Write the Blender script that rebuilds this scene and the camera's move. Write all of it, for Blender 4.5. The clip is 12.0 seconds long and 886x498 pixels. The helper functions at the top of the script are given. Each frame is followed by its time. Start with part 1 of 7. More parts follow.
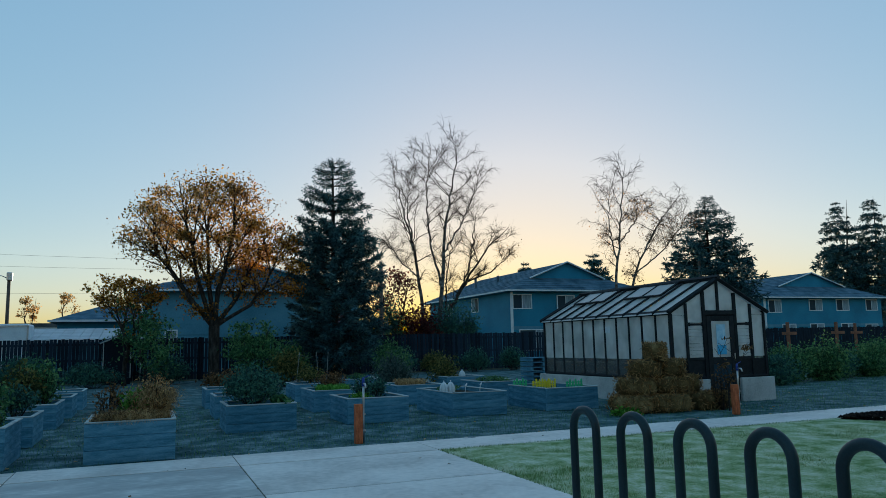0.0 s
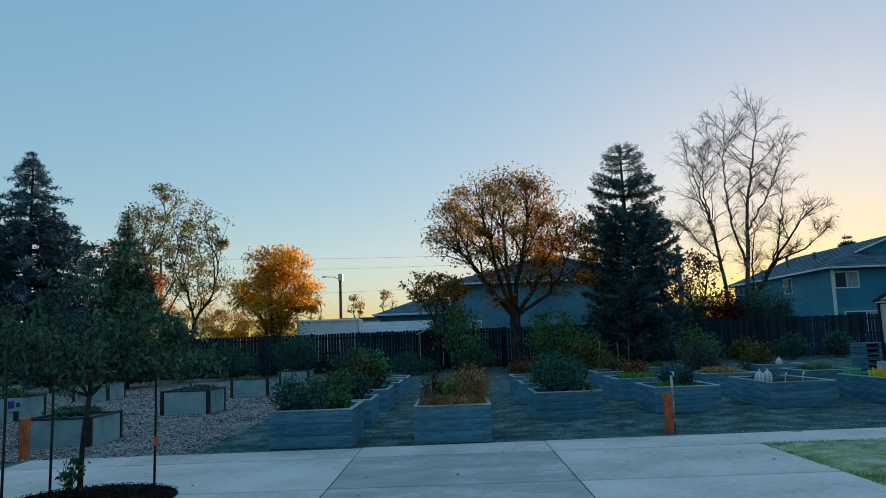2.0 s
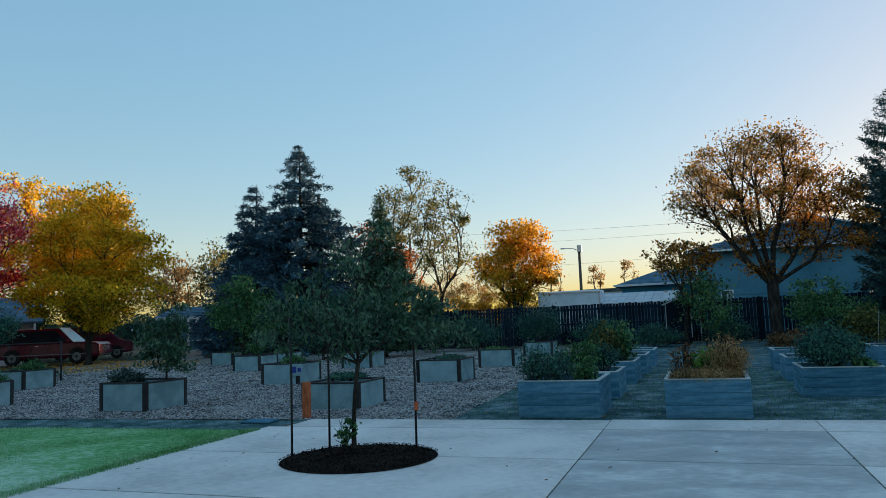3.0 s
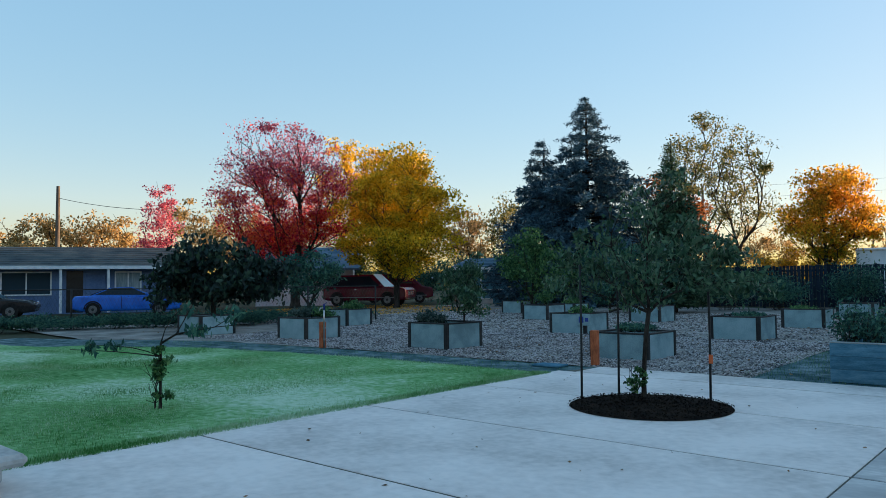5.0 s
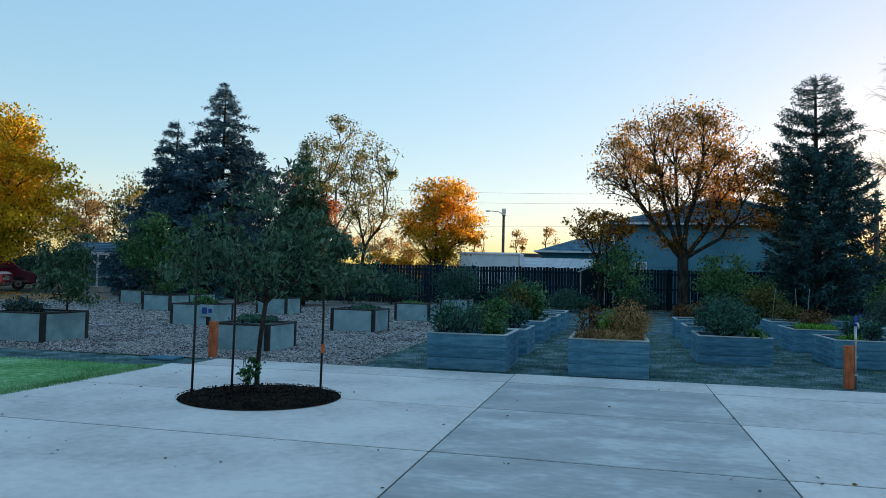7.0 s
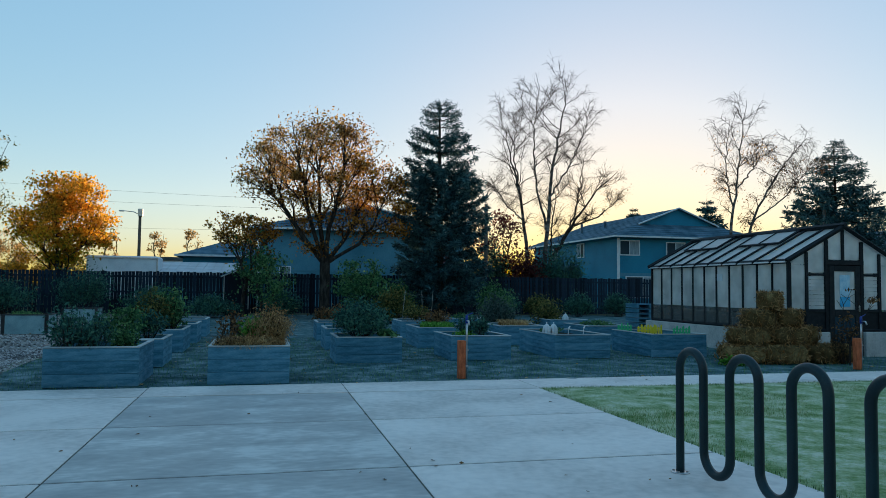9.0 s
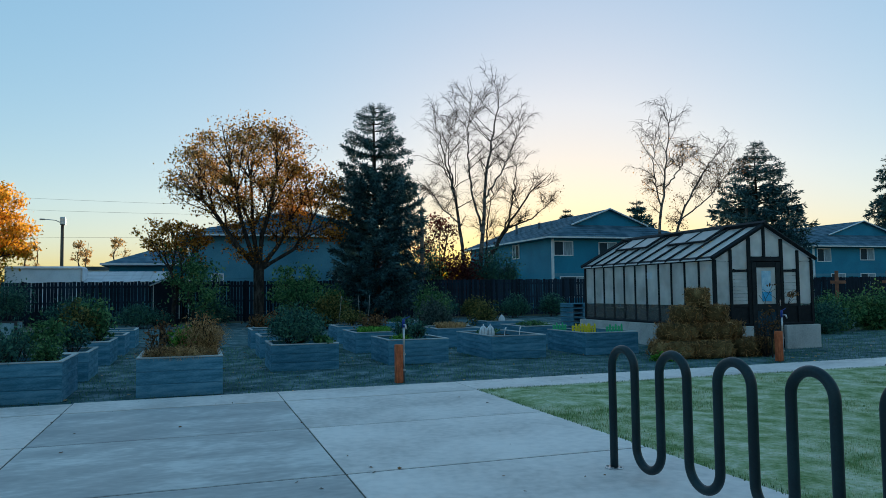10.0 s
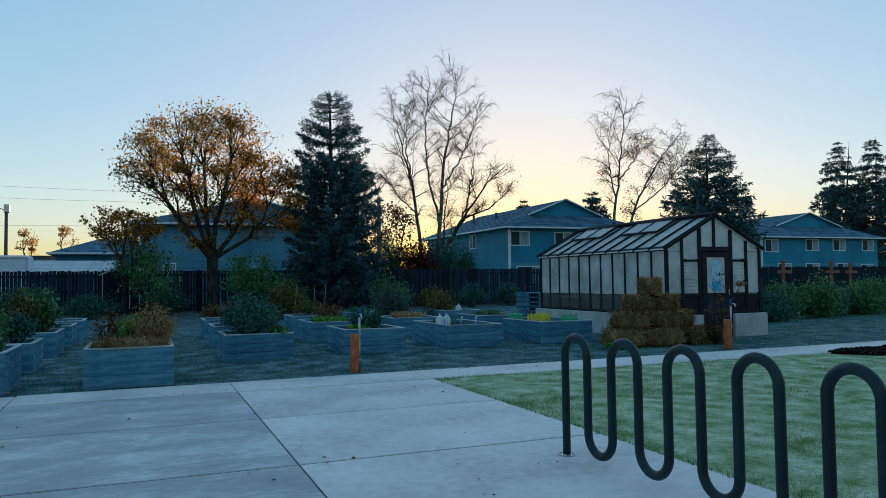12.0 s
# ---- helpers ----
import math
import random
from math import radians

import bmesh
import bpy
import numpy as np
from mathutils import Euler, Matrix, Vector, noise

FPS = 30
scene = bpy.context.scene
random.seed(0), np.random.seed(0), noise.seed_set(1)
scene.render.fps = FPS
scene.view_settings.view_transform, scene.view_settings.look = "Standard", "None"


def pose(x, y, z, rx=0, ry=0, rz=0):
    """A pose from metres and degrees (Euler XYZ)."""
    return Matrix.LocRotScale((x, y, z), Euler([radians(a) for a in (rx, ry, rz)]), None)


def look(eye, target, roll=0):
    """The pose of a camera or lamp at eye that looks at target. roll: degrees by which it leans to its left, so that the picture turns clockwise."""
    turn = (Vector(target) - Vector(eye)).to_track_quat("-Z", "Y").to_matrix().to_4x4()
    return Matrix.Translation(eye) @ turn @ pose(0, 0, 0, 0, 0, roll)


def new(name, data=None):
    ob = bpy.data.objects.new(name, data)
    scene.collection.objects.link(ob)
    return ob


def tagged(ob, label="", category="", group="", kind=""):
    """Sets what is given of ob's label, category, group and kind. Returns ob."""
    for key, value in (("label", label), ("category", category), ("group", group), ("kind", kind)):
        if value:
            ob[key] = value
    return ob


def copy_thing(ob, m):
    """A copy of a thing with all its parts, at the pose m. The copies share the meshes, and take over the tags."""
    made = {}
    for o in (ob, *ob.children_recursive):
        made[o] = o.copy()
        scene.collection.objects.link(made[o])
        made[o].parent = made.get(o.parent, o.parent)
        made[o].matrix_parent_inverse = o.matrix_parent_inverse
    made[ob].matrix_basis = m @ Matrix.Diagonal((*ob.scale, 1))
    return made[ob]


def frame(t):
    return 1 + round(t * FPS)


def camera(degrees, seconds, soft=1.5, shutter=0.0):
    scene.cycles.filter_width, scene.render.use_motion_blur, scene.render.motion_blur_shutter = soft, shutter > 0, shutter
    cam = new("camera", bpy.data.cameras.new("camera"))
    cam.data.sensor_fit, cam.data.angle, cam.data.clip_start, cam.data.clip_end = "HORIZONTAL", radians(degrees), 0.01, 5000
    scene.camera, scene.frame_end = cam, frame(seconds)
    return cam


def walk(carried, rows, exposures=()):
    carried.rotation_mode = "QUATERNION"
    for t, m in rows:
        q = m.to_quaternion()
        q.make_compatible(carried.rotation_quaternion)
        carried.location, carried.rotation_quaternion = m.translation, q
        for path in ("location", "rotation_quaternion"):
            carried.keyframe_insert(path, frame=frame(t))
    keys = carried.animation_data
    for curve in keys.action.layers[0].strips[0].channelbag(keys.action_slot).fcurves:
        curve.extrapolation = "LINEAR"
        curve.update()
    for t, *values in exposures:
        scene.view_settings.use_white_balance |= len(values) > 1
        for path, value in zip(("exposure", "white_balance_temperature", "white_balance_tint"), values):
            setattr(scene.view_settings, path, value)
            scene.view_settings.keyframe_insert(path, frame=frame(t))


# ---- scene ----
cam = camera(62.14, 12.0, soft=0.6)
# seconds, x, y, z, yaw, pitch, roll: metres and degrees; x runs along the paving's front edge
ROWS = [
    (0.0, 0.063, 0.013, 1.429, -21.75, 7.38, 1.27),
    (0.5, 0.045, 0.000, 1.434, -20.30, 7.41, 1.06),
    (1.0, 0.014, 0.022, 1.439, -14.01, 7.35, 1.28),
    (1.5, 0.001, 0.009, 1.427, -5.51, 7.33, 1.78),
    (2.0, -0.034, -0.022, 1.442, 0.90, 7.12, 2.12),
    (2.5, -0.069, 0.009, 1.418, 9.20, 6.61, 1.80),
    (3.0, -0.089, 0.002, 1.440, 19.40, 5.65, 2.31),
    (3.5, -0.136, -0.026, 1.429, 27.66, 4.21, 1.43),
    (3.7, -0.151, -0.049, 1.421, 30.00, 3.67, 1.32),
    (4.1, -0.147, -0.065, 1.408, 34.86, 3.21, 1.19),
    (4.5, -0.128, -0.079, 1.386, 39.14, 2.88, 0.97),
    (4.9, -0.103, -0.085, 1.364, 41.41, 2.66, 0.65),
    (5.3, -0.086, -0.076, 1.351, 40.25, 2.50, 0.19),
    (5.5, -0.077, -0.078, 1.348, 39.34, 2.42, -0.13),
    (6.0, -0.070, -0.041, 1.341, 34.39, 2.25, -0.76),
    (6.5, -0.050, -0.006, 1.336, 25.20, 2.17, -1.06),
    (7.0, 0.010, 0.066, 1.329, 13.36, 2.28, -1.43),
    (7.5, 0.034, 0.103, 1.320, 5.38, 2.45, -1.97),
    (7.7, 0.047, 0.063, 1.334, 2.48, 2.53, -2.04),
    (8.1, 0.049, 0.055, 1.338, -3.49, 2.69, -2.04),
    (8.5, 0.054, 0.037, 1.347, -8.72, 2.86, -1.55),
    (8.9, 0.058, 0.020, 1.356, -12.91, 3.03, -0.82),
    (9.3, 0.060, 0.012, 1.360, -15.73, 3.17, -0.14),
    (9.5, 0.069, 0.023, 1.359, -16.74, 3.22, 0.14),
    (10.0, 0.081, 0.024, 1.364, -18.60, 3.32, 0.70),
    (10.5, 0.100, 0.039, 1.361, -19.92, 3.32, 0.82),
    (11.0, 0.094, 0.028, 1.360, -20.94, 3.12, 0.63),
    (11.5, 0.101, 0.032, 1.359, -21.59, 2.76, 0.70),
    (12.0, 0.108, 0.037, 1.358, -21.91, 2.48, 0.72),
]
walk(cam, [(t, pose(x, y, z, 90 + p, r, yaw)) for t, x, y, z, yaw, p, r in ROWS],
     [(t, e, k, g) for t, e, k, g in ((0.0, 0.6, 6300, 4), (2.4, 0.62, 6450, 6), (3.0, 0.84, 6550, 8), (3.7, 1.03, 6650, 11), (5.5, 1.13, 6680, 13), (6.5, 1.14, 6680, 12), (7.7, 1.03, 6480, 8), (9.5, 0.78, 6250, 4), (12.0, 0.76, 6200, 4))])

# ---- sky and sun: just after sunrise, the sun behind the houses ----
SUN_AZ, SUN_EL = radians(27.6), radians(1.8)      # clockwise from +y, and up
world = bpy.data.worlds.new("sky")
scene.world = world
world.use_nodes = True
wn = world.node_tree.nodes
sky = wn.new("ShaderNodeTexSky")
sky.sky_type = "NISHITA"
sky.sun_disc = False
sky.sun_elevation, sky.sun_rotation = SUN_EL, SUN_AZ
sky.altitude, sky.air_density, sky.dust_density, sky.ozone_density = 0, 1.0, 0.6, 3.0
soften = wn.new("ShaderNodeGamma")
soften.inputs[1].default_value = 0.33
tint = wn.new("ShaderNodeHueSaturation")
tint.inputs["Saturation"].default_value = 1.66
world.node_tree.links.new(sky.outputs[0], soften.inputs[0])
world.node_tree.links.new(soften.outputs[0], tint.inputs["Color"])
world.node_tree.links.new(tint.outputs[0], wn["Background"].inputs[0])
wn["Background"].inputs[1].default_value = 0.4
sun = new("sun", bpy.data.lights.new("sun", "SUN"))
sun.data.energy, sun.data.angle, sun.data.color = 5.5, radians(0.6), (1.0, 0.7, 0.42)
sun.matrix_world = look((40 * math.sin(SUN_AZ), 40 * math.cos(SUN_AZ), 40 * math.tan(SUN_EL)), (0, 0, 0))


# ---- materials ----
def material(name, cols, scale=6.0, fine=60.0, rough=0.8, bump=0.3, metal=0.0, island=0.0, rand=0.0, stretch=(1, 1, 1), translucent=0.0, dist=0.01, spec=None):
    """Colours mixed by noise at two scales; island and rand: brightness varied by mesh island and by object."""
    m = bpy.data.materials.new(name)
    m.use_nodes = True
    nt = m.node_tree
    n, l = nt.nodes, nt.links
    b = n["Principled BSDF"]
    tc = n.new("ShaderNodeTexCoord")
    mp = n.new("ShaderNodeMapping")
    mp.inputs["Scale"].default_value = stretch
    l.new(tc.outputs["Object"], mp.inputs[0])
    big, small = n.new("ShaderNodeTexNoise"), n.new("ShaderNodeTexNoise")
    for tex, s, d in ((big, scale, 4), (small, fine, 3)):
        tex.inputs["Scale"].default_value, tex.inputs["Detail"].default_value = s, d
        l.new(mp.outputs[0], tex.inputs["Vector"])
    ramp = n.new("ShaderNodeValToRGB")
    e = ramp.color_ramp.elements
    k = len(cols)
    for i, c in enumerate(cols):
        pos = 0.32 + 0.36 * i / max(1, k - 1)
        if i < 2:
            e[i].position, e[i].color = pos, (*c, 1)
        else:
            e.new(pos).color = (*c, 1)
    add = n.new("ShaderNodeMath")
    add.operation = "MULTIPLY_ADD"
    add.inputs[1].default_value = 0.45
    l.new(small.outputs[0], add.inputs[0])
    sub = n.new("ShaderNodeMath")
    sub.operation = "MULTIPLY_ADD"
    sub.inputs[1].default_value, sub.inputs[2].default_value = 0.9, -0.175
    l.new(big.outputs[0], sub.inputs[0])
    l.new(sub.outputs[0], add.inputs[2])
    fac = add.outputs[0]
    for amount, kind, out in ((island, "ShaderNodeNewGeometry", "Random Per Island"), (rand, "ShaderNodeObjectInfo", "Random")):
        if amount:
            src = n.new(kind)
            mm = n.new("ShaderNodeMath")
            mm.operation = "MULTIPLY_ADD"
            mm.inputs[1].default_value = amount
            l.new(src.outputs[out], mm.inputs[0])
            off = n.new("ShaderNodeMath")
            off.operation = "ADD"
            off.inputs[1].default_value = -amount / 2
            l.new(fac, off.inputs[0])
            l.new(off.outputs[0], mm.inputs[2])
            fac = mm.outputs[0]
    l.new(fac, ramp.inputs[0])
    l.new(ramp.outputs[0], b.inputs["Base Color"])
    b.inputs["Roughness"].default_value, b.inputs["Metallic"].default_value = rough, metal
    b.inputs["Specular IOR Level"].default_value = spec if spec is not None else (0.08 if rough >= 0.85 else 0.4)
    if bump:
        bp = n.new("ShaderNodeBump")
        bp.inputs["Strength"].default_value, bp.inputs["Distance"].default_value = bump, dist
        l.new(small.outputs[0], bp.inputs["Height"])
        l.new(bp.outputs[0], b.inputs["Normal"])
    if translucent:
        tr = n.new("ShaderNodeBsdfTranslucent")
        l.new(ramp.outputs[0], tr.inputs[0])
        mix = n.new("ShaderNodeMixShader")
        mix.inputs[0].default_value = translucent
        l.new(b.outputs[0], mix.inputs[1])
        l.new(tr.outputs[0], mix.inputs[2])
        l.new(mix.outputs[0], n["Material Output"].inputs[0])
    return m


def leafy(name, cols, translucent=0.45, rough=0.6, spec=0.12):
    return material(name, cols, scale=0.5, fine=9, rough=rough, bump=0, island=0.55, translucent=translucent, spec=spec)


CONCRETE = material("concrete", [(0.5758, 0.5192, 0.485), (0.7506, 0.676, 0.635), (0.874, 0.7887, 0.74)], 0.9, 11, 0.7, 0.15, rand=0.12, dist=0.004)
CONCRETE_WORN = material("worn_concrete", [(0.37, 0.366, 0.364), (0.48, 0.472, 0.46), (0.69, 0.67, 0.645)], 1.3, 9, 0.6, 0.25, rand=0.1, stretch=(0.9, 1.7, 1), dist=0.004)
FOOTING = material("footing_concrete", [(0.36, 0.36, 0.35), (0.5, 0.5, 0.48), (0.58, 0.57, 0.55)], 2, 25, 0.85, 0.3)
JOINT = material("joint_dirt", [(0.08, 0.08, 0.072), (0.16, 0.152, 0.128)], 5, 40, 0.95, 0.2)
SOIL = material("soil", [(0.0252, 0.0224, 0.0187), (0.056, 0.0512, 0.0408), (0.098, 0.088, 0.068)], 3, 40, 0.95, 0.8, dist=0.03)
MULCH = material("mulch", [(0.005, 0.004, 0.004), (0.013, 0.009, 0.007), (0.03, 0.02, 0.014)], 6, 45, 0.95, 0.9, island=0.4, dist=0.03)
DIRT = material("dirt_ground", [(0.0253, 0.0697, 0.0754), (0.0699, 0.1358, 0.1445), (0.1948, 0.2710, 0.2915)], 2.2, 11, 0.95, 0.8, dist=0.03)
FIELD = material("far_ground", [(0.03, 0.04, 0.02), (0.055, 0.06, 0.035), (0.09, 0.085, 0.06)], 0.15, 3, 0.95, 0.4)
GRAVEL = material("gravel_ground", [(0.1536, 0.1418, 0.1307), (0.2843, 0.2606, 0.2368), (0.4261, 0.3912, 0.3548)], 1.2, 30, 0.9, 1.0, dist=0.03)
STONE = material("gravel_stone", [(0.1038, 0.09585, 0.1013), (0.312, 0.2867, 0.2875), (0.5719, 0.533, 0.533)], 2, 30, 0.85, 0.3, island=0.7)
TURF_PALE = material("frosted_turf", [(0.17, 0.27, 0.09), (0.38, 0.46, 0.25), (0.64, 0.67, 0.5)], 3.2, 26, 0.9, 1.0, dist=0.04)
TURF = material("turf", [(0.03, 0.165, 0.028), (0.17, 0.39, 0.15), (0.48, 0.64, 0.46)], 0.32, 12, 0.85, 0.9, dist=0.03)
BLADE = material("grass_blade", [(0.035, 0.19, 0.028), (0.19, 0.41, 0.16), (0.48, 0.64, 0.46)], 0.4, 5, 0.55, 0, island=0.3, translucent=0.3)
BLADE_DULL = material("dull_grass_blade", [(0.15, 0.25, 0.075), (0.4, 0.48, 0.26), (0.73, 0.75, 0.58)], 3.2, 30, 0.6, 0, island=0.4, translucent=0.3)
TIMBER = material("weathered_timber", [(0.05023, 0.1546, 0.2207), (0.08656, 0.2279, 0.3167), (0.1402, 0.3079, 0.4102)], 3, 30, 0.85, 0.5, rand=0.2, stretch=(1, 1, 6))
TIMBER_CAP = material("pale_timber", [(0.316, 0.354, 0.361), (0.443, 0.475, 0.475), (0.569, 0.595, 0.582)], 3, 30, 0.85, 0.4, rand=0.3, stretch=(1, 1, 5))
PANEL = material("fibre_panel", [(0.176, 0.2764, 0.3026), (0.2473, 0.376, 0.4064), (0.3186, 0.4521, 0.485)], 3, 45, 0.9, 0.3, rand=0.2)
BLACK_WOOD = material("black_timber", [(0.012, 0.012, 0.013), (0.022, 0.022, 0.023), (0.04, 0.038, 0.036)], 4, 40, 0.75, 0.4, rand=0.3)
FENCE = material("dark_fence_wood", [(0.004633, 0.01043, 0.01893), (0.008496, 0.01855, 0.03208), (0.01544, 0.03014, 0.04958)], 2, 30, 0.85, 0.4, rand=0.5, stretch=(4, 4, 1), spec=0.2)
POST_WOOD = material("red_brown_post", [(0.28, 0.065, 0.02337), (0.476, 0.115, 0.04208), (0.616, 0.17, 0.06545)], 6, 40, 0.8, 0.4, stretch=(3, 3, 1))
CEDAR = material("cedar_lattice", [(0.1404, 0.05616, 0.03003), (0.234, 0.0936, 0.05148), (0.3276, 0.1404, 0.07722)], 5, 40, 0.8, 0.4)
RACK = material("powder_coat", [(0.00288, 0.0159, 0.0216), (0.00432, 0.0224, 0.0299), (0.00672, 0.0318, 0.0403)], 4, 90, 0.42, 0.08, dist=0.002, spec=0.35)
STEEL = material("galvanised", [(0.35, 0.36, 0.37), (0.5, 0.51, 0.52), (0.62, 0.62, 0.62)], 8, 60, 0.35, 0.1, metal=0.9)
DARK_METAL = material("stake_metal", [(0.01, 0.01, 0.011), (0.02, 0.02, 0.021), (0.035, 0.033, 0.03)], 8, 60, 0.6, 0.2)
BARK = material("bark", [(0.02, 0.017, 0.015), (0.042, 0.036, 0.031), (0.085, 0.073, 0.063)], 4, 25, 0.95, 0.8, stretch=(3, 3, 0.7), dist=0.03)
BIRCH_BARK = material("birch_bark", [(0.04, 0.034, 0.03), (0.1, 0.088, 0.08), (0.26, 0.24, 0.22)], 1.6, 12, 0.85, 0.4, stretch=(1, 1, 3))
TWIG = material("twig", [(0.02, 0.016, 0.014), (0.042, 0.032, 0.027), (0.065, 0.05, 0.042)], 3, 20, 0.9, 0.2)
# deep green fringe, darkened further to include the shade along the lawn's edge
VERGE = material("deep_shaded_verge_grass", [(0.021, 0.063, 0.01274), (0.0525, 0.1365, 0.0273), (0.147, 0.252, 0.0728)], 2.0, 9, 0.6, 0, island=0.4, translucent=0.2)
L_MAPLE = leafy("maple_leaf", [(0.1, 0.05, 0.012), (0.3, 0.12, 0.02), (0.62, 0.28, 0.045)], 0.5)
L_ORANGE = leafy("orange_leaf", [(0.32, 0.19, 0.02), (0.78, 0.33, 0.02), (0.95, 0.52, 0.05)], 0.55)
L_YELLOW = leafy("yellow_leaf", [(0.42, 0.29, 0.02), (0.9, 0.52, 0.02), (0.97, 0.64, 0.06)], 0.68)
L_RED = leafy("red_leaf", [(0.4, 0.016, 0.04), (0.82, 0.045, 0.07), (0.96, 0.2, 0.07)], 0.5)
L_MAUVE = leafy("mauve_red_leaf", [(0.2909, 0.05313, 0.1061), (0.6107, 0.1061, 0.1858), (0.9016, 0.2656, 0.2919)], 0.5)
L_LEMON = leafy("green_gold_leaf", [(0.189, 0.1875, 0.015), (0.567, 0.425, 0.025), (0.97, 0.65, 0.04)], 0.5)
L_DUSTY = leafy("dusty_brown_leaf", [(0.11, 0.065, 0.022), (0.297, 0.1688, 0.0528), (0.594, 0.375, 0.1265)], 0.5)
L_DKRED = leafy("plum_leaf", [(0.048, 0.012, 0.0144), (0.096, 0.024, 0.024), (0.156, 0.054, 0.036)])
L_GREEN = leafy("green_leaf", [(0.03509, 0.09889, 0.04147), (0.08294, 0.2079, 0.08778), (0.1914, 0.3509, 0.1353)])
L_DARK = leafy("dark_leaf", [(0.02438, 0.08063, 0.06925), (0.05225, 0.1512, 0.1225), (0.1081, 0.2475, 0.16)])
L_OLIVE = leafy("olive_leaf", [(0.0448, 0.06472, 0.0232), (0.1232, 0.1408, 0.04504), (0.2912, 0.2352, 0.07728)])
L_PALE = leafy("pale_autumn_leaf", [(0.228, 0.153, 0.055), (0.494, 0.324, 0.121), (0.7125, 0.468, 0.22)])
L_BLUE = leafy("grey_green_leaf", [(0.039, 0.0715, 0.065), (0.078, 0.13, 0.111), (0.143, 0.195, 0.169)])
L_YOUNG = leafy("young_leaf", [(0.01681, 0.06018, 0.03153), (0.0403, 0.1201, 0.06027), (0.11, 0.204, 0.1082)], 0.3, 0.36, 0.45)
L_FRUIT = leafy("fruit_tree_leaf", [(0.01, 0.026, 0.024), (0.02, 0.05, 0.042), (0.05, 0.1, 0.06)], 0.25, 0.5, 0.3)
L_STRAW = leafy("straw_leaf", [(0.2274, 0.127, 0.05328), (0.4547, 0.27, 0.1143), (0.719, 0.456, 0.2133)])
L_BRIGHT = leafy("bright_green_leaf", [(0.06, 0.168, 0.018), (0.12, 0.324, 0.042), (0.228, 0.48, 0.084)])
NEEDLE = leafy("needle", [(0.01652, 0.05288, 0.06094), (0.03718, 0.1013, 0.1164), (0.08265, 0.1719, 0.1718)], 0.1)
NEEDLE_BLUE = leafy("blue_needle", [(0.02076, 0.05856, 0.08592), (0.04448, 0.1106, 0.1547), (0.1038, 0.1952, 0.2479)], 0.1)
NEEDLE_GREEN = leafy("green_needle", [(0.0204, 0.051, 0.0272), (0.0442, 0.102, 0.0578), (0.102, 0.17, 0.0935)], 0.15)
SIDING = material("blue_siding", [(0.012, 0.166, 0.274), (0.0168, 0.209, 0.338), (0.024, 0.245, 0.382)], 0.6, 12, 0.7, 0.1)
SIDING_PALE = material("grey_blue_siding", [(0.048, 0.189, 0.27), (0.072, 0.236, 0.331), (0.096, 0.284, 0.385)], 0.6, 12, 0.7, 0.1)
SIDING_WHITE = material("pale_siding", [(0.5, 0.56, 0.62), (0.62, 0.68, 0.73), (0.7, 0.75, 0.8)], 0.8, 14, 0.7, 0.1)
SIDING_PURPLE = material("lavender_blue_siding", [(0.06739, 0.126, 0.2592), (0.09576, 0.17, 0.3288), (0.1238, 0.215, 0.3888)], 0.8, 14, 0.7, 0.1)
SHINGLE = material("roof_shingle", [(0.042, 0.09, 0.132), (0.078, 0.15, 0.204), (0.132, 0.216, 0.282)], 1.2, 22, 0.85, 0.5, island=0.3)
SHINGLE_BROWN = material("dark_roof_shingle", [(0.05, 0.062, 0.07), (0.085, 0.1, 0.105), (0.15, 0.145, 0.135)], 1.0, 22, 0.85, 0.5, island=0.3)
WHITE = material("white_paint", [(0.58, 0.63, 0.67), (0.68, 0.74, 0.78), (0.76, 0.81, 0.84)], 3, 40, 0.55, 0.08)
GREENHOUSE_WOOD = material("dark_stained_frame", [(0.00455, 0.00728, 0.01), (0.00819, 0.0118, 0.0155), (0.0164, 0.02, 0.0237)], 5, 40, 0.7, 0.4, rand=0.25, stretch=(2, 2, 2), spec=0.25)
HAY = material("hay", [(0.108, 0.0694, 0.0286), (0.215, 0.143, 0.0612), (0.391, 0.276, 0.126)], 4, 50, 0.95, 0.9, rand=0.35, dist=0.02)
TRUCK_WHITE = material("trailer_white", [(0.65, 0.706, 0.762), (0.762, 0.818, 0.874), (0.851, 0.907, 0.95)], 1.5, 20, 0.45, 0.05)
CAR_BLUE = material("blue_car_paint", [(0.0105, 0.11, 0.5), (0.014, 0.143, 0.6), (0.021, 0.176, 0.68)], 2, 40, 0.25, 0.0)
CAR_RED = material("maroon_car_paint", [(0.0691, 0.0056, 0.0173), (0.0979, 0.00784, 0.023), (0.127, 0.0112, 0.0288)], 2, 40, 0.2, 0.0, spec=0.2)
CAR_DARK = material("black_car_paint", [(0.01, 0.01, 0.012), (0.018, 0.018, 0.02), (0.025, 0.025, 0.028)], 2, 40, 0.25, 0.0)
RIM = material("rim_alloy", [(0.12, 0.126, 0.132), (0.18, 0.186, 0.192), (0.228, 0.234, 0.24)], 5, 40, 0.45, 0.02, metal=0.6)
TYRE = material("tyre_rubber", [(0.012, 0.012, 0.012), (0.02, 0.02, 0.02), (0.03, 0.03, 0.03)], 5, 40, 0.9, 0.3)
CHROME = material("chrome", [(0.55, 0.56, 0.57), (0.65, 0.66, 0.67), (0.72, 0.73, 0.74)], 5, 40, 0.2, 0.02, metal=1.0)
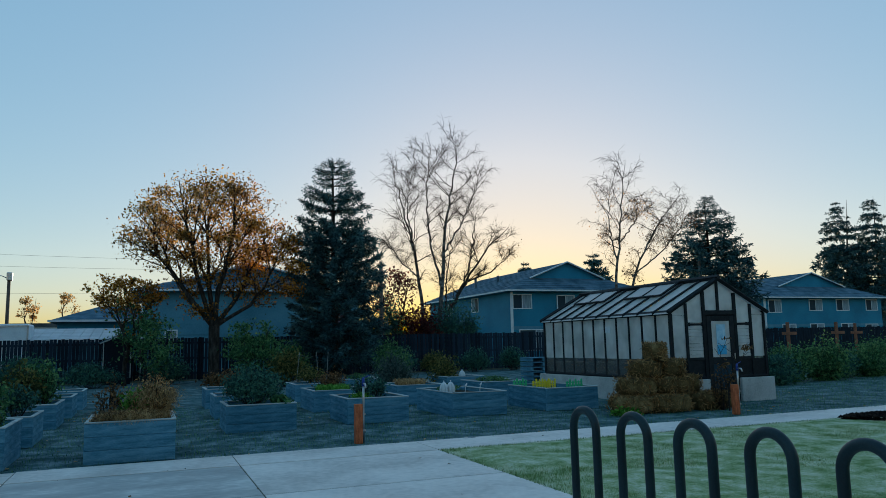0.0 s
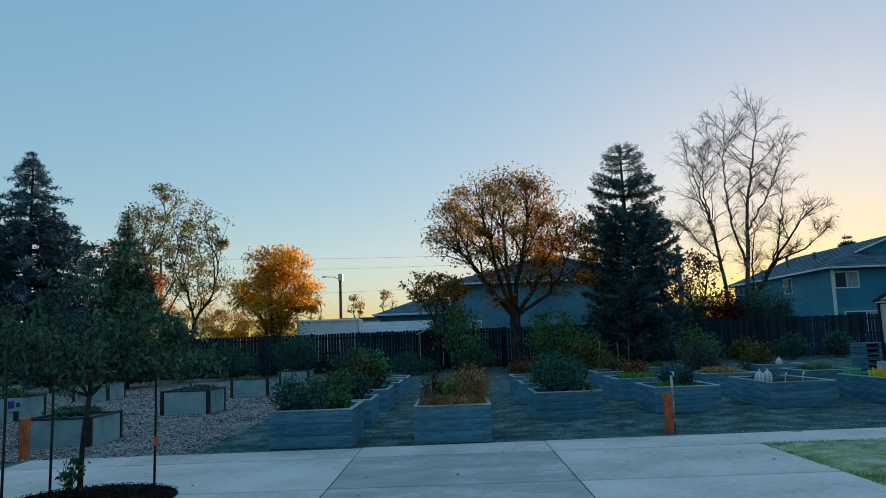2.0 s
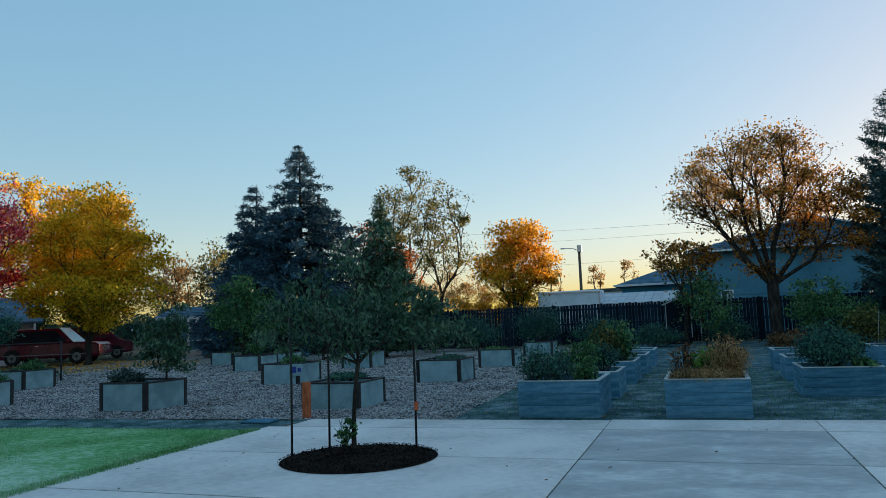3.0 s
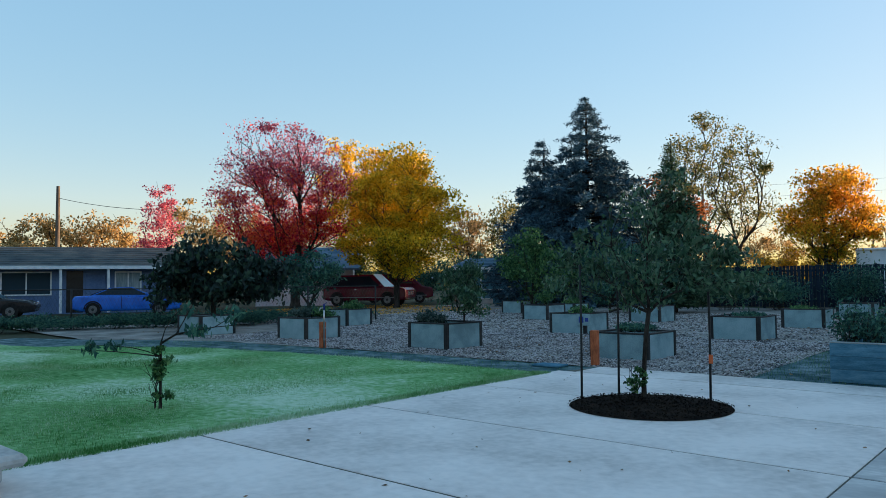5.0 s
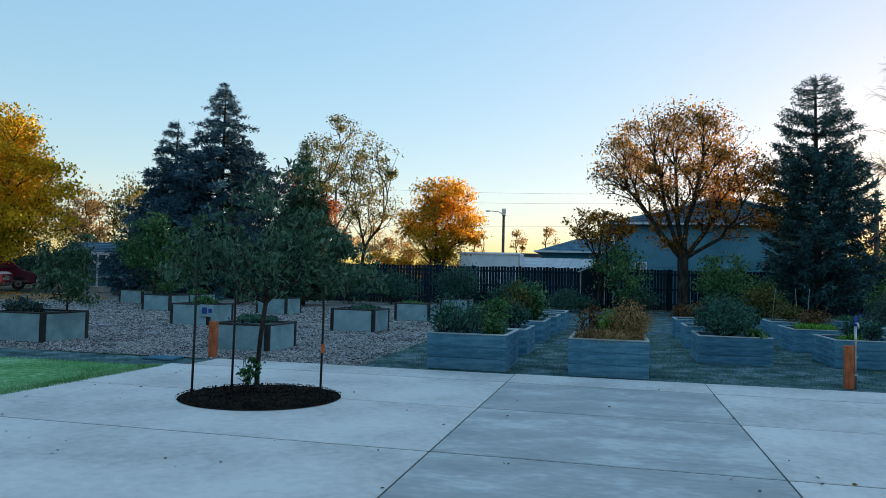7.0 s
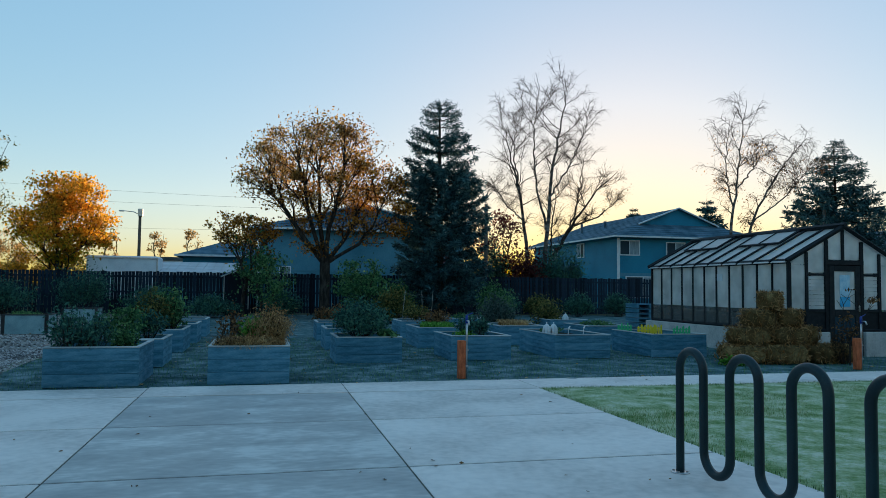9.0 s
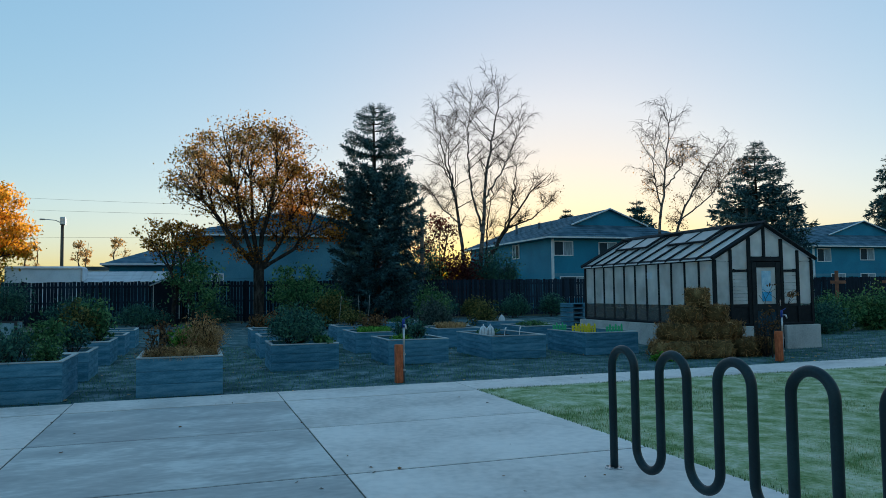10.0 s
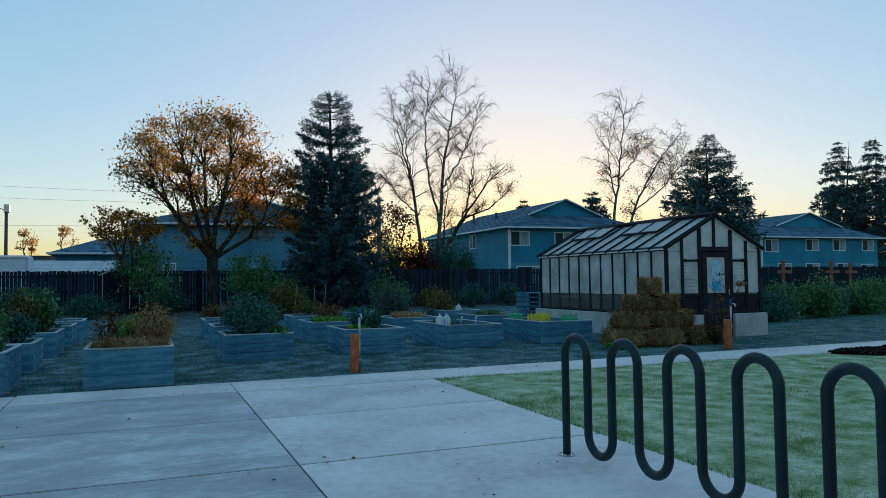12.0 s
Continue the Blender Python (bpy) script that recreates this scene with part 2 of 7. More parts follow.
TAIL = material("tail_lamp_red", [(0.4, 0.02, 0.02), (0.55, 0.03, 0.03), (0.65, 0.05, 0.05)], 5, 40, 0.25, 0)
PLASTIC_YELLOW = material("yellow_plastic", [(0.75, 0.55, 0.02), (0.85, 0.68, 0.04), (0.9, 0.75, 0.06)], 5, 40, 0.45, 0.05)
PLASTIC_GREEN = material("green_plastic", [(0.05, 0.42, 0.16), (0.07, 0.52, 0.22), (0.1, 0.58, 0.27)], 5, 40, 0.45, 0.05)
PLASTIC_WHITE = material("white_plastic", [(0.65, 0.68, 0.7), (0.76, 0.79, 0.8), (0.84, 0.86, 0.87)], 5, 40, 0.4, 0.05)
PLASTIC_BLUE = material("blue_plastic", [(0.015, 0.035, 0.2), (0.02, 0.055, 0.28), (0.03, 0.07, 0.34)], 5, 40, 0.45, 0.05)
FLAG_ORANGE = material("orange_tape", [(0.7, 0.1, 0.03), (0.85, 0.16, 0.05), (0.9, 0.22, 0.08)], 5, 40, 0.6, 0.05)
PAPER_BLUE = material("pale_blue_poster", [(0.25, 0.5, 0.68), (0.4, 0.62, 0.76), (0.55, 0.72, 0.82)], 8, 60, 0.7, 0.05)
PAPER_DEEP = material("blue_poster_band", [(0.05, 0.35, 0.62), (0.08, 0.42, 0.7), (0.1, 0.48, 0.75)], 8, 60, 0.7, 0.05)
WOOD_POLE = material("utility_pole_wood", [(0.07, 0.055, 0.045), (0.13, 0.105, 0.085), (0.2, 0.165, 0.135)], 2, 20, 0.9, 0.5, stretch=(4, 4, 0.6))
CABLE = material("cable_black", [(0.01, 0.01, 0.01), (0.015, 0.015, 0.015), (0.02, 0.02, 0.02)], 5, 40, 0.7, 0)
CORRUGATED = material("low_shed_roof", [(0.3, 0.34, 0.38), (0.4, 0.45, 0.49), (0.48, 0.53, 0.57)], 1.2, 18, 0.5, 0.2)


def glass(name, col, rough=0.05, spec=0.5):
    m = bpy.data.materials.new(name)
    m.use_nodes = True
    b = m.node_tree.nodes["Principled BSDF"]
    b.inputs["Base Color"].default_value = (*col, 1)
    b.inputs["Roughness"].default_value = rough
    b.inputs["Specular IOR Level"].default_value = spec
    return m


PANE = glass("window_glass", (0.03, 0.055, 0.075), 0.05, 0.02)
CAR_GLASS = glass("car_glass", (0.012, 0.02, 0.028), 0.06, 0.25)
# pale blue base paints the sky's reflection onto the windscreens
SCREEN = glass("sky_lit_windscreen", (0.16, 0.27, 0.31), 0.08, 0.9)
CANE = material("old_cane", [(0.2, 0.2, 0.19), (0.3, 0.3, 0.28), (0.38, 0.37, 0.34)], 5, 40, 0.6, 0.1)
CURTAIN = material("curtain_behind_glass", [(0.14, 0.21, 0.26), (0.23, 0.31, 0.36), (0.34, 0.43, 0.48)], 3, 18, 0.8, 0, stretch=(6, 6, 0.5))
# twin-wall sheet: milky, lets light through and shows what is close behind it
POLY = material("twin_wall_sheet", [(0.84, 0.84, 0.83), (0.92, 0.915, 0.9), (0.97, 0.965, 0.95)], 0.7, 3, 0.25, 0.02, translucent=0.45, rand=0.1, spec=1.0)
pn, pl = POLY.node_tree.nodes, POLY.node_tree.links
clear = pn.new("ShaderNodeBsdfTransparent")
clear.inputs[0].default_value = (0.95, 0.95, 0.93, 1)
blend = pn.new("ShaderNodeMixShader")
pl.new(pn["Material Output"].inputs[0].links[0].from_socket, blend.inputs[1])
pl.new(clear.outputs[0], blend.inputs[2])
# condensation, plus a stand-in for refracted light and shapes: cloudy and clearer spots
place, damp, span = pn.new("ShaderNodeNewGeometry"), pn.new("ShaderNodeTexNoise"), pn.new("ShaderNodeMapRange")
damp.inputs["Scale"].default_value, damp.inputs["Detail"].default_value = 1.6, 3
for key, value in (("From Min", 0.36), ("From Max", 0.64), ("To Min", 0.04), ("To Max", 0.42)):
    span.inputs[key].default_value = value
pl.new(place.outputs["Position"], damp.inputs["Vector"])
pl.new(damp.outputs[0], span.inputs["Value"])
pl.new(span.outputs[0], blend.inputs[0])
pl.new(blend.outputs[0], pn["Material Output"].inputs[0])
CLEAR_SHEET = POLY.copy()
CLEAR_SHEET.name = "clear_wall_sheet"
for node in CLEAR_SHEET.node_tree.nodes:
    if node.type == "MIX_SHADER" and any(k.from_node.type == "BSDF_TRANSPARENT" for k in node.inputs[2].links):
        for link in list(node.inputs[0].links):
            CLEAR_SHEET.node_tree.links.remove(link)
        node.inputs[0].default_value = 0.88
ROOF_SHEET = POLY.copy()
ROOF_SHEET.name = "roof_sheet"
for node in ROOF_SHEET.node_tree.nodes:
    if node.type == "MIX_SHADER" and any(k.from_node.type == "BSDF_TRANSPARENT" for k in node.inputs[2].links):
        for link in list(node.inputs[0].links):
            ROOF_SHEET.node_tree.links.remove(link)
        node.inputs[0].default_value = 0.15
    if node.type == "VALTORGB":
        for stop in node.color_ramp.elements:
            stop.color = (*(0.85 * c for c in stop.color[:3]), 1)
L_RUST = leafy("withered_leaf", [(0.075, 0.045, 0.0225), (0.18, 0.0975, 0.045), (0.3, 0.165, 0.075)])


# ---- mesh helpers ----
class Geo:
    """Collects faces, then becomes one mesh."""

    def __init__(self):
        self.v, self.f = [], []

    def add(self, verts, faces):
        k = len(self.v)
        self.v.extend(tuple(p) for p in verts)
        self.f.extend(tuple(i + k for i in q) for q in faces)
        return self

    def box(self, x0, x1, y0, y1, z0, z1):
        p = [(x, y, z) for z in (z0, z1) for y in (y0, y1) for x in (x0, x1)]
        return self.add(p, [(0, 2, 3, 1), (4, 5, 7, 6), (0, 1, 5, 4), (2, 6, 7, 3), (0, 4, 6, 2), (1, 3, 7, 5)])

    def prism(self, poly, a0, a1, axis="x"):
        """poly: points of a closed outline in the other two axes, run from a0 to a1 along axis."""
        put = {"x": lambda a, p: (a, p[0], p[1]), "y": lambda a, p: (p[0], a, p[1]), "z": lambda a, p: (p[0], p[1], a)}[axis]
        n = len(poly)
        v = [put(a0, p) for p in poly] + [put(a1, p) for p in poly]
        return self.add(v, [tuple(range(n))[::-1], tuple(range(n, 2 * n))] + [(i, (i + 1) % n, n + (i + 1) % n, n + i) for i in range(n)])

    def tube(self, pts, radii, n=6, cap=True, side=None):
        pts = [Vector([float(c) for c in p]) for p in pts]
        rings = []
        up = Vector((0.13, 0.21, 0.97))
        for i, p in enumerate(pts):
            d = (pts[min(i + 1, len(pts) - 1)] - pts[max(i - 1, 0)]).normalized()
            a = Vector(side) if side else d.cross(up)
            if a.length < 0.15:
                a = d.cross(Vector((1, 0.3, 0)))
            a.normalize()
            b = d.cross(a)
            r = float(radii[i] if hasattr(radii, "__len__") else radii)
            rings.append([p + r * (math.cos(2 * math.pi * k / n) * a + math.sin(2 * math.pi * k / n) * b) for k in range(n)])
        v = [q for ring in rings for q in ring]
        f = [(i * n + k, i * n + (k + 1) % n, (i + 1) * n + (k + 1) % n, (i + 1) * n + k) for i in range(len(pts) - 1) for k in range(n)]
        if cap:
            f += [tuple(range(n))[::-1], tuple(range((len(pts) - 1) * n, len(pts) * n))]
        return self.add(v, f)

    def mesh(self, name, mat, smooth=False):
        me = bpy.data.meshes.new(name)
        me.from_pydata(self.v, [], self.f)
        bm = bmesh.new()
        bm.from_mesh(me)
        bmesh.ops.recalc_face_normals(bm, faces=bm.faces)
        bm.to_mesh(me)
        bm.free()
        me.materials.append(mat)
        if smooth:
            me.shade_smooth()
        return me


def quick(name, v, f, mat, smooth=False):
    """A mesh from arrays; every face has as many corners as f has columns."""
    me = bpy.data.meshes.new(name)
    v, f = np.asarray(v, np.float32), np.asarray(f, np.int32)
    me.vertices.add(len(v))
    me.vertices.foreach_set("co", v.ravel())
    me.loops.add(f.size)
    me.loops.foreach_set("vertex_index", f.ravel())
    me.polygons.add(len(f))
    me.polygons.foreach_set("loop_start", np.arange(0, f.size, f.shape[1], dtype=np.int32))
    me.update(calc_edges=True)
    me.validate()
    me.materials.append(mat)
    if smooth:
        me.shade_smooth()
    return me


def part(name, data, parent, label="", at=(0, 0, 0), rz=0.0):
    ob = new(name, data)
    ob.parent = parent
    ob.matrix_basis = pose(*at, 0, 0, rz)
    return tagged(ob, label)


def thing(name, label, category, x=0.0, y=0.0, z=0.0, rz=0.0, group="", kind="", data=None):
    ob = new(name, data)
    ob.matrix_basis = pose(x, y, z, 0, 0, rz)
    return tagged(ob, label, category, group, kind)


CHAMFERED = {}


def slab_mesh(sx, sy, sz, ch, mat, name="piece"):
    """A box with chamfered edges, its foot at z = 0 and its middle at x = y = 0; equal ones share one mesh."""
    key = (round(sx, 3), round(sy, 3), round(sz, 3), ch, mat.name)
    if key not in CHAMFERED:
        h = (sx / 2, sy / 2, sz / 2)
        c = min(ch, 0.45 * min(sx, sy, sz))
        v, index = [], {}
        for s in [(a, b, d) for a in (-1, 1) for b in (-1, 1) for d in (-1, 1)]:
            for ax in range(3):
                index[s, ax] = len(v)
                v.append([s[k] * (h[k] if k == ax else h[k] - c) for k in range(3)])
        faces = []
        for ax in range(3):
            o = [k for k in range(3) if k != ax]
            for sg in (-1, 1):
                q = []
                for a, b in ((-1, -1), (1, -1), (1, 1), (-1, 1)):
                    s = [0, 0, 0]
                    s[ax], s[o[0]], s[o[1]] = sg, a, b
                    q.append(index[tuple(s), ax])
                faces.append(q)
            for a in (-1, 1):
                for b in (-1, 1):
                    lo, hi = [0, 0, 0], [0, 0, 0]
                    lo[ax], hi[ax] = -1, 1
                    lo[o[0]] = hi[o[0]] = a
                    lo[o[1]] = hi[o[1]] = b
                    faces.append([index[tuple(lo), o[0]], index[tuple(hi), o[0]], index[tuple(hi), o[1]], index[tuple(lo), o[1]]])
        for s in [(a, b, d) for a in (-1, 1) for b in (-1, 1) for d in (-1, 1)]:
            faces.append([index[s, 0], index[s, 1], index[s, 2]])
        va = np.array(v)
        for q in faces:
            n = np.cross(va[q[1]] - va[q[0]], va[q[2]] - va[q[0]])
            if n @ va[q].mean(0) < 0:
                q.reverse()
        me = bpy.data.meshes.new(name)
        me.from_pydata([(a, b, d + h[2]) for a, b, d in v], [], faces)
        me.materials.append(mat)
        CHAMFERED[key] = me
    return CHAMFERED[key]


def piece(name, parent, x0, x1, y0, y1, z0, z1, mat, ch=0.006, label=""):
    return part(name, slab_mesh(x1 - x0, y1 - y0, z1 - z0, ch, mat, name), parent, label, ((x0 + x1) / 2, (y0 + y1) / 2, z0))


def sheet(name, outline, mat, z=0.0, cell=0.5, rough=0.0, seed=1, rim=None):
    """A ground sheet inside an x-y outline, cut into cells and gently uneven."""
    bm = bmesh.new()
    bm.faces.new([bm.verts.new((x, y, z)) for x, y in outline])
    xs, ys = [p[0] for p in outline], [p[1] for p in outline]
    for lo, hi, nrm in ((min(xs), max(xs), (1, 0, 0)), (min(ys), max(ys), (0, 1, 0))):
        k = int((hi - lo) / cell)
        for i in range(1, k):
            a = lo + (hi - lo) * i / k
            bmesh.ops.bisect_plane(bm, geom=bm.verts[:] + bm.edges[:] + bm.faces[:], plane_co=(a, a, 0), plane_no=nrm)
    for v in bm.verts:
        v.co.z += rough * noise.noise((v.co.x * 0.9, v.co.y * 0.9, seed))
        if rim is not None and v.is_boundary:
            v.co.z = rim
    bmesh.ops.recalc_face_normals(bm, faces=bm.faces)
    me = bpy.data.meshes.new(name)
    bm.to_mesh(me)
    bm.free()
    if me.polygons[0].normal.z < 0:
        me.flip_normals()
    me.materials.append(mat)
    me.shade_smooth()
    return me


def inside(px, py, outline):
    ins = np.zeros(len(px), bool)
    for (xa, ya), (xb, yb) in zip(outline, outline[1:] + outline[:1]):
        cross = (ya > py) != (yb > py)
        ins ^= cross & (px < (xb - xa) * (py - ya) / (yb - ya + 1e-9) + xa)
    return ins


def leaf_quads(c, size, rng, up=0.3, aspect=0.55):
    """Bent diamond leaves at the points c: vertices and faces of two triangles each."""
    n = len(c)
    d = rng.normal(size=(n, 3))
    d[:, 2] -= up
    d /= np.linalg.norm(d, axis=1)[:, None]
    s = np.cross(d, rng.normal(size=(n, 3)))
    s /= np.linalg.norm(s, axis=1)[:, None] + 1e-9
    nrm = np.cross(d, s)
    L = (size * rng.uniform(0.6, 1.35, n))[:, None]
    v = np.stack([c - d * L * 0.5, c + s * L * 0.5 * aspect + nrm * L * 0.12, c + d * L * 0.5, c - s * L * 0.5 * aspect + nrm * L * 0.12], 1)
    k = np.arange(n)[:, None] * 4
    return v.reshape(-1, 3), np.concatenate([k + [0, 1, 2], k + [0, 2, 3]])


# ---- ground ----
ground = thing("ground", "dark earth and rough grass out to the horizon", "ground", kind="structure",
               data=sheet("ground", [(-900, -900), (900, -900), (900, 900), (-900, 900)], FIELD, -0.06, 150))
GARDEN = [(-3.9, 10.45), (16.5, 10.72), (40, 10.72), (40, 36.8), (-5.2, 36.8), (-4.4, 22)]
thing("garden_soil", "dark trampled earth with sparse grass between raised beds", "ground", kind="structure", data=sheet("garden_soil", GARDEN, DIRT, -0.012, 0.7, 0.02))
GRAVEL_AREA = [(-6.2, 10.4), (-3.7, 10.46), (-4.2, 22), (-5.0, 36.8), (-30, 36.8), (-30, 9.2), (-20, 8.2), (-16.5, 9.95), (-10, 10.36)]
thing("gravel_yard", "grey-brown gravel yard with fallen leaves", "ground", kind="structure", data=sheet("gravel_yard", GRAVEL_AREA, GRAVEL, -0.01, 0.7, 0.025, 3))
TRACK = [(-5.97, 10.43), (-6.25, 10.4), (-10, 10.34), (-16.5, 9.93), (-20, 8.18), (-22, 7.4), (-22, 5.6), (-18.4, 6.5), (-14.8, 8.6), (-10.2, 9.28), (-6.3, 9.27)]
thing("dirt_track", "narrow bare earth strip beside the lawn", "ground", kind="structure", data=sheet("dirt_track", TRACK, DIRT, -0.016, 0.6, 0.01, 5))
LAWN_L = [(-6.285, -9), (-6.285, 9.28), (-10.2, 9.26), (-14.8, 8.58), (-18.4, 6.48), (-22, 5.5), (-26, 3), (-26, -9)]
LAWN_R = [(3.795, -9), (30, -9), (30, 9.6), (11.4, 9.62), (3.795, 9.645)]
thing("lawn_west", "dewy green lawn beside the paving", "lawn", kind="structure", data=sheet("lawn_west", LAWN_L, TURF, 0.014, 0.35, 0.045, 7, -0.004))
thing("lawn_east", "pale frosted lawn beside the bike rack", "lawn", kind="structure", data=sheet("lawn_east", LAWN_R, TURF_PALE, 0.014, 0.35, 0.045, 9, -0.004))

# paving: panels with tooled joints over a dark bed
paving = thing("pavement", "broom-finished concrete paving with tooled joints", "pavement", kind="structure",
               data=sheet("paving_bed", [(-6.3, -9), (3.82, -9), (3.82, 9.63), (16.5, 9.55), (30, 9.5), (30, 10.7), (-5.98, 10.42), (-6.3, 9.26)], JOINT, -0.005, 2.5))
XJ = [-6.29, -1.38, 1.17, 3.81]
YJ = [-8.8, -6.7, -4.6, -2.6, -0.55, 1.5, 3.53, 5.6, 7.62, 9.63]
for i in range(3):
    for j in range(9):
        worn = i == 1 and j >= 4
        piece("paving_panel", paving, XJ[i] + 0.0035, XJ[i + 1] - 0.0035, YJ[j] + 0.011, YJ[j + 1] - 0.011, -0.1, 0.0,
              CONCRETE_WORN if worn else CONCRETE, 0.008)


def strip(x0, x1, ya0, ya1, yb0, yb1):
    """One panel of the front walk: its near edge runs from ya0 to ya1, its far edge from yb0 to yb1."""
    g = Geo().prism([(x0 + 0.006, ya0), (x1 - 0.006, ya1), (x1 - 0.006, yb1), (x0 + 0.006, yb0)], -0.1, 0.0, "z")
    return part("paving_panel", g.mesh("paving_panel", CONCRETE), paving)


for x0, x1 in ((-6.0, -1.38), (-1.38, 1.17), (1.17, 3.81), (3.81, 6.4), (6.4, 9.0), (9.0, 11.6), (11.6, 14.2), (14.2, 16.8), (16.8, 19.4), (19.4, 22.0)):
    strip(x0, x1, 9.642, 9.642, 10.42 + 0.022 * (x0 + 6), 10.42 + 0.022 * (x1 + 6)) if x0 > -5 else strip(x0, x1, 9.642, 9.642, 10.42, 10.46)


# plain building behind the paving, unseen; added to hold southern skylight off front faces
STUCCO = material("dull_stucco", [(0.17, 0.165, 0.155), (0.22, 0.21, 0.2), (0.27, 0.26, 0.245)], 0.7, 14, 0.9, 0.3)
thing("wall_south", "plain unseen stucco wall behind the paving, dimming south-facing sides", "wall", kind="structure", data=Geo().box(-34, 34, -10.2, -9.4, -0.1, 8.0).mesh("wall_south", STUCCO))

# ---- raised beds ----
def soil_top(name, w, d, z, seed, mat=None):
    n, k = 12, 12
    xs, ys = np.linspace(-w / 2, w / 2, n), np.linspace(-d / 2, d / 2, k)
    g = Geo()
    v = [(x, y, z + 0.03 * noise.noise((x * 4, y * 4, seed * 3.1)) + 0.012 * noise.noise((x * 15, y * 15, seed))) for y in ys for x in xs]
    return g.add(v, [(j * n + i, j * n + i + 1, (j + 1) * n + i + 1, (j + 1) * n + i) for j in range(k - 1) for i in range(n - 1)]).mesh(name, mat or SOIL, True)


def timber_bed(x0, x1, y0, y1, h=0.47, seed=0, label="weathered grey timber raised bed filled with soil"):
    w, d = x1 - x0, y1 - y0
    bed = thing("raised_bed", label, "raised bed", (x0 + x1) / 2, (y0 + y1) / 2, -0.012, group="timber raised beds")
    t, rows = 0.045, 3
    rng = random.Random(seed)
    for r in range(rows):
        z0, z1 = r * h / rows + 0.001, (r + 1) * h / rows - 0.001
        j = lambda: rng.uniform(-0.003, 0.003)
        piece("plank", bed, -w / 2, w / 2, -d / 2 + j(), -d / 2 + t, z0, z1, TIMBER)
        piece("plank", bed, -w / 2, w / 2, d / 2 - t, d / 2 + j(), z0, z1, TIMBER)
        piece("plank", bed, -w / 2 + j(), -w / 2 + t, -d / 2 + t + 0.002, d / 2 - t - 0.002, z0, z1, TIMBER)
        piece("plank", bed, w / 2 - t, w / 2 + j(), -d / 2 + t + 0.002, d / 2 - t - 0.002, z0, z1, TIMBER)
    for sx in (-1, 1):
        for sy in (-1, 1):
            piece("corner_post", bed, sx * (w / 2 - 0.09) - 0.04, sx * (w / 2 - 0.09) + 0.04, sy * (d / 2 - 0.09) - 0.04, sy * (d / 2 - 0.09) + 0.04, 0, h - 0.01, TIMBER)
    c = 0.055
    piece("cap_board", bed, -w / 2 - 0.005, w / 2 + 0.005, -d / 2 - 0.005, -d / 2 + c, h, h + 0.02, TIMBER_CAP)
    piece("cap_board", bed, -w / 2 - 0.005, w / 2 + 0.005, d / 2 - c, d / 2 + 0.005, h, h + 0.02, TIMBER_CAP)
    piece("cap_board", bed, -w / 2 - 0.005, -w / 2 + c, -d / 2 + c + 0.003, d / 2 - c - 0.003, h, h + 0.02, TIMBER_CAP)
    piece("cap_board", bed, w / 2 - c, w / 2 + 0.005, -d / 2 + c + 0.003, d / 2 - c - 0.003, h, h + 0.02, TIMBER_CAP)
    part("soil", soil_top("soil", w - 2 * t, d - 2 * t, h - 0.07, seed), bed, "dark damp soil")
    return bed


TIMBER_BEDS = [(-2.74, -1.55, 10.72, 12.1, 0.52), (-2.74, -1.54, 13.15, 14.4), (-2.74, -1.5, 15.95, 17.45), (-2.7, -1.44, 18.4, 19.75), (-2.7, -1.4, 20.9, 22.3),
               (-0.66, 0.45, 10.72, 12.15, 0.52), (1.36, 2.56, 13.35, 14.6), (1.4, 2.6, 16.2, 17.45), (1.42, 2.62, 19.1, 20.4),
               (3.55, 4.75, 13.6, 15.05), (3.53, 4.75, 16.5, 18.05), (3.72, 4.95, 19.8, 21.2), (5.72, 6.92, 13.75, 15.85), (7.88, 9.15, 13.8, 15.6),
               (5.7, 6.9, 17.2, 18.75), (8.0, 9.2, 17.1, 18.7), (5.5, 6.7, 21.4, 22.9), (8.4, 9.6, 20.6, 22.2)]
for i, b in enumerate(TIMBER_BEDS):
    timber_bed(*b[:4], h=b[4] if len(b) > 4 else 0.46, seed=i)


def panel_bed(w=1.14, d=1.14, h=0.55, label="grey panel raised bed with black timber corner posts"):
    bed = thing("planter_box", label, "raised bed", group="panel raised beds")
    p = 0.085
    for sx in (-1, 1):
        for sy in (-1, 1):
            piece("corner_post", bed, sx * (w / 2 - p / 2) - p / 2, sx * (w / 2 - p / 2) + p / 2, sy * (d / 2 - p / 2) - p / 2, sy * (d / 2 - p / 2) + p / 2, 0, h, BLACK_WOOD, label="black timber corner post")
    for s in (-1, 1):
        piece("panel", bed, -w / 2 + p, w / 2 - p, s * (d / 2 - 0.03) - 0.02, s * (d / 2 - 0.03) + 0.02, 0.01, h - 0.035, PANEL)
        piece("panel", bed, s * (w / 2 - 0.03) - 0.02, s * (w / 2 - 0.03) + 0.02, -d / 2 + p, d / 2 - p, 0.01, h - 0.035, PANEL)
        piece("rim", bed, -w / 2 + p, w / 2 - p, s * (d / 2 - 0.035) - 0.033, s * (d / 2 - 0.035) + 0.033, h - 0.033, h - 0.004, BLACK_WOOD, label="black timber rim")
        piece("rim", bed, s * (w / 2 - 0.035) - 0.033, s * (w / 2 - 0.035) + 0.033, -d / 2 + p, d / 2 - p, h - 0.033, h - 0.004, BLACK_WOOD, label="black timber rim")
    part("soil", soil_top("soil", w - 0.1, d - 0.1, h - 0.08, 4), bed, "dark soil")
    return bed


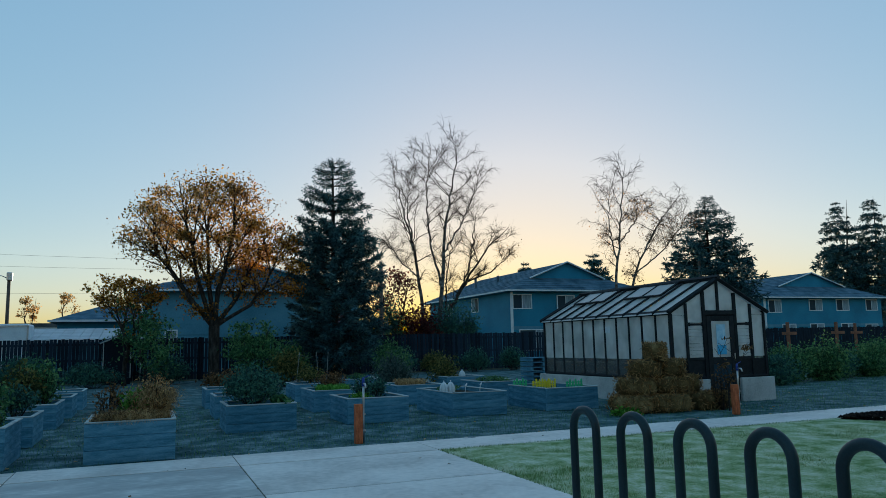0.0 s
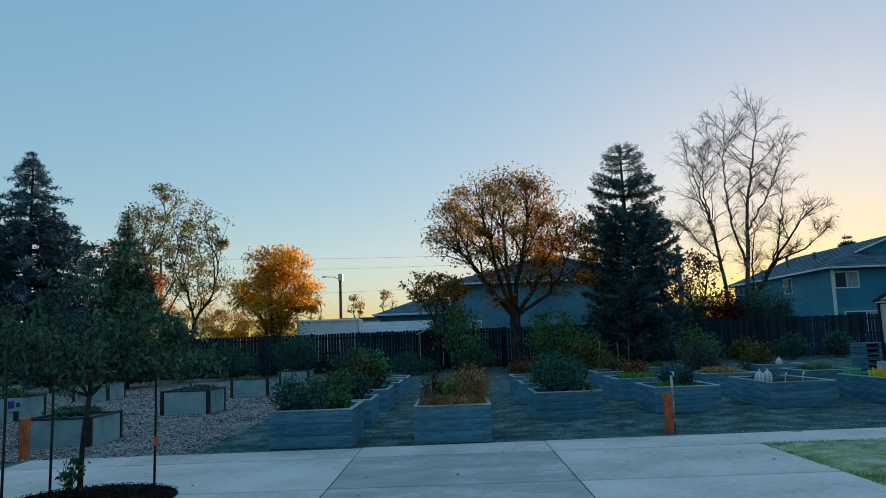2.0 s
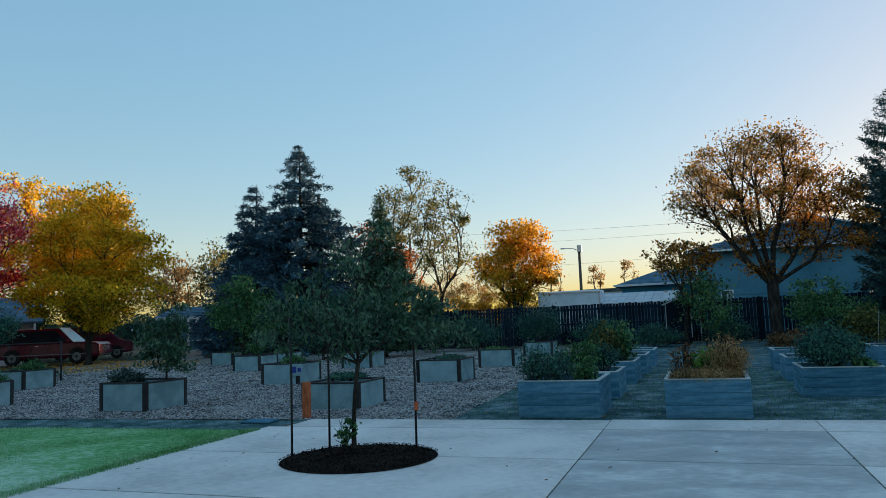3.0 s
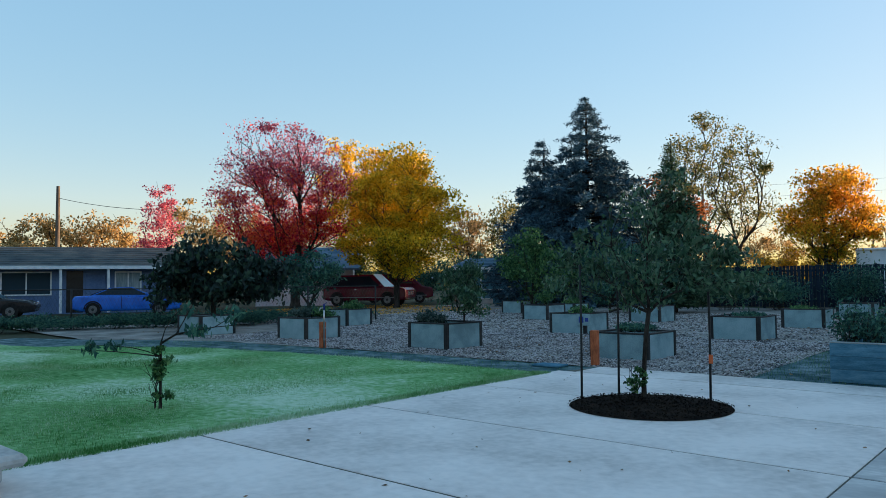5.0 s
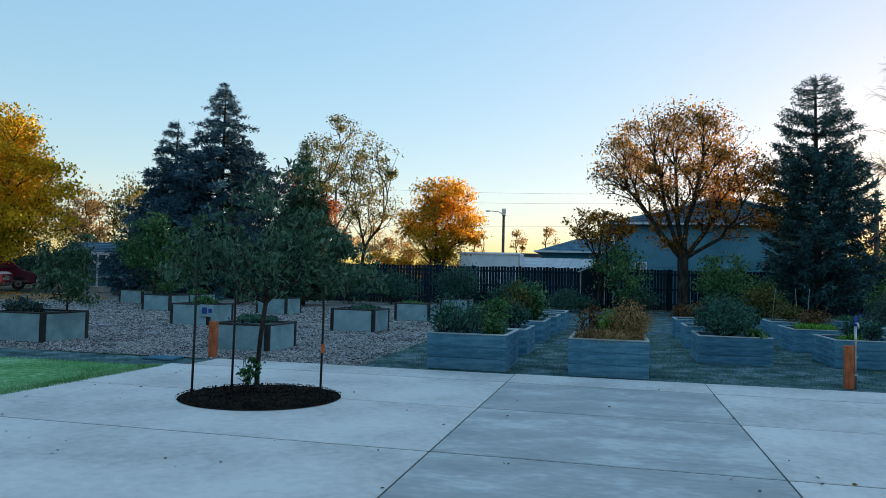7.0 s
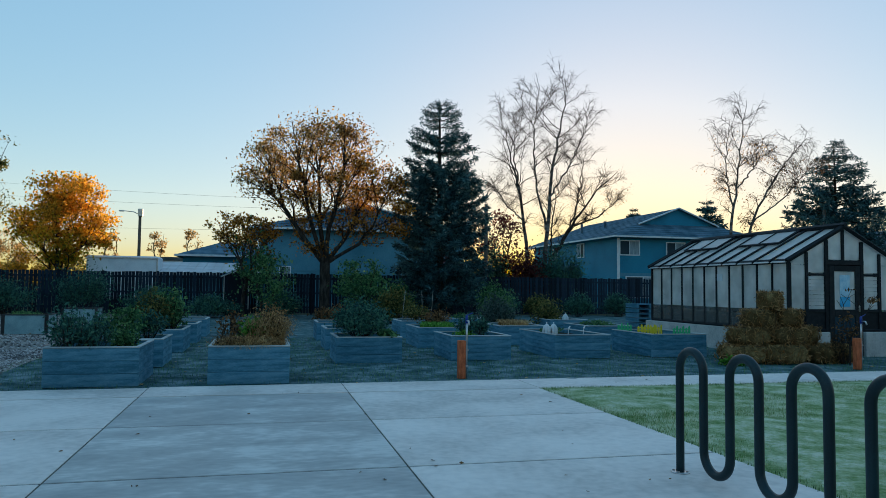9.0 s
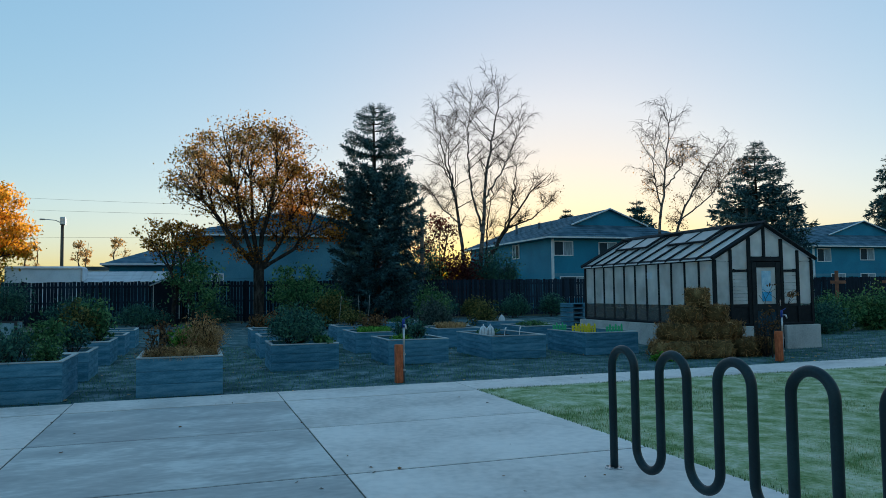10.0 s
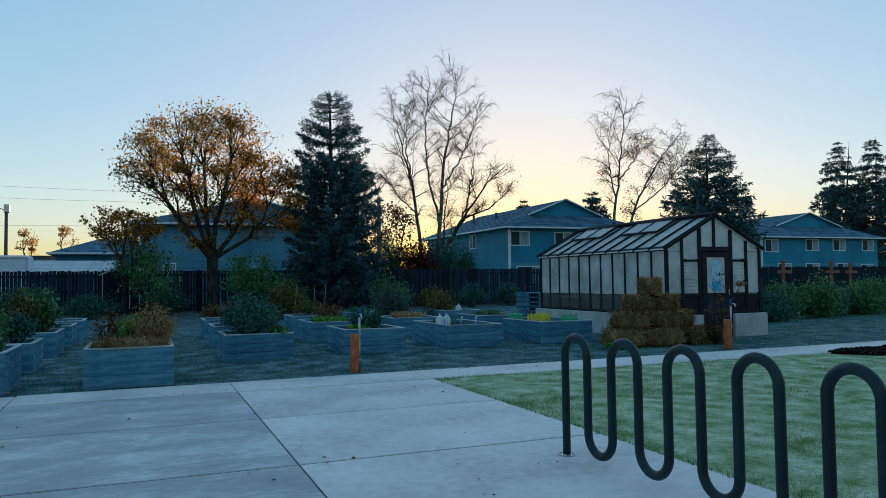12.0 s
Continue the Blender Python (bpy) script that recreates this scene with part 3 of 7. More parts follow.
PANEL_BEDS = [(-6.38, 12.28), (-10.58, 11.9), (-15.27, 11.93), (-18.95, 11.2), (-6.22, 17.5), (-10.5, 17.3), (-18.95, 16.5), (-6.2, 22.65),
              (-11.3, 23.4), (-15.3, 22.85), (-15.3, 24.6), (-6.1, 28.3), (-19.5, 27.2)]
first = panel_bed()
first.matrix_basis = pose(PANEL_BEDS[0][0], PANEL_BEDS[0][1], -0.09)
for i, (x, y) in enumerate(PANEL_BEDS[1:]):
    copy_thing(first, pose(x, y, -0.015, 0, 0, (-2, 1, 2, -1)[i % 4]))

# ---- bike rack: one wave of bent tube ----
RK = Vector((3.14, 4.886, 0))


def wave_rack():
    rack = thing("bike_rack", "dark grey powder-coated steel wave bike rack on paving", "bike rack", RK.x, RK.y, 0, rz=2.6)
    p, r, zt, zb = 0.574, 0.031, 0.914, 0.076
    bend = p / 4
    pts = [(0, p / 4, 0.004)]
    loops = 6
    for i in range(loops):
        yc = -i * p
        pts += [(0, yc + bend, z) for z in np.linspace(0.1 if i == 0 else zb + bend, zt - bend, 6)]
        pts += [(0, yc + bend * math.cos(a), zt - bend + bend * math.sin(a)) for a in np.linspace(math.pi / 16, math.pi * 15 / 16, 15)]
        pts += [(0, yc - bend, z) for z in np.linspace(zt - bend, zb + bend if i < loops - 1 else 0.1, 6)]
        if i < loops - 1:
            pts += [(0, yc - p / 2 - bend * math.cos(a + math.pi), zb + bend - bend * math.sin(a)) for a in np.linspace(math.pi / 16, math.pi * 15 / 16, 15)]
    pts.append((0, -(loops - 1) * p - bend, 0.004))
    part("tube", Geo().tube(pts, r, 16, True, (1, 0, 0)).mesh("tube", RACK, True), rack)
    for y in (p / 4, -(loops - 1) * p - bend):
        fl = part("base_flange", Geo().tube([(0, 0, 0.001), (0, 0, 0.007), (0, 0, 0.009)], [0.07, 0.07, 0.064], 20).mesh("base_flange", STEEL, True), rack, "round galvanised base flange", (0, y, 0))
        for a in range(4):
            part("bolt", Geo().tube([(0, 0, 0.008), (0, 0, 0.018)], [0.011, 0.009], 6).mesh("bolt", STEEL), fl, "", (0.052 * math.cos(a * 1.57 + 0.7), 0.052 * math.sin(a * 1.57 + 0.7), 0))


wave_rack()


# ---- back fence ----
FY, FH = 37.0, 2.0
def fence_run(label, x0, x1, y, height, split):
    fence = thing("fence", label, "fence", 0, 0, 0)
    rng = random.Random(5)
    n = int((x1 - x0) / 2.4)
    for i in range(n + 1):
        piece("fence_post", fence, x0 + i * 2.4 - 0.05, x0 + i * 2.4 + 0.05, y + 0.03, y + 0.13, -0.05, height + 0.03, FENCE)
    for z in (0.3, 1.0, 1.72):
        piece("rail", fence, x0, x1, y - 0.002, y + 0.038, z, z + 0.09, FENCE)
    rest = Geo()
    x = x0
    while x < x1:
        wdt = 0.135
        h = height + rng.uniform(-0.03, 0.02)
        if split[0] <= x <= split[1]:
            piece("picket", fence, x, x + wdt, y - 0.024, y - 0.004, 0.05, round(h, 2), FENCE, 0.004)
        else:
            rest.box(x, x + wdt, y - 0.024, y - 0.004, 0.05, h)
        x += wdt + (0.012 if rng.random() < 0.65 else 0.034)
    tagged(part("picket_rest", rest.mesh("picket_rest", FENCE), fence), kind="stuff")


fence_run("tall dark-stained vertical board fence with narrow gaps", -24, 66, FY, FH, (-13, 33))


# ---- trees ----
def tubes_from_edges(p0, p1, r0, r1, n=5):
    """Tapered tubes for many edges at once."""
    d = p1 - p0
    d /= np.linalg.norm(d, axis=1)[:, None] + 1e-9
    ref = np.where(np.abs(d[:, 2:3]) > 0.9, np.array([[1.0, 0, 0]]), np.array([[0, 0, 1.0]]))
    a = np.cross(d, ref)
    a /= np.linalg.norm(a, axis=1)[:, None] + 1e-9
    b = np.cross(d, a)
    ang = np.arange(n) * 2 * math.pi / n
    ring = np.cos(ang)[None, :, None] * a[:, None] + np.sin(ang)[None, :, None] * b[:, None]
    v = np.concatenate([p0[:, None] + ring * r0[:, None, None], p1[:, None] + ring * r1[:, None, None]], 1)
    k = np.arange(len(p0))[:, None] * 2 * n
    i = np.arange(n)
    f = np.stack([k + i, k + (i + 1) % n, k + n + (i + 1) % n, k + n + i], 2)
    return v.reshape(-1, 3), f.reshape(-1, 4)


def skeleton_of(points, trunk, rise, wander, rng, direct=0.42, limbs=()):
    """Joins points to a growing tree, each to the node that gives the shortest upward way. Returns nodes, parents."""
    nodes, par, cost = [p for p in trunk], [i - 1 for i in range(len(trunk))], [0.6 * float(np.linalg.norm(trunk[i] - trunk[0])) for i in range(len(trunk))]
    for end in limbs:    # primary limbs leave the top of the trunk and bend upwards
        a, b = trunk[-1], np.array(end, float)
        prev = len(trunk) - 1
        for q in (0.2, 0.4, 0.6, 0.8, 1.0):
            p = a + (b - a) * np.array([q ** 0.9, q ** 0.9, q ** 1.12]) + rng.normal(size=3) * 0.03 * np.linalg.norm(b - a) * (q < 1)
            nodes.append(p)
            par.append(prev)
            cost.append(cost[prev] + 0.12 * float(np.linalg.norm(b - a)))
            prev = len(nodes) - 1
    order = np.argsort([np.linalg.norm((p - trunk[len(trunk) // 2]) * (1, 1, 0.8)) for p in points])
    for k in order:
        p = points[k]
        arr = np.array(nodes)
        dv = p - arr
        dist = np.linalg.norm(dv, axis=1)
        down = np.maximum(0, rise * dist - dv[:, 2])
        c = dist + direct * np.array(cost) + 1.1 * down
        c[0] += 99
        j = int(np.argmin(c))
        a, length = arr[j], dist[j]
        m = max(1, min(4, int(length / 0.55)))
        prev, base = j, cost[j]
        for s in range(1, m + 1):
            q = a + dv[j] * s / m
            if s < m:
                q = q + rng.normal(size=3) * wander * length * 0.12
                q[2] += 0.05 * length * math.sin(math.pi * s / m)
            nodes.append(q)
            par.append(prev)
            cost.append(base + length * s / m)
            prev = len(nodes) - 1
    nodes, par = np.array(nodes), np.array(par)
    # straighten the limbs
    k0 = len(trunk)
    inner = np.arange(k0, len(nodes))
    for _ in range(4):
        kids = np.zeros_like(nodes)
        count = np.zeros(len(nodes))
        np.add.at(kids, par[1:], nodes[1:])
        np.add.at(count, par[1:], 1)
        has = inner[count[inner] > 0]
        nodes[has] = 0.4 * nodes[has] + 0.3 * nodes[par[has]] + 0.3 * kids[has] / count[has][:, None]
    return nodes, par


def crown_points(n, shape, rng):
    """shape: ellipsoids (x, y, z, rx, ry, rz, weight)."""
    out = []
    tot = sum(s[6] for s in shape)
    for x, y, z, rx, ry, rz, w in shape:
        k = max(3, int(n * w / tot))
        d = rng.normal(size=(k, 3))
        d /= np.linalg.norm(d, axis=1)[:, None]
        r = rng.uniform(0.15, 1, k) ** 0.42
        out.append(np.array([x, y, z]) + d * r[:, None] * (rx, ry, rz))
    return np.concatenate(out)


def broadleaf(x, y, label, shape, leaf, bark=None, seed=1, n=260, leaves=7600, size=0.1484, spread=0.34, trunk_r=0.2, fork=2.2, rise=0.15, lean=(0, 0),
              twigs=0.0, droop=0.0, tip=0.008, name="tree", z=0.0, wander=1.0, up=0.3, aspect=0.6, leaf_label="", thin=None, direct=0.42, lower=None, ends_only=False, stem=None, clusters=0, limbs=()):
    rng = np.random.default_rng(seed)
    bark = bark or BARK
    pts = crown_points(n, shape, rng)
    trunk = np.array([(lean[0] * s * s * fork, lean[1] * s * s * fork, fork * s) for s in np.linspace(0, 1, 6)])
    trunk[0, 2] = -0.06
    if stem:    # the leader runs on through the crown
        a, b = trunk[-1], np.array(stem)
        trunk = np.concatenate([trunk, [a + (b - a) * q + np.array([0.12 * math.sin(5 * q), 0.08 * math.sin(7 * q), 0]) * (1 - q) for q in np.linspace(0.07, 1, 14)]])
    nodes, par = skeleton_of(pts, trunk, rise, wander, rng, direct, limbs)
    area = np.full(len(nodes), tip ** 2.0)
    for i in range(len(nodes) - 1, 0, -1):
        area[par[i]] += area[i]
    r = area ** (1 / 2.0)
    r *= trunk_r / r[1]
    r = np.maximum(r, tip)
    r[0] = r[1] * 1.35
    idx = np.arange(1, len(nodes))
    ends = np.ones(len(nodes), bool)
    ends[par[idx]] = False
    p0, p1, r0, r1 = nodes[par[idx]], nodes[idx], r[par[idx]], r[idx]
    r0 = np.minimum(r0, r1 * 1.7)
    first = idx < 6
    r0[first] = r[par[idx]][first]
    tree = thing(name, label, "tree" if name.endswith("tree") else name.replace("_", " "), x, y, z)
    v, f = tubes_from_edges(p0, p1, r0, r1, 6)
    main = r1 > trunk_r * 0.3
    tr_v, tr_f = tubes_from_edges(p0[main], p1[main], r0[main], r1[main], 9)
    part("trunk", quick("trunk", tr_v, tr_f, bark, True), tree)
    if twigs:
        anchors = nodes[ends | (rng.random(len(nodes)) < 0.5)]
        anchors = anchors[anchors[:, 2] > fork + (1.2 if stem else 0)]
        k = int(twigs)
        a = np.repeat(anchors, k, 0)
        d = rng.normal(size=a.shape) * (1, 1, 0.6)
        d[:, 2] += 0.5 - droop
        d /= np.linalg.norm(d, axis=1)[:, None]
        ln = rng.uniform(0.25, 0.75, len(a))[:, None] * (spread * 2.2)
        m = a + d * ln * 0.5
        e = m + (d * 0.6 + np.array([0, 0, -droop])) * ln * 0.6
        tv, tf = tubes_from_edges(np.concatenate([a, m]), np.concatenate([m, e]), np.full(2 * len(a), tip * 0.8), np.full(2 * len(a), tip * 0.55), 3)
        k0 = len(v)
        lv, lf = tubes_from_edges(p0[~main], p1[~main], r0[~main], r1[~main], 5)
        tagged(part("branchwork", quick("branchwork", lv, lf, bark, True), tree), kind="stuff")
        tagged(part("twig_haze", quick("twig_haze", tv, tf, TWIG), tree, "fine bare twigs"), kind="stuff")
        leaf_at = e
    else:
        lv, lf = tubes_from_edges(p0[~main], p1[~main], r0[~main], r1[~main], 5)
        tagged(part("branchwork", quick("branchwork", lv, lf, bark, True), tree), kind="stuff")
        leaf_at = nodes[(nodes[:, 2] > fork * 0.9)]
        if ends_only:
            leaf_at = nodes[ends & (nodes[:, 2] > fork * 0.9)]
        far = np.linalg.norm(leaf_at[:, :2] - trunk[-1][:2], axis=1)
        leaf_at = leaf_at[rng.random(len(leaf_at)) < np.clip(0.25 + far / (far.max() + 1e-6) * 1.2, 0, 1)]
    if leaves:
        k = min(len(leaf_at), clusters or max(8, leaves // 45))
        heart = leaf_at[rng.choice(len(leaf_at), k, replace=False)]
        w = rng.lognormal(0.0, 0.7, k)
        if thin:
            w = w * np.array([thin(*p) for p in heart])
        wide = spread * rng.uniform(0.6, 1.3, k)
        pick = rng.choice(k, leaves, p=w / w.sum())
        c = heart[pick] + np.clip(rng.normal(size=(leaves, 3)), -1.7, 1.7) * wide[pick][:, None] * np.array([1, 1, 0.6])
        # autumn colour by height, which also paints sunlit tops over shaded lower leaves
        if lower:    # leaves of another colour, more of them towards the foot of the crown: material, height, softness, shift along x
            m2, zs, soft_z, bias = lower
            low_one = rng.random(len(c)) < 1 / (1 + np.exp(np.clip((c[:, 2] + bias * c[:, 0] - zs) / soft_z, -30, 30)))
            qv, qf = leaf_quads(c[low_one], size, rng, up, aspect)
            tagged(part("lower_crown", quick("lower_crown", qv, qf, m2), tree, "lower leaves of another colour"), kind="stuff")
            c = c[~low_one]
        qv, qf = leaf_quads(c, size, rng, up, aspect)
        tagged(part("crown", quick("crown", qv, qf, leaf), tree, leaf_label), kind="stuff")
    return tree


def conifer(x, y, label, height, radius, mat, seed=1, levels=46, base=0.6, droop=0.25, power=0.85, sprays=16, size=0.34, trunk_r=0.22, gaps=0.0, profile=None, name="conifer_tree", wobble=0.25):
    rng = np.random.default_rng(seed)
    tree = thing(name, label, "tree", x, y, 0)
    zs = np.linspace(-0.05, height, 14)
    bend = rng.normal(size=2) * 0.02
    part("trunk", Geo().tube([(bend[0] * s, bend[1] * s, s) for s in zs], [trunk_r * (1 - s / height) ** 0.8 + 0.012 for s in zs], 8).mesh("trunk", BARK, True), tree)
    P0, P1, R0, R1, C, D, S = [], [], [], [], [], [], []
    for i in range(levels):
        s = ((i + rng.uniform(-0.4, 0.4)) / levels) if i < 0.7 * levels else 0.7 + 0.3 * (1 - (1 - (i + rng.random() - 0.7 * levels) / (0.3 * levels)) ** 1.25 if i + 1 < levels else 0.3)
        z = base + (height - base) * min(max(s, 0), 0.995)
        t = (z - base) / (height - base)
        rad = radius * (profile(t) if profile else (1 - t) ** power)
        k = max(4, int(9 - 3 * t))
        if rng.random() < gaps:
            continue
        off = rng.uniform(0, 6.28)
        for j in range(k):
            a = off + j * 6.283 / k + rng.uniform(-0.3, 0.3)
            L = rad * rng.uniform(1 - wobble, 1 + wobble) + 0.12 * (1 - 0.6 * t)
            out = np.array([math.cos(a), math.sin(a), 0])
            pts = [np.array([0, 0, z])]
            for q in (0.35, 0.7, 1.0):
                pts.append(np.array([0, 0, z]) + out * L * q + np.array([0, 0, L * (0.16 * q - droop * q * q + (0.1 if q == 1.0 else 0))]))
            for q in range(3):
                P0.append(pts[q]), P1.append(pts[q + 1]), R0.append(0.012 + 0.02 * L * (1 - q / 3) * 0.5), R1.append(0.008 + 0.02 * L * (1 - (q + 1) / 3) * 0.5)
            m = max(5, int(sprays * (0.35 + 0.65 * L / radius)))
            for q in rng.uniform(0.12, 1.0, m) ** 0.75:
                seg = min(2, int(q * 3))
                u = q * 3 - seg
                C.append(pts[seg] * (1 - u) + pts[seg + 1] * u)
                S.append(0.28 + 0.72 * min(1.0, 2.6 * (1 - t)))
                side = np.array([-out[1], out[0], 0]) * rng.choice((-1, 1))
                D.append(side * rng.uniform(0.3, 1.0) + out * rng.uniform(0.2, 0.9) + np.array([0, 0, rng.uniform(-0.8, 0.12)]))
    v, f = tubes_from_edges(np.array(P0), np.array(P1), np.array(R0), np.array(R1), 4)
    tagged(part("branchwork", quick("branchwork", v, f, BARK), tree), kind="stuff")
    # sprays: ribbed fans of slim blades
    C, D = np.array(C), np.array(D)
    D /= np.linalg.norm(D, axis=1)[:, None]
    n = len(C)
    V = []
    for k in range(7):
        d = D + rng.normal(size=(n, 3)) * 0.55
        d /= np.linalg.norm(d, axis=1)[:, None]
        sd = np.cross(d, rng.normal(size=(n, 3)))
        sd /= np.linalg.norm(sd, axis=1)[:, None]
        L = size * rng.uniform(0.4, 1.0, n)[:, None] * np.array(S)[:, None]
        c = C + rng.normal(size=(n, 3)) * np.array([0.06, 0.06, 0.06])
        V.append(np.stack([c - sd * L * 0.05, c + d * L * 0.6 + sd * L * 0.12, c + d * L + np.array([0, 0, 0.05]) * L, c + d * L * 0.5 - sd * L * 0.12], 1))
    V = np.concatenate(V).reshape(-1, 3)
    k = np.arange(len(V) // 4)[:, None] * 4
    tagged(part("foliage", quick("foliage", V, np.concatenate([k + [0, 1, 2], k + [0, 2, 3]]), mat), tree), kind="stuff")
    return tree


def birch(x, y, label, leaders, bark, seed=1, reach=2.6, branches=15, hang=0.5, leaf=None, leaves=0, size=0.1, name="birch_tree", first=0.3, twig=0.0055):
    """Bare tree: leaders are lines of (x, y, z, radius); each bears rising branches, these side shoots, these hanging twigs."""
    rng = np.random.default_rng(seed)
    tree = thing(name, label, "tree", x, y, 0)
    E = {"stem": [], "branch": [], "twig": []}

    def line(kind, pts, r0, r1):
        for i in range(len(pts) - 1):
            a, b = i / (len(pts) - 1), (i + 1) / (len(pts) - 1)
            E[kind].append((pts[i], pts[i + 1], r0 + (r1 - r0) * a, r0 + (r1 - r0) * b))

    def grow(p, d, length, bend, n):
        pts, step = [p], length / n
        for _ in range(n):
            d = d + np.array([0, 0, bend]) + rng.normal(size=3) * 0.11
            d = d / np.linalg.norm(d)
            p = p + d * step
            pts.append(p)
        return pts

    tips = []
    for lead in leaders:
        L = np.array(lead, float)
        u = np.linspace(0, 1, 22)
        at = np.linspace(0, 1, len(L))
        P = np.stack([np.interp(u, at, L[:, k]) for k in range(4)], 1)
        for _ in range(3):
            P[1:-1] = 0.5 * P[1:-1] + 0.25 * (P[:-2] + P[2:])
        P[1:-1, :2] += rng.normal(size=(20, 2)) * 0.05
        for i in range(21):
            E["stem"].append((P[i, :3], P[i + 1, :3], P[i, 3], P[i + 1, 3]))
        tall = np.linalg.norm(P[-1, :3] - P[0, :3])
        for s in np.sort(rng.uniform(first, 0.99, branches)):
            i = int(s * 21)
            p = P[i, :3]
            a, up = rng.uniform(0, 6.283), rng.uniform(0.55, 1.35)
            d = np.array([math.cos(a), math.sin(a), up])
            length = reach * (0.35 + 0.9 * math.sin(math.pi * min(1, (1 - s) * 1.25 + 0.12)) * 0.75) * rng.uniform(0.6, 1.15) * min(1.0, tall / 6)
            br = grow(p, d / np.linalg.norm(d), length, 0.06 - 0.06 * hang, 6)
            line("branch", br, min(0.035, P[i, 3] * 0.5), 0.009)
            for q in range(7):
                j = int(rng.integers(1, 7))
                b = rng.uniform(0, 6.283)
                d2 = (br[j] - br[j - 1]) / np.linalg.norm(br[j] - br[j - 1]) + np.array([math.cos(b), math.sin(b), rng.uniform(-0.1, 0.7)]) * 0.75
                sh = grow(br[j], d2 / np.linalg.norm(d2), length * rng.uniform(0.22, 0.45), -0.1 * hang, 4)
                line("branch", sh, 0.011, 0.006)
                for w in range(5):
                    m = int(rng.integers(1, 5))
                    d3 = rng.normal(size=3) * 0.5 + (sh[m] - sh[m - 1]) / np.linalg.norm(sh[m] - sh[m - 1])
                    d3[2] -= 0.5 * hang
                    tw = grow(sh[m], d3 / np.linalg.norm(d3), rng.uniform(0.25, 0.7), -0.45 * hang, 3)
                    line("twig", tw, twig, twig * 0.6)
                    tips.append(tw[-1])
    for kind, nm, mat, n in (("stem", "trunk", bark, 8), ("branch", "branchwork", TWIG, 5), ("twig", "twig_haze", TWIG, 3)):
        p0, p1, r0, r1 = (np.array([e[k] for e in E[kind]]) for k in range(4))
        v, f = tubes_from_edges(p0, p1, r0, r1, n)
        ob = part(nm, quick(nm, v, f, mat, kind != "twig"), tree)
        if kind != "stem":
            tagged(ob, kind="stuff")
    if leaves:
        tips = np.array(tips)
        low = tips[np.argsort(tips[:, 2])[:int(0.75 * len(tips))]]
        c = low[rng.integers(0, len(low), leaves)] + rng.normal(size=(leaves, 3)) * 0.12
        v, f = leaf_quads(c, size, rng, 0.6, 0.6)
        tagged(part("crown", quick("crown", v, f, leaf), tree, "last hanging brown leaves"), kind="stuff")
    return tree


def ball(x, y, z, rx, ry, rz, w=1):
    return (x, y, z, rx, ry, rz, w)


# beyond and along the back fence
broadleaf(2.7, 32.9, "broad maple with thinning brown and orange autumn leaves", [ball(-0.2, 0, 6.5, 3.2, 2.8, 2.35, 4), ball(-2.5, 0, 6.3, 1.5, 1.7, 1.4, 1.3), ball(2.1, 0, 5.0, 1.6, 1.8, 1.9, 1.7), ball(-0.2, 0, 8.0, 1.8, 1.8, 1.1, 1.2)],
          L_DUSTY, seed=3, n=460, leaves=24600, size=0.115, spread=0.3, twigs=1, trunk_r=0.23, fork=2.4,
          limbs=[(-2.5, 0.3, 5.7), (-1.5, -0.8, 7.3), (-0.3, 0.5, 8.3), (0.8, -0.6, 7.3), (2.1, 0.4, 5.6), (-1.9, 1.3, 4.6), (2.3, -0.6, 4.2)], name="maple_tree", tip=0.01, rise=0.25, direct=0.55, clusters=520,
          thin=lambda a, b, c: 0.85 + 0.6 * (a > 0.6) * (c < 7.0) - 0.5 * (a > 1.3) * (c > 7.4) + (0.4 if c < 4.4 else 0), lower=(L_MAPLE, 6.2, 0.9, -0.6))
broadleaf(-0.8, 34.0, "small tree with copper and olive autumn leaves", [ball(-0.1, 0, 3.7, 1.6, 1.4, 0.8, 3), ball(0.5, 0, 2.3, 1.2, 1.2, 1.0, 1.2)], L_MAPLE, seed=4, n=110, leaves=3700, size=0.1378, spread=0.24, lower=(L_GREEN, 2.9, 0.3, 0), trunk_r=0.09, fork=0.9)
conifer(8.3, 34.4, "tall dark spruce with a blunt top and layered boughs", 10.45, 2.05, NEEDLE, seed=5, levels=42, base=0.5, droop=0.02, sprays=40, size=0.31,
        profile=lambda t: float(np.interp(t, [0, 0.35, 0.57, 0.6, 0.63, 0.66, 0.71, 0.82, 0.94, 0.98, 1.0], [0.95, 1.0, 0.95, 0.7, 0.58, 0.8, 0.88, 0.64, 0.38, 0.24, 0.1])), wobble=0.2, gaps=0.05)
broadleaf(13.4, 41.5, "dark plum-leaved tree behind the fence", [ball(0, 0, 4.4, 1.4, 1.4, 1.9, 1.2), ball(1.6, 0, 2.3, 1.8, 1.5, 1.4, 1.6)], L_DKRED, seed=6, n=150, leaves=4200, size=0.17, spread=0.36, trunk_r=0.13, fork=1.2)
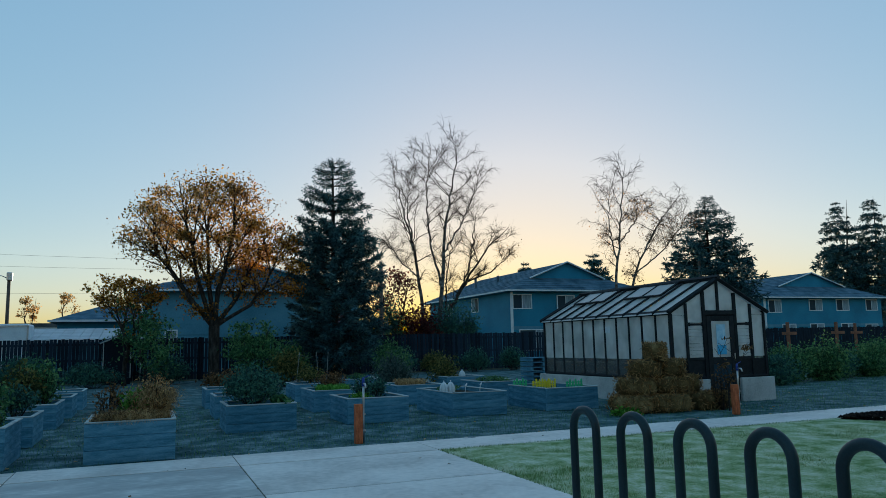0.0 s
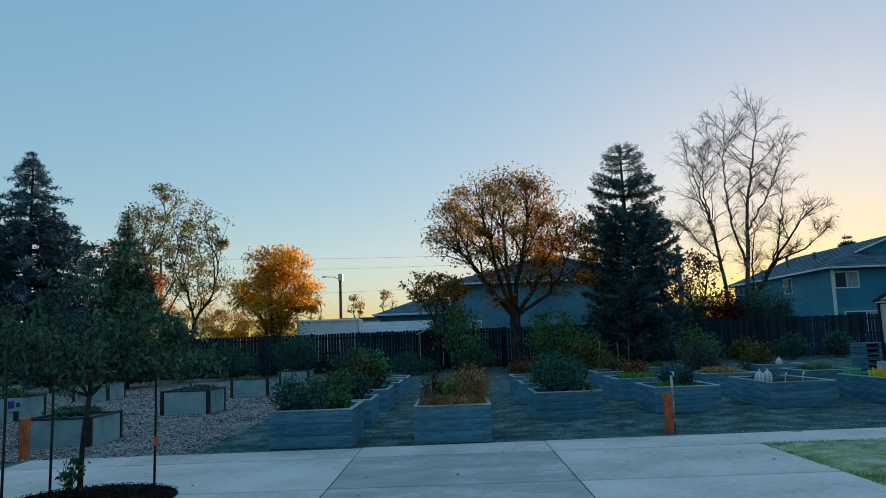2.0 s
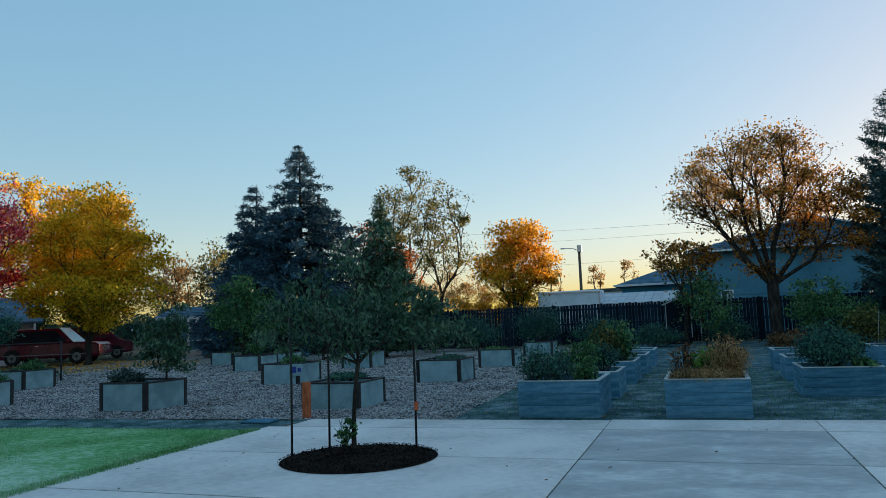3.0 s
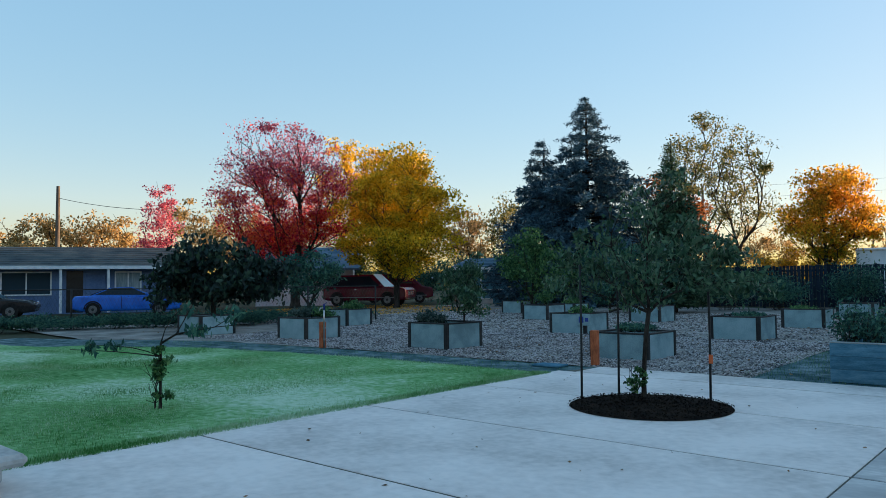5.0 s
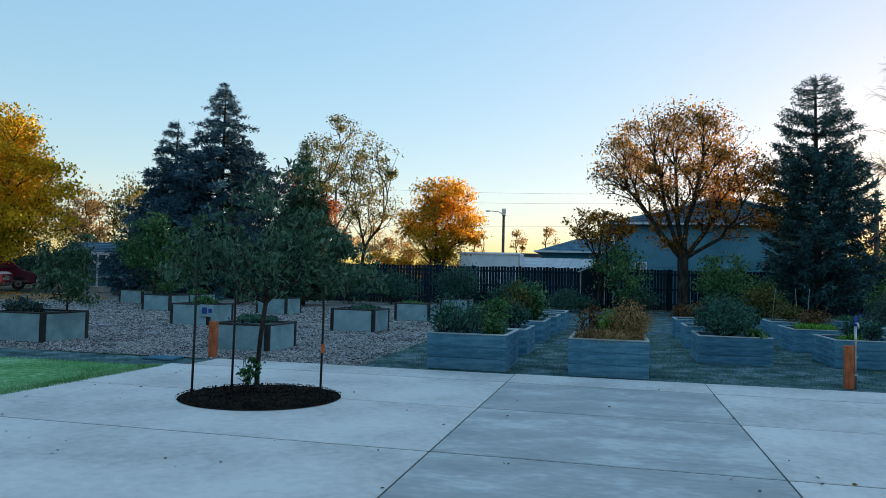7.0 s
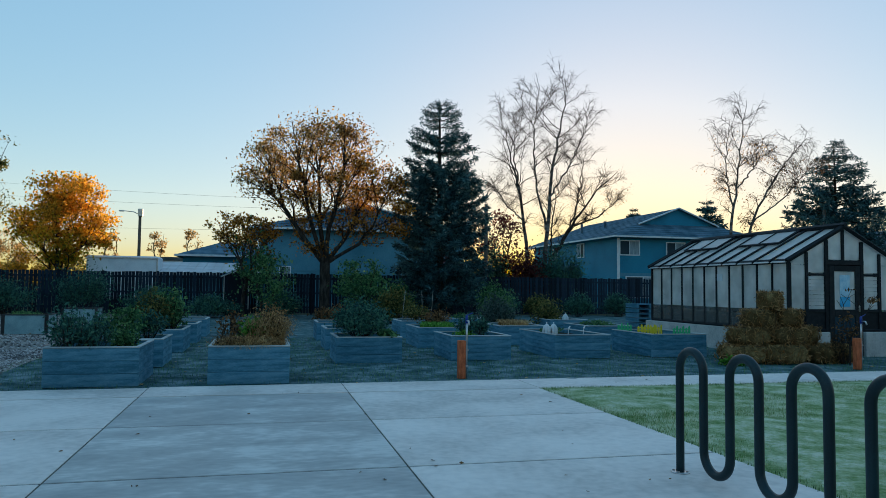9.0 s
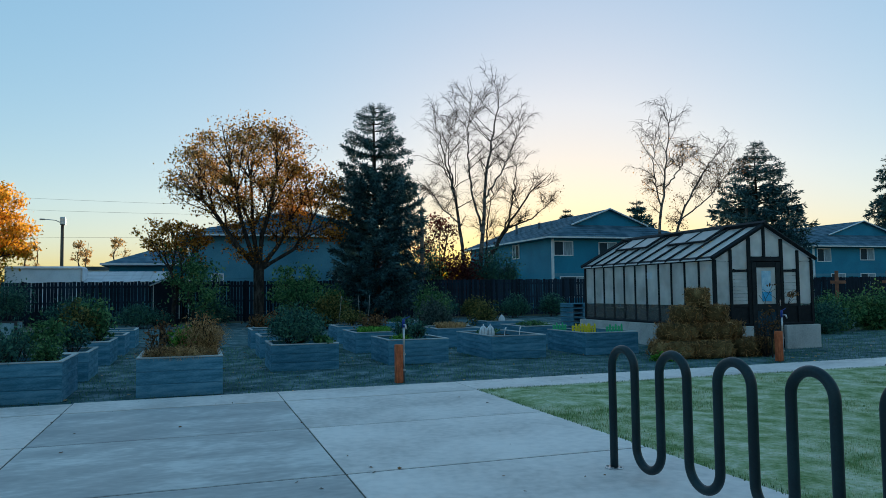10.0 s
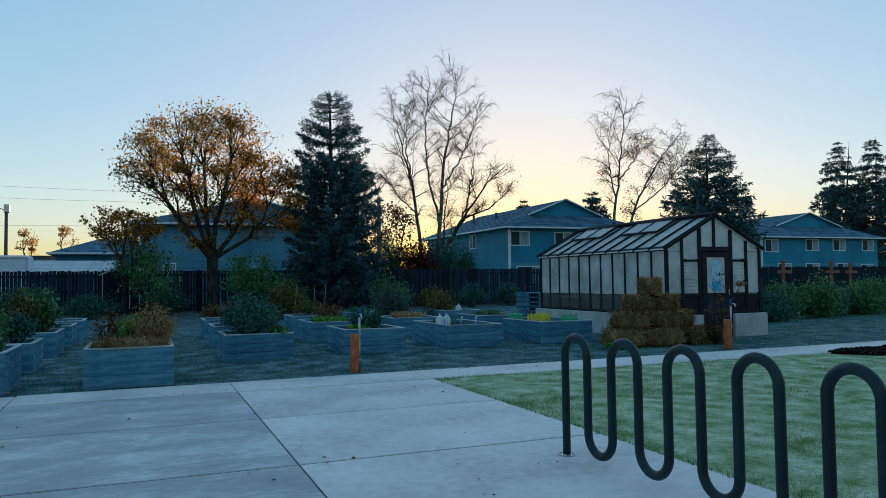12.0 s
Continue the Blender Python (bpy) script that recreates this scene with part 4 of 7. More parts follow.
birch(16.4, 41.8, "tall bare birch with a pale trunk and fine drooping twigs", [[(0, 0, -0.06, 0.17), (0.3, 0, 4.5, 0.13), (0.7, 0, 8.6, 0.09), (1.3, 0, 11.6, 0.05), (1.7, 0, 14.3, 0.012)],
                                                                                     [(0.25, 0, 5.0, 0.08), (-0.3, 0.3, 8.0, 0.06), (-0.5, 0.2, 11.0, 0.035), (-0.2, 0, 13.7, 0.01)],
                                                                                     [(0.5, 0, 7.0, 0.06), (1.6, -0.3, 8.8, 0.045), (2.5, -0.2, 10.6, 0.03), (3.0, 0, 12.0, 0.01)]], BIRCH_BARK, seed=7, reach=2.5, branches=19, hang=0.45)
birch(16.0, 43.0, "bare birch with an arching crown", [[(0, 0, -0.06, 0.15), (-0.1, 0, 3.5, 0.12), (-0.45, 0, 6.9, 0.085), (-1.2, 0, 9.7, 0.045), (-1.8, 0, 12.0, 0.012)], [(-0.6, 0, 7.4, 0.06), (-0.9, 0.4, 10.0, 0.04), (-0.7, 0.3, 12.3, 0.01)],
                                                     [(-0.2, 0, 5.5, 0.05), (-1.4, 0.3, 6.6, 0.04), (-2.4, 0.2, 8.2, 0.012)]], BIRCH_BARK, seed=8, reach=2.4, branches=17, hang=0.5)
birch(17.6, 45.2, "bare spreading tree with dark arching limbs", [[(0, 0, -0.06, 0.17), (0.6, 0, 3.0, 0.13), (2.2, 0, 5.4, 0.09), (3.6, 0, 7.6, 0.05), (5.6, 0, 9.4, 0.014)], [(1.2, 0, 4.0, 0.08), (2.6, 0.4, 6.2, 0.06), (3.0, 0.3, 8.4, 0.04), (3.2, 0.2, 10.2, 0.012)],
                                                                  [(2.4, 0, 5.6, 0.06), (4.0, -0.3, 6.2, 0.045), (5.4, -0.3, 7.4, 0.012)], [(0.7, 0, 3.4, 0.06), (1.0, 0.3, 6.0, 0.045), (1.6, 0.4, 9.0, 0.012)]], BARK, seed=9, reach=2.0, branches=15, hang=0.25, leaf=L_STRAW, leaves=600, size=0.09, name="bare_tree", first=0.25)
birch(26.9, 38.6, "slender bare birch with a few brown leaves", [[(0, 0, -0.06, 0.12), (0.25, 0, 5.0, 0.09), (0.8, 0, 8.0, 0.055), (1.1, 0, 10.8, 0.03), (1.5, 0, 13.0, 0.01)], [(0.5, 0, 6.4, 0.05), (0.1, 0.2, 8.6, 0.035), (0.4, 0.2, 11.8, 0.01)],
                                                               [(0.8, 0, 7.6, 0.045), (1.9, -0.2, 9.0, 0.03), (2.8, 0, 10.4, 0.01)]], BIRCH_BARK, seed=10, reach=1.9, branches=14, hang=0.6, leaf=L_STRAW, leaves=450, size=0.11)
birch(27.4, 38.4, "leaning birch with hanging twigs and brown leaves", [[(0, 0, -0.06, 0.11), (0.7, 0, 5.0, 0.08), (2.4, 0, 7.8, 0.05), (3.8, 0, 9.6, 0.03), (4.8, 0, 10.6, 0.01)], [(0.9, 0, 5.4, 0.05), (2.9, -0.2, 6.8, 0.04), (4.6, -0.2, 8.4, 0.025), (5.6, 0, 9.6, 0.01)]],
      BIRCH_BARK, seed=11, reach=1.8, branches=18, hang=0.8, leaf=L_RUST, leaves=900, size=0.11)
conifer(42.0, 46.6, "broad dark fir behind the houses", 12.9, 3.5, NEEDLE, seed=12, levels=46, base=1.0, droop=0.2, sprays=18, size=0.55, profile=lambda t: float(np.interp(t, [0, 0.5, 0.75, 0.92, 1.0], [1.0, 0.95, 0.62, 0.3, 0.1])), wobble=0.2)
conifer(84.8, 70.1, "tall feathery spruce beyond the houses", 19.2, 4.6, NEEDLE, seed=13, levels=40, base=1.0, droop=0.4, sprays=26, size=0.7, wobble=0.4, power=0.6)
conifer(88.5, 68.0, "tall feathery spruce beyond the houses", 19.6, 4.8, NEEDLE, seed=14, levels=40, base=1.0, droop=0.4, sprays=26, size=0.7, wobble=0.4, power=0.6)
conifer(53.2, 80.0, "distant pine above the rooftops", 12.8, 1.7, NEEDLE, seed=15, levels=16, base=5, droop=0.1, sprays=14, size=0.8, power=0.35, wobble=0.5)
conifer(45.5, 84.5, "distant pine above the rooftops", 12.0, 1.4, NEEDLE, seed=16, levels=16, base=5, droop=0.1, sprays=14, size=0.7, power=0.5, wobble=0.3)
broadleaf(-11.0, 44.9, "bright orange maple behind the fence", [ball(0, 0, 4.4, 2.6, 2.4, 2.0, 4), ball(0.3, 0, 6.4, 1.7, 1.7, 1.3, 1.6), ball(1.6, 0, 4.6, 1.3, 1.3, 1.0, 0.8)], L_ORANGE, seed=17, n=280, leaves=17000, size=0.1643, spread=0.34, twigs=1, clusters=300, limbs=[(-1.3, 0.3, 4.8), (0.0, -0.5, 6.2), (1.4, 0.4, 4.9), (0.3, 0.9, 5.2)], rise=0.3, tip=0.012, lower=(L_LEMON, 3.5, 0.6, 0.25), trunk_r=0.18, fork=1.6, name="maple_tree")
broadleaf(-19.3, 48.6, "tall sparse poplar with yellowing leaves", [ball(0, 0, 8.3, 2.7, 2.2, 4.3, 4), ball(-1.2, 0, 9.2, 1.9, 1.6, 2.2, 1)], L_OLIVE, seed=18, n=230, leaves=7200, size=0.159, spread=0.3, twigs=1, clusters=210, trunk_r=0.15, fork=2.6, rise=0.3, name="poplar_tree", tip=0.012)
broadleaf(-16.8, 47.2, "sparse poplar with pale yellow leaves", [ball(0.5, 0, 7.2, 2.3, 1.9, 3.6, 4)], L_OLIVE, seed=19, n=170, leaves=3900, size=0.159, spread=0.3, twigs=1, clusters=130, trunk_r=0.12, fork=2.6, rise=0.3, name="poplar_tree", tip=0.012)
conifer(-21.4, 36.6, "large blue spruce with layered boughs", 11.9, 4.0, NEEDLE_BLUE, seed=20, levels=50, base=0.4, droop=0.36, sprays=42, size=0.4, profile=lambda t: float(np.interp(t, [0, 0.34, 0.6, 0.8, 0.9, 0.96, 1.0], [1.0, 0.95, 0.6, 0.33, 0.17, 0.07, 0.02])), wobble=0.42, gaps=0.04)
conifer(-24.2, 36.2, "dark blue-green spruce beside a larger one", 9.9, 3.2, NEEDLE_BLUE, seed=21, levels=34, base=0.4, droop=0.25, sprays=34, size=0.35, wobble=0.4)
broadleaf(-17.8, 41.2, "rust-coloured autumn tree behind the spruce", [ball(0, 0, 4.3, 1.7, 1.6, 2.2, 3), ball(-1.2, -0.4, 6.6, 0.9, 0.9, 1.2, 0.8)], leafy("rust_leaf", [(0.1, 0.03, 0.015), (0.3, 0.09, 0.03), (0.5, 0.18, 0.05)]), seed=22, n=120, leaves=3600, size=0.1908, spread=0.35, trunk_r=0.13, fork=1.5)
conifer(-13.6, 30.2, "narrow green cedar near the fence", 7.4, 1.5, NEEDLE_GREEN, seed=23, levels=40, base=0.3, droop=0.12, sprays=15, size=0.32, profile=lambda t: min(1.0, 1.12 * (1 - t) ** 0.95), wobble=0.42, gaps=0.1)
broadleaf(-18.4, 26.6, "bushy green tree behind the planters", [ball(0, 0, 2.3, 1.35, 1.3, 1.4, 3), ball(0.9, 0.4, 1.7, 1.0, 1.0, 1.1)], L_GREEN, seed=24, n=120, leaves=5500, size=0.1325, spread=0.22, clusters=110, trunk_r=0.07, fork=0.6)
broadleaf(-15.6, 28.4, "dense dark shrub by the fence", [ball(0, 0, 1.8, 1.6, 1.4, 1.6, 3), ball(1.9, 1.4, 1.4, 1.3, 1.2, 1.3, 2)], L_DARK, seed=25, n=120, leaves=5500, size=0.1378, spread=0.25, trunk_r=0.06, fork=0.4, name="shrub")
broadleaf(-35.7, 48.3, "pale distant autumn tree in thin leaf", [ball(0, 0, 5.4, 1.9, 1.8, 2.9, 3)], L_OLIVE, seed=26, n=120, leaves=3500, size=0.22, spread=0.4, trunk_r=0.14, fork=2)
broadleaf(-38.3, 46.6, "rusty orange tree in the distance", [ball(0, 0, 4.8, 1.9, 1.8, 2.6, 3)], L_PALE, seed=27, n=110, leaves=3500, size=0.22, spread=0.4, trunk_r=0.14, fork=2)
broadleaf(-29.6, 29.5, "golden-yellow maple with green lower leaves", [ball(0.1, 0, 5.3, 3.5, 3.2, 2.5, 4), ball(0.1, 0, 3.4, 3.8, 3.4, 1.3, 2.6), ball(0.2, 0, 7.3, 2.2, 2.2, 1.7, 1.7), ball(-1.9, 0.3, 6.0, 1.6, 1.6, 1.5, 0.8), ball(2.2, 0.3, 5.2, 1.5, 1.5, 1.5, 0.8)], L_YELLOW, seed=28, n=380, leaves=35700, size=0.1643, spread=0.36, twigs=1, clusters=480, limbs=[(-2.4, 0.3, 4.6), (-1.2, -0.8, 6.6), (0.2, 0.6, 7.4), (1.7, -0.5, 6.2), (2.4, 0.5, 4.4), (0.4, -1.6, 4.6)], lower=(L_LEMON, 3.3, 0.9, 0.15), trunk_r=0.17, fork=1.2, name="maple_tree", tip=0.012, rise=0.25)
broadleaf(-46.9, 40.7, "tall golden poplar with upswept branches", [ball(0, 0, 9.4, 2.8, 2.4, 4.3, 3), ball(3.4, 0.6, 8.6, 2.2, 2.0, 4.2, 2), ball(7.0, 0.8, 7.6, 2.2, 2.0, 4.0, 2)], L_YELLOW, seed=29, n=320, leaves=20400, size=0.2332, spread=0.36, clusters=300, trunk_r=0.25, fork=3, rise=0.6, name="poplar_tree")
broadleaf(-34.3, 26.0, "crimson maple with bare upper branches", [ball(-0.4, -0.4, 5.9, 4.4, 4.0, 3.2, 4), ball(-0.6, -0.6, 8.2, 3.6, 3.2, 2.0, 2.6), ball(-0.8, 0, 3.6, 3.4, 2.9, 1.3, 1.5)], L_MAUVE, seed=30, n=560, leaves=37400, size=0.1325, spread=0.34, twigs=2, droop=-0.5, clusters=520, limbs=[(-3.0, 0.2, 6.4), (-1.6, -1.2, 8.0), (-0.3, 0.6, 8.6), (1.4, -0.8, 8.0), (2.9, 0.4, 6.2), (0.2, 1.8, 6.0)], lower=(L_RED, 6.6, 0.9, -0.15), trunk_r=0.27, fork=1.8, rise=0.5, name="maple_tree", tip=0.011,
          thin=lambda a, b, c: 1.3 if c < 6.0 else (0.75 if c < 8.0 else 0.35))
broadleaf(-44.4, 23.1, "small upright crimson tree by the house", [ball(0, 0, 5.2, 1.2, 1.2, 3.0, 3), ball(-0.9, 0, 3.4, 1.3, 1.2, 1.2, 1)], L_MAUVE, seed=31, n=130, leaves=4800, size=0.1378, spread=0.26, clusters=90, trunk_r=0.1, fork=1.6, rise=0.45)
broadleaf(-20.9, 12.6, "dense dark-leaved fruit tree with hanging leaves", [ball(0, 0, 1.9, 1.6, 1.5, 0.95, 3), ball(-1.0, -0.8, 1.4, 0.9, 0.9, 0.7, 1), ball(0.9, 1.1, 1.5, 1.0, 1.0, 0.85, 1.4)], L_FRUIT, seed=32, n=150, leaves=6400, size=0.2014, spread=0.2, clusters=150, trunk_r=0.08, fork=0.8, up=1.2, name="fruit_tree")
broadleaf(-23.9, 18.8, "grey-green shrubby tree beside the gravel", [ball(0, 0, 1.8, 1.4, 1.2, 1.0, 3)], L_DARK, seed=33, n=90, leaves=3600, size=0.13, spread=0.22, trunk_r=0.06, fork=0.5)
broadleaf(-86.7, 38.9, "far autumn tree in pale leaf", [ball(0, 0, 6.2, 4.6, 4, 3.8, 3)], L_PALE, seed=34, n=110, leaves=4400, size=0.3604, spread=0.6, trunk_r=0.2, fork=2)
broadleaf(-90, 33.2, "far autumn tree in pale leaf", [ball(0, 0, 5.9, 4.4, 4, 4.0, 3)], L_PALE, seed=35, n=110, leaves=4400, size=0.3604, spread=0.6, trunk_r=0.2, fork=2)
broadleaf(-96, 29.0, "far tree nearly bare of leaves", [ball(0, 0, 6.2, 4.6, 4, 4.0, 3)], L_DUSTY, seed=36, n=110, leaves=3600, size=0.3604, spread=0.6, trunk_r=0.2, fork=2)
broadleaf(-61.0, 35.6, "far golden tree behind the roofs", [ball(0, 0, 6.4, 3.6, 3.0, 3.4, 3), ball(3.4, 2, 5.6, 3.0, 2.6, 2.8, 2)], L_PALE, seed=37, n=130, leaves=6800, size=0.2544, spread=0.45, trunk_r=0.2, fork=2, rise=0.5)
broadleaf(4.0, 30.4, "yellow-green shrub by the fence", [ball(0, 0, 1.5, 1.1, 1.0, 1.1, 3)], L_GREEN, seed=38, n=90, leaves=3200, size=0.12, spread=0.2, trunk_r=0.05, fork=0.4, name="shrub")
broadleaf(0.0, 31.6, "thin young tree with grey-green leaves", [ball(0.2, 0, 1.8, 1.1, 1.0, 1.3, 3)], L_GREEN, seed=39, n=80, leaves=1600, size=0.12, spread=0.22, trunk_r=0.04, fork=0.7)
broadleaf(-14.2, 46.6, "low fiery orange shrub trees behind the fence", [ball(0, 0, 2.2, 1.6, 1.2, 1.3, 2), ball(2.6, 0.5, 2.1, 1.6, 1.2, 1.1, 2), ball(5.0, 0.6, 2.0, 1.2, 1.0, 0.9, 1)], L_ORANGE, seed=50, n=120, leaves=7600, size=0.1378, spread=0.25, trunk_r=0.06, fork=0.5)
broadleaf(-19.4, 55.0, "golden tree low behind the poplars", [ball(0, 0, 3.6, 2.2, 1.8, 2.3, 2), ball(2.4, 0, 3.0, 1.8, 1.6, 1.9, 2)], L_PALE, seed=51, n=120, leaves=6800, size=0.159, spread=0.3, trunk_r=0.1, fork=1.0)
for i, (x, z) in enumerate(((-21.0, 9.0), (-14.6, 9.4), (-10.2, 9.0), (-3.4, 8.2))):
    broadleaf(x, 112.0, "far columnar tree nearly without leaves", [ball(0, 0, 6.0, 1.2, 1.2, 4.0, 3)], L_PALE, seed=60 + i, n=60, leaves=700, size=0.3, spread=0.35, trunk_r=0.15, fork=2, rise=0.7)


# ---- the staked young tree in its mulch ring ----
def mulch_ring():
    ring = thing("mulch_ring", "dark bark mulch circle cut into the paving", "mulch", -3.73, 7.42, 0.0)
    rng = np.random.default_rng(4)
    rad, v, f = 0.86, [(0, 0, 0.035)], []
    for i in range(1, 9):
        for k in range(48):
            a = 2 * math.pi * k / 48
            rr = rad * i / 8
            v.append((rr * math.cos(a), rr * math.sin(a), 0.004 if i == 8 else 0.03 * (1 - (i / 8) ** 2) + 0.008 + 0.012 * rng.random()))
    f = [(0, 1 + k, 1 + (k + 1) % 48) for k in range(48)] + [(1 + (i - 1) * 48 + k, 1 + i * 48 + k, 1 + i * 48 + (k + 1) % 48, 1 + (i - 1) * 48 + (k + 1) % 48) for i in range(1, 8) for k in range(48)]
    part("mulch_bed", Geo().add(v, f).mesh("mulch_bed", MULCH, True), ring)
    n = 2600
    a, r = rng.uniform(0, 6.283, n), rad * np.sqrt(rng.uniform(0, 1.03, n))
    c = np.stack([r * np.cos(a), r * np.sin(a), 0.03 * (1 - (r / rad) ** 2) + 0.016 + rng.uniform(0, 0.01, n)], 1)
    qv, qf = leaf_quads(c, 0.026, rng, 0, 0.45)
    tagged(part("mulch_litter", quick("mulch_litter", qv, qf, MULCH), ring), kind="stuff")


mulch_ring()
broadleaf(-3.97, 7.78, "young tree with drooping dark green leaves", [ball(0.1, 0, 1.62, 0.8, 0.8, 0.45, 3.4), ball(0.22, 0, 2.15, 0.42, 0.42, 0.45, 1.6), ball(0.85, 0.2, 1.5, 0.42, 0.42, 0.42, 1.3), ball(-0.78, -0.1, 1.42, 0.36, 0.36, 0.42, 1.3), ball(-0.3, -0.2, 1.9, 0.3, 0.3, 0.4, 0.8), ball(1.12, 0.1, 1.36, 0.34, 0.34, 0.34, 0.8)], L_YOUNG, seed=41, n=210, leaves=4300, size=0.08, spread=0.085, trunk_r=0.026, fork=0.98,
          limbs=[(-0.7, -0.1, 1.5), (-0.25, 0.4, 1.9), (0.15, 0.0, 2.3), (0.45, -0.3, 1.85), (0.95, 0.25, 1.6), (-0.15, -0.45, 1.75)], rise=0.3, tip=0.0035, z=0.02, up=1.2, aspect=0.42, lean=(0.08, 0.0), direct=0.6, name="young_tree", clusters=130)
broadleaf(-4.03, 7.7, "leafy sucker shoots at the foot of the tree", [ball(0, 0, 0.22, 0.14, 0.14, 0.2)], L_GREEN, seed=42, n=34, leaves=260, size=0.05, spread=0.035, trunk_r=0.008, fork=0.06, tip=0.003, z=0.02, name="shoots")
for sx, sy, hgt in ((-4.57, 7.42, 1.55), (-4.34, 7.88, 1.6), (-3.36, 8.18, 1.5)):
    st = thing("tree_stake", "slim dark metal tree stake in the mulch", "stake", sx, sy, 0.0, group="stakes round the young tree")
    part("rod", Geo().tube([(0, 0, -0.05), (0.01, 0, hgt * 0.5), (0, 0.01, hgt)], 0.014, 8).mesh("rod", DARK_METAL, True), st)
    if sx > -3.5:
        part("marker_tape", Geo().box(-0.002, 0.045, -0.018, -0.015, 0.42, 0.52).mesh("marker_tape", FLAG_ORANGE), st, "faded orange marker tape")
# sapling on the lawn
broadleaf(-7.9, 4.02, "sapling with drooping branches on the lawn", [ball(0.35, 0.35, 1.0, 0.6, 0.55, 0.2, 2), ball(-0.35, -0.5, 0.72, 0.45, 0.45, 0.1, 1)], L_DARK, seed=43, n=26, leaves=210, size=0.085, spread=0.06, trunk_r=0.016, fork=0.72, rise=-0.3, tip=0.004, up=1.5, name="sapling", aspect=0.45)
broadleaf(-7.94, 3.98, "leafy shoots at the foot of the sapling", [ball(0, 0, 0.34, 0.17, 0.17, 0.34)], L_GREEN, seed=44, n=40, leaves=420, size=0.06, spread=0.04, trunk_r=0.01, fork=0.06, tip=0.003, name="shoots")
broadleaf(-10.25, 12.15, "leafy sapling with browning leaves growing in a planter", [ball(0, 0, 1.05, 0.55, 0.5, 0.6, 2), ball(0.2, -0.3, 0.5, 0.5, 0.4, 0.35, 1)], L_YOUNG, seed=45, n=80, leaves=2500, size=0.1, spread=0.09, trunk_r=0.02, fork=0.3, tip=0.004, z=0.47, up=1.3, name="sapling", aspect=0.4)
broadleaf(10.85, 11.75, "small sapling with few leaves before the straw bales", [ball(0.2, 0, 1.25, 0.5, 0.3, 0.25, 2), ball(0.1, 0, 0.7, 0.3, 0.3, 0.4, 1)], L_RUST, seed=46, n=40, leaves=170, size=0.07, spread=0.05, trunk_r=0.014, fork=0.5, tip=0.004, name="sapling", aspect=0.45)

# ---- far woods closing the horizon ----
rng = np.random.default_rng(77)
ang = rng.uniform(radians(-100), radians(75), 16000)
rad = rng.uniform(135, 165, 16000)
hgt = np.array([3.2 + 2.2 * noise.noise((a * 9, 0.5, 2)) + 1.2 * noise.noise((a * 40, 3.5, 1)) for a in ang]) * rng.uniform(0, 1, 16000) ** 0.6
wv, wf_ = leaf_quads(np.stack([rad * np.sin(ang), rad * np.cos(ang), np.maximum(hgt, 0.3)], 1), 1.3, rng, 0, 0.8)
thing("far_woods", "distant low line of dark autumn trees", "woods", kind="stuff", data=quick("far_woods", wv, wf_, L_OLIVE))


# ---- houses ----
def window(parent, x, y, z, w, h, face="y", mat=None, panes=2, sash=0.07):
    """A framed window standing 3 cm proud of a wall that looks to -y (face y) or to -x (face x)."""
    fr = Geo()
    def bar(a0, a1, z0, z1, d0=-0.05, d1=0.02):
        if face == "y":
            fr.box(a0, a1, d0, d1, z0, z1)
        else:
            fr.box(d0, d1, a0, a1, z0, z1)
    bar(-w / 2 - sash, w / 2 + sash, -h / 2 - sash, -h / 2)
    bar(-w / 2 - sash, w / 2 + sash, h / 2, h / 2 + sash)
    bar(-w / 2 - sash, -w / 2, -h / 2, h / 2)
    bar(w / 2, w / 2 + sash, -h / 2, h / 2)
    for k in range(1, panes):
        bar(-w / 2 + w * k / panes - 0.025, -w / 2 + w * k / panes + 0.025, -h / 2, h / 2, -0.035)
    win = part("window", fr.mesh("window_frame", WHITE), parent, "white-framed window", (x, y, z))
    for k in range(panes):
        a0, a1 = -w / 2 + w * k / panes, -w / 2 + w * (k + 1) / panes
        g = Geo()
        if face == "y":
            g.box(a0, a1, -0.012, 0.0, -h / 2, h / 2)
        else:
            g.box(-0.012, 0.0, a0, a1, -h / 2, h / 2)
        part("pane", g.mesh("pane", (CURTAIN if k == (panes - 1) else PANE) if mat is None else mat), win)
    return win


def lap_wall(x0, x1, y0, y1, z0, z1, mat, course=0.22):
    """A block with lapped boards on all four faces."""
    g, v, z = Geo(), [], z0
    while z < z1 - 0.01:
        t = min(z + course, z1)
        for o, h in ((0.016, z), (0.0, t)):
            v += [(x0 - o, y0 - o, h), (x1 + o, y0 - o, h), (x1 + o, y1 + o, h), (x0 - o, y1 + o, h)]
        z = t
    n = len(v) // 4
    f = [(i * 4 + k, i * 4 + (k + 1) % 4, i * 4 + 4 + (k + 1) % 4, i * 4 + 4 + k) for i in range(n - 1) for k in range(4)]
    return g.add(v, f + [(3, 2, 1, 0), (n * 4 - 4, n * 4 - 3, n * 4 - 2, n * 4 - 1)])


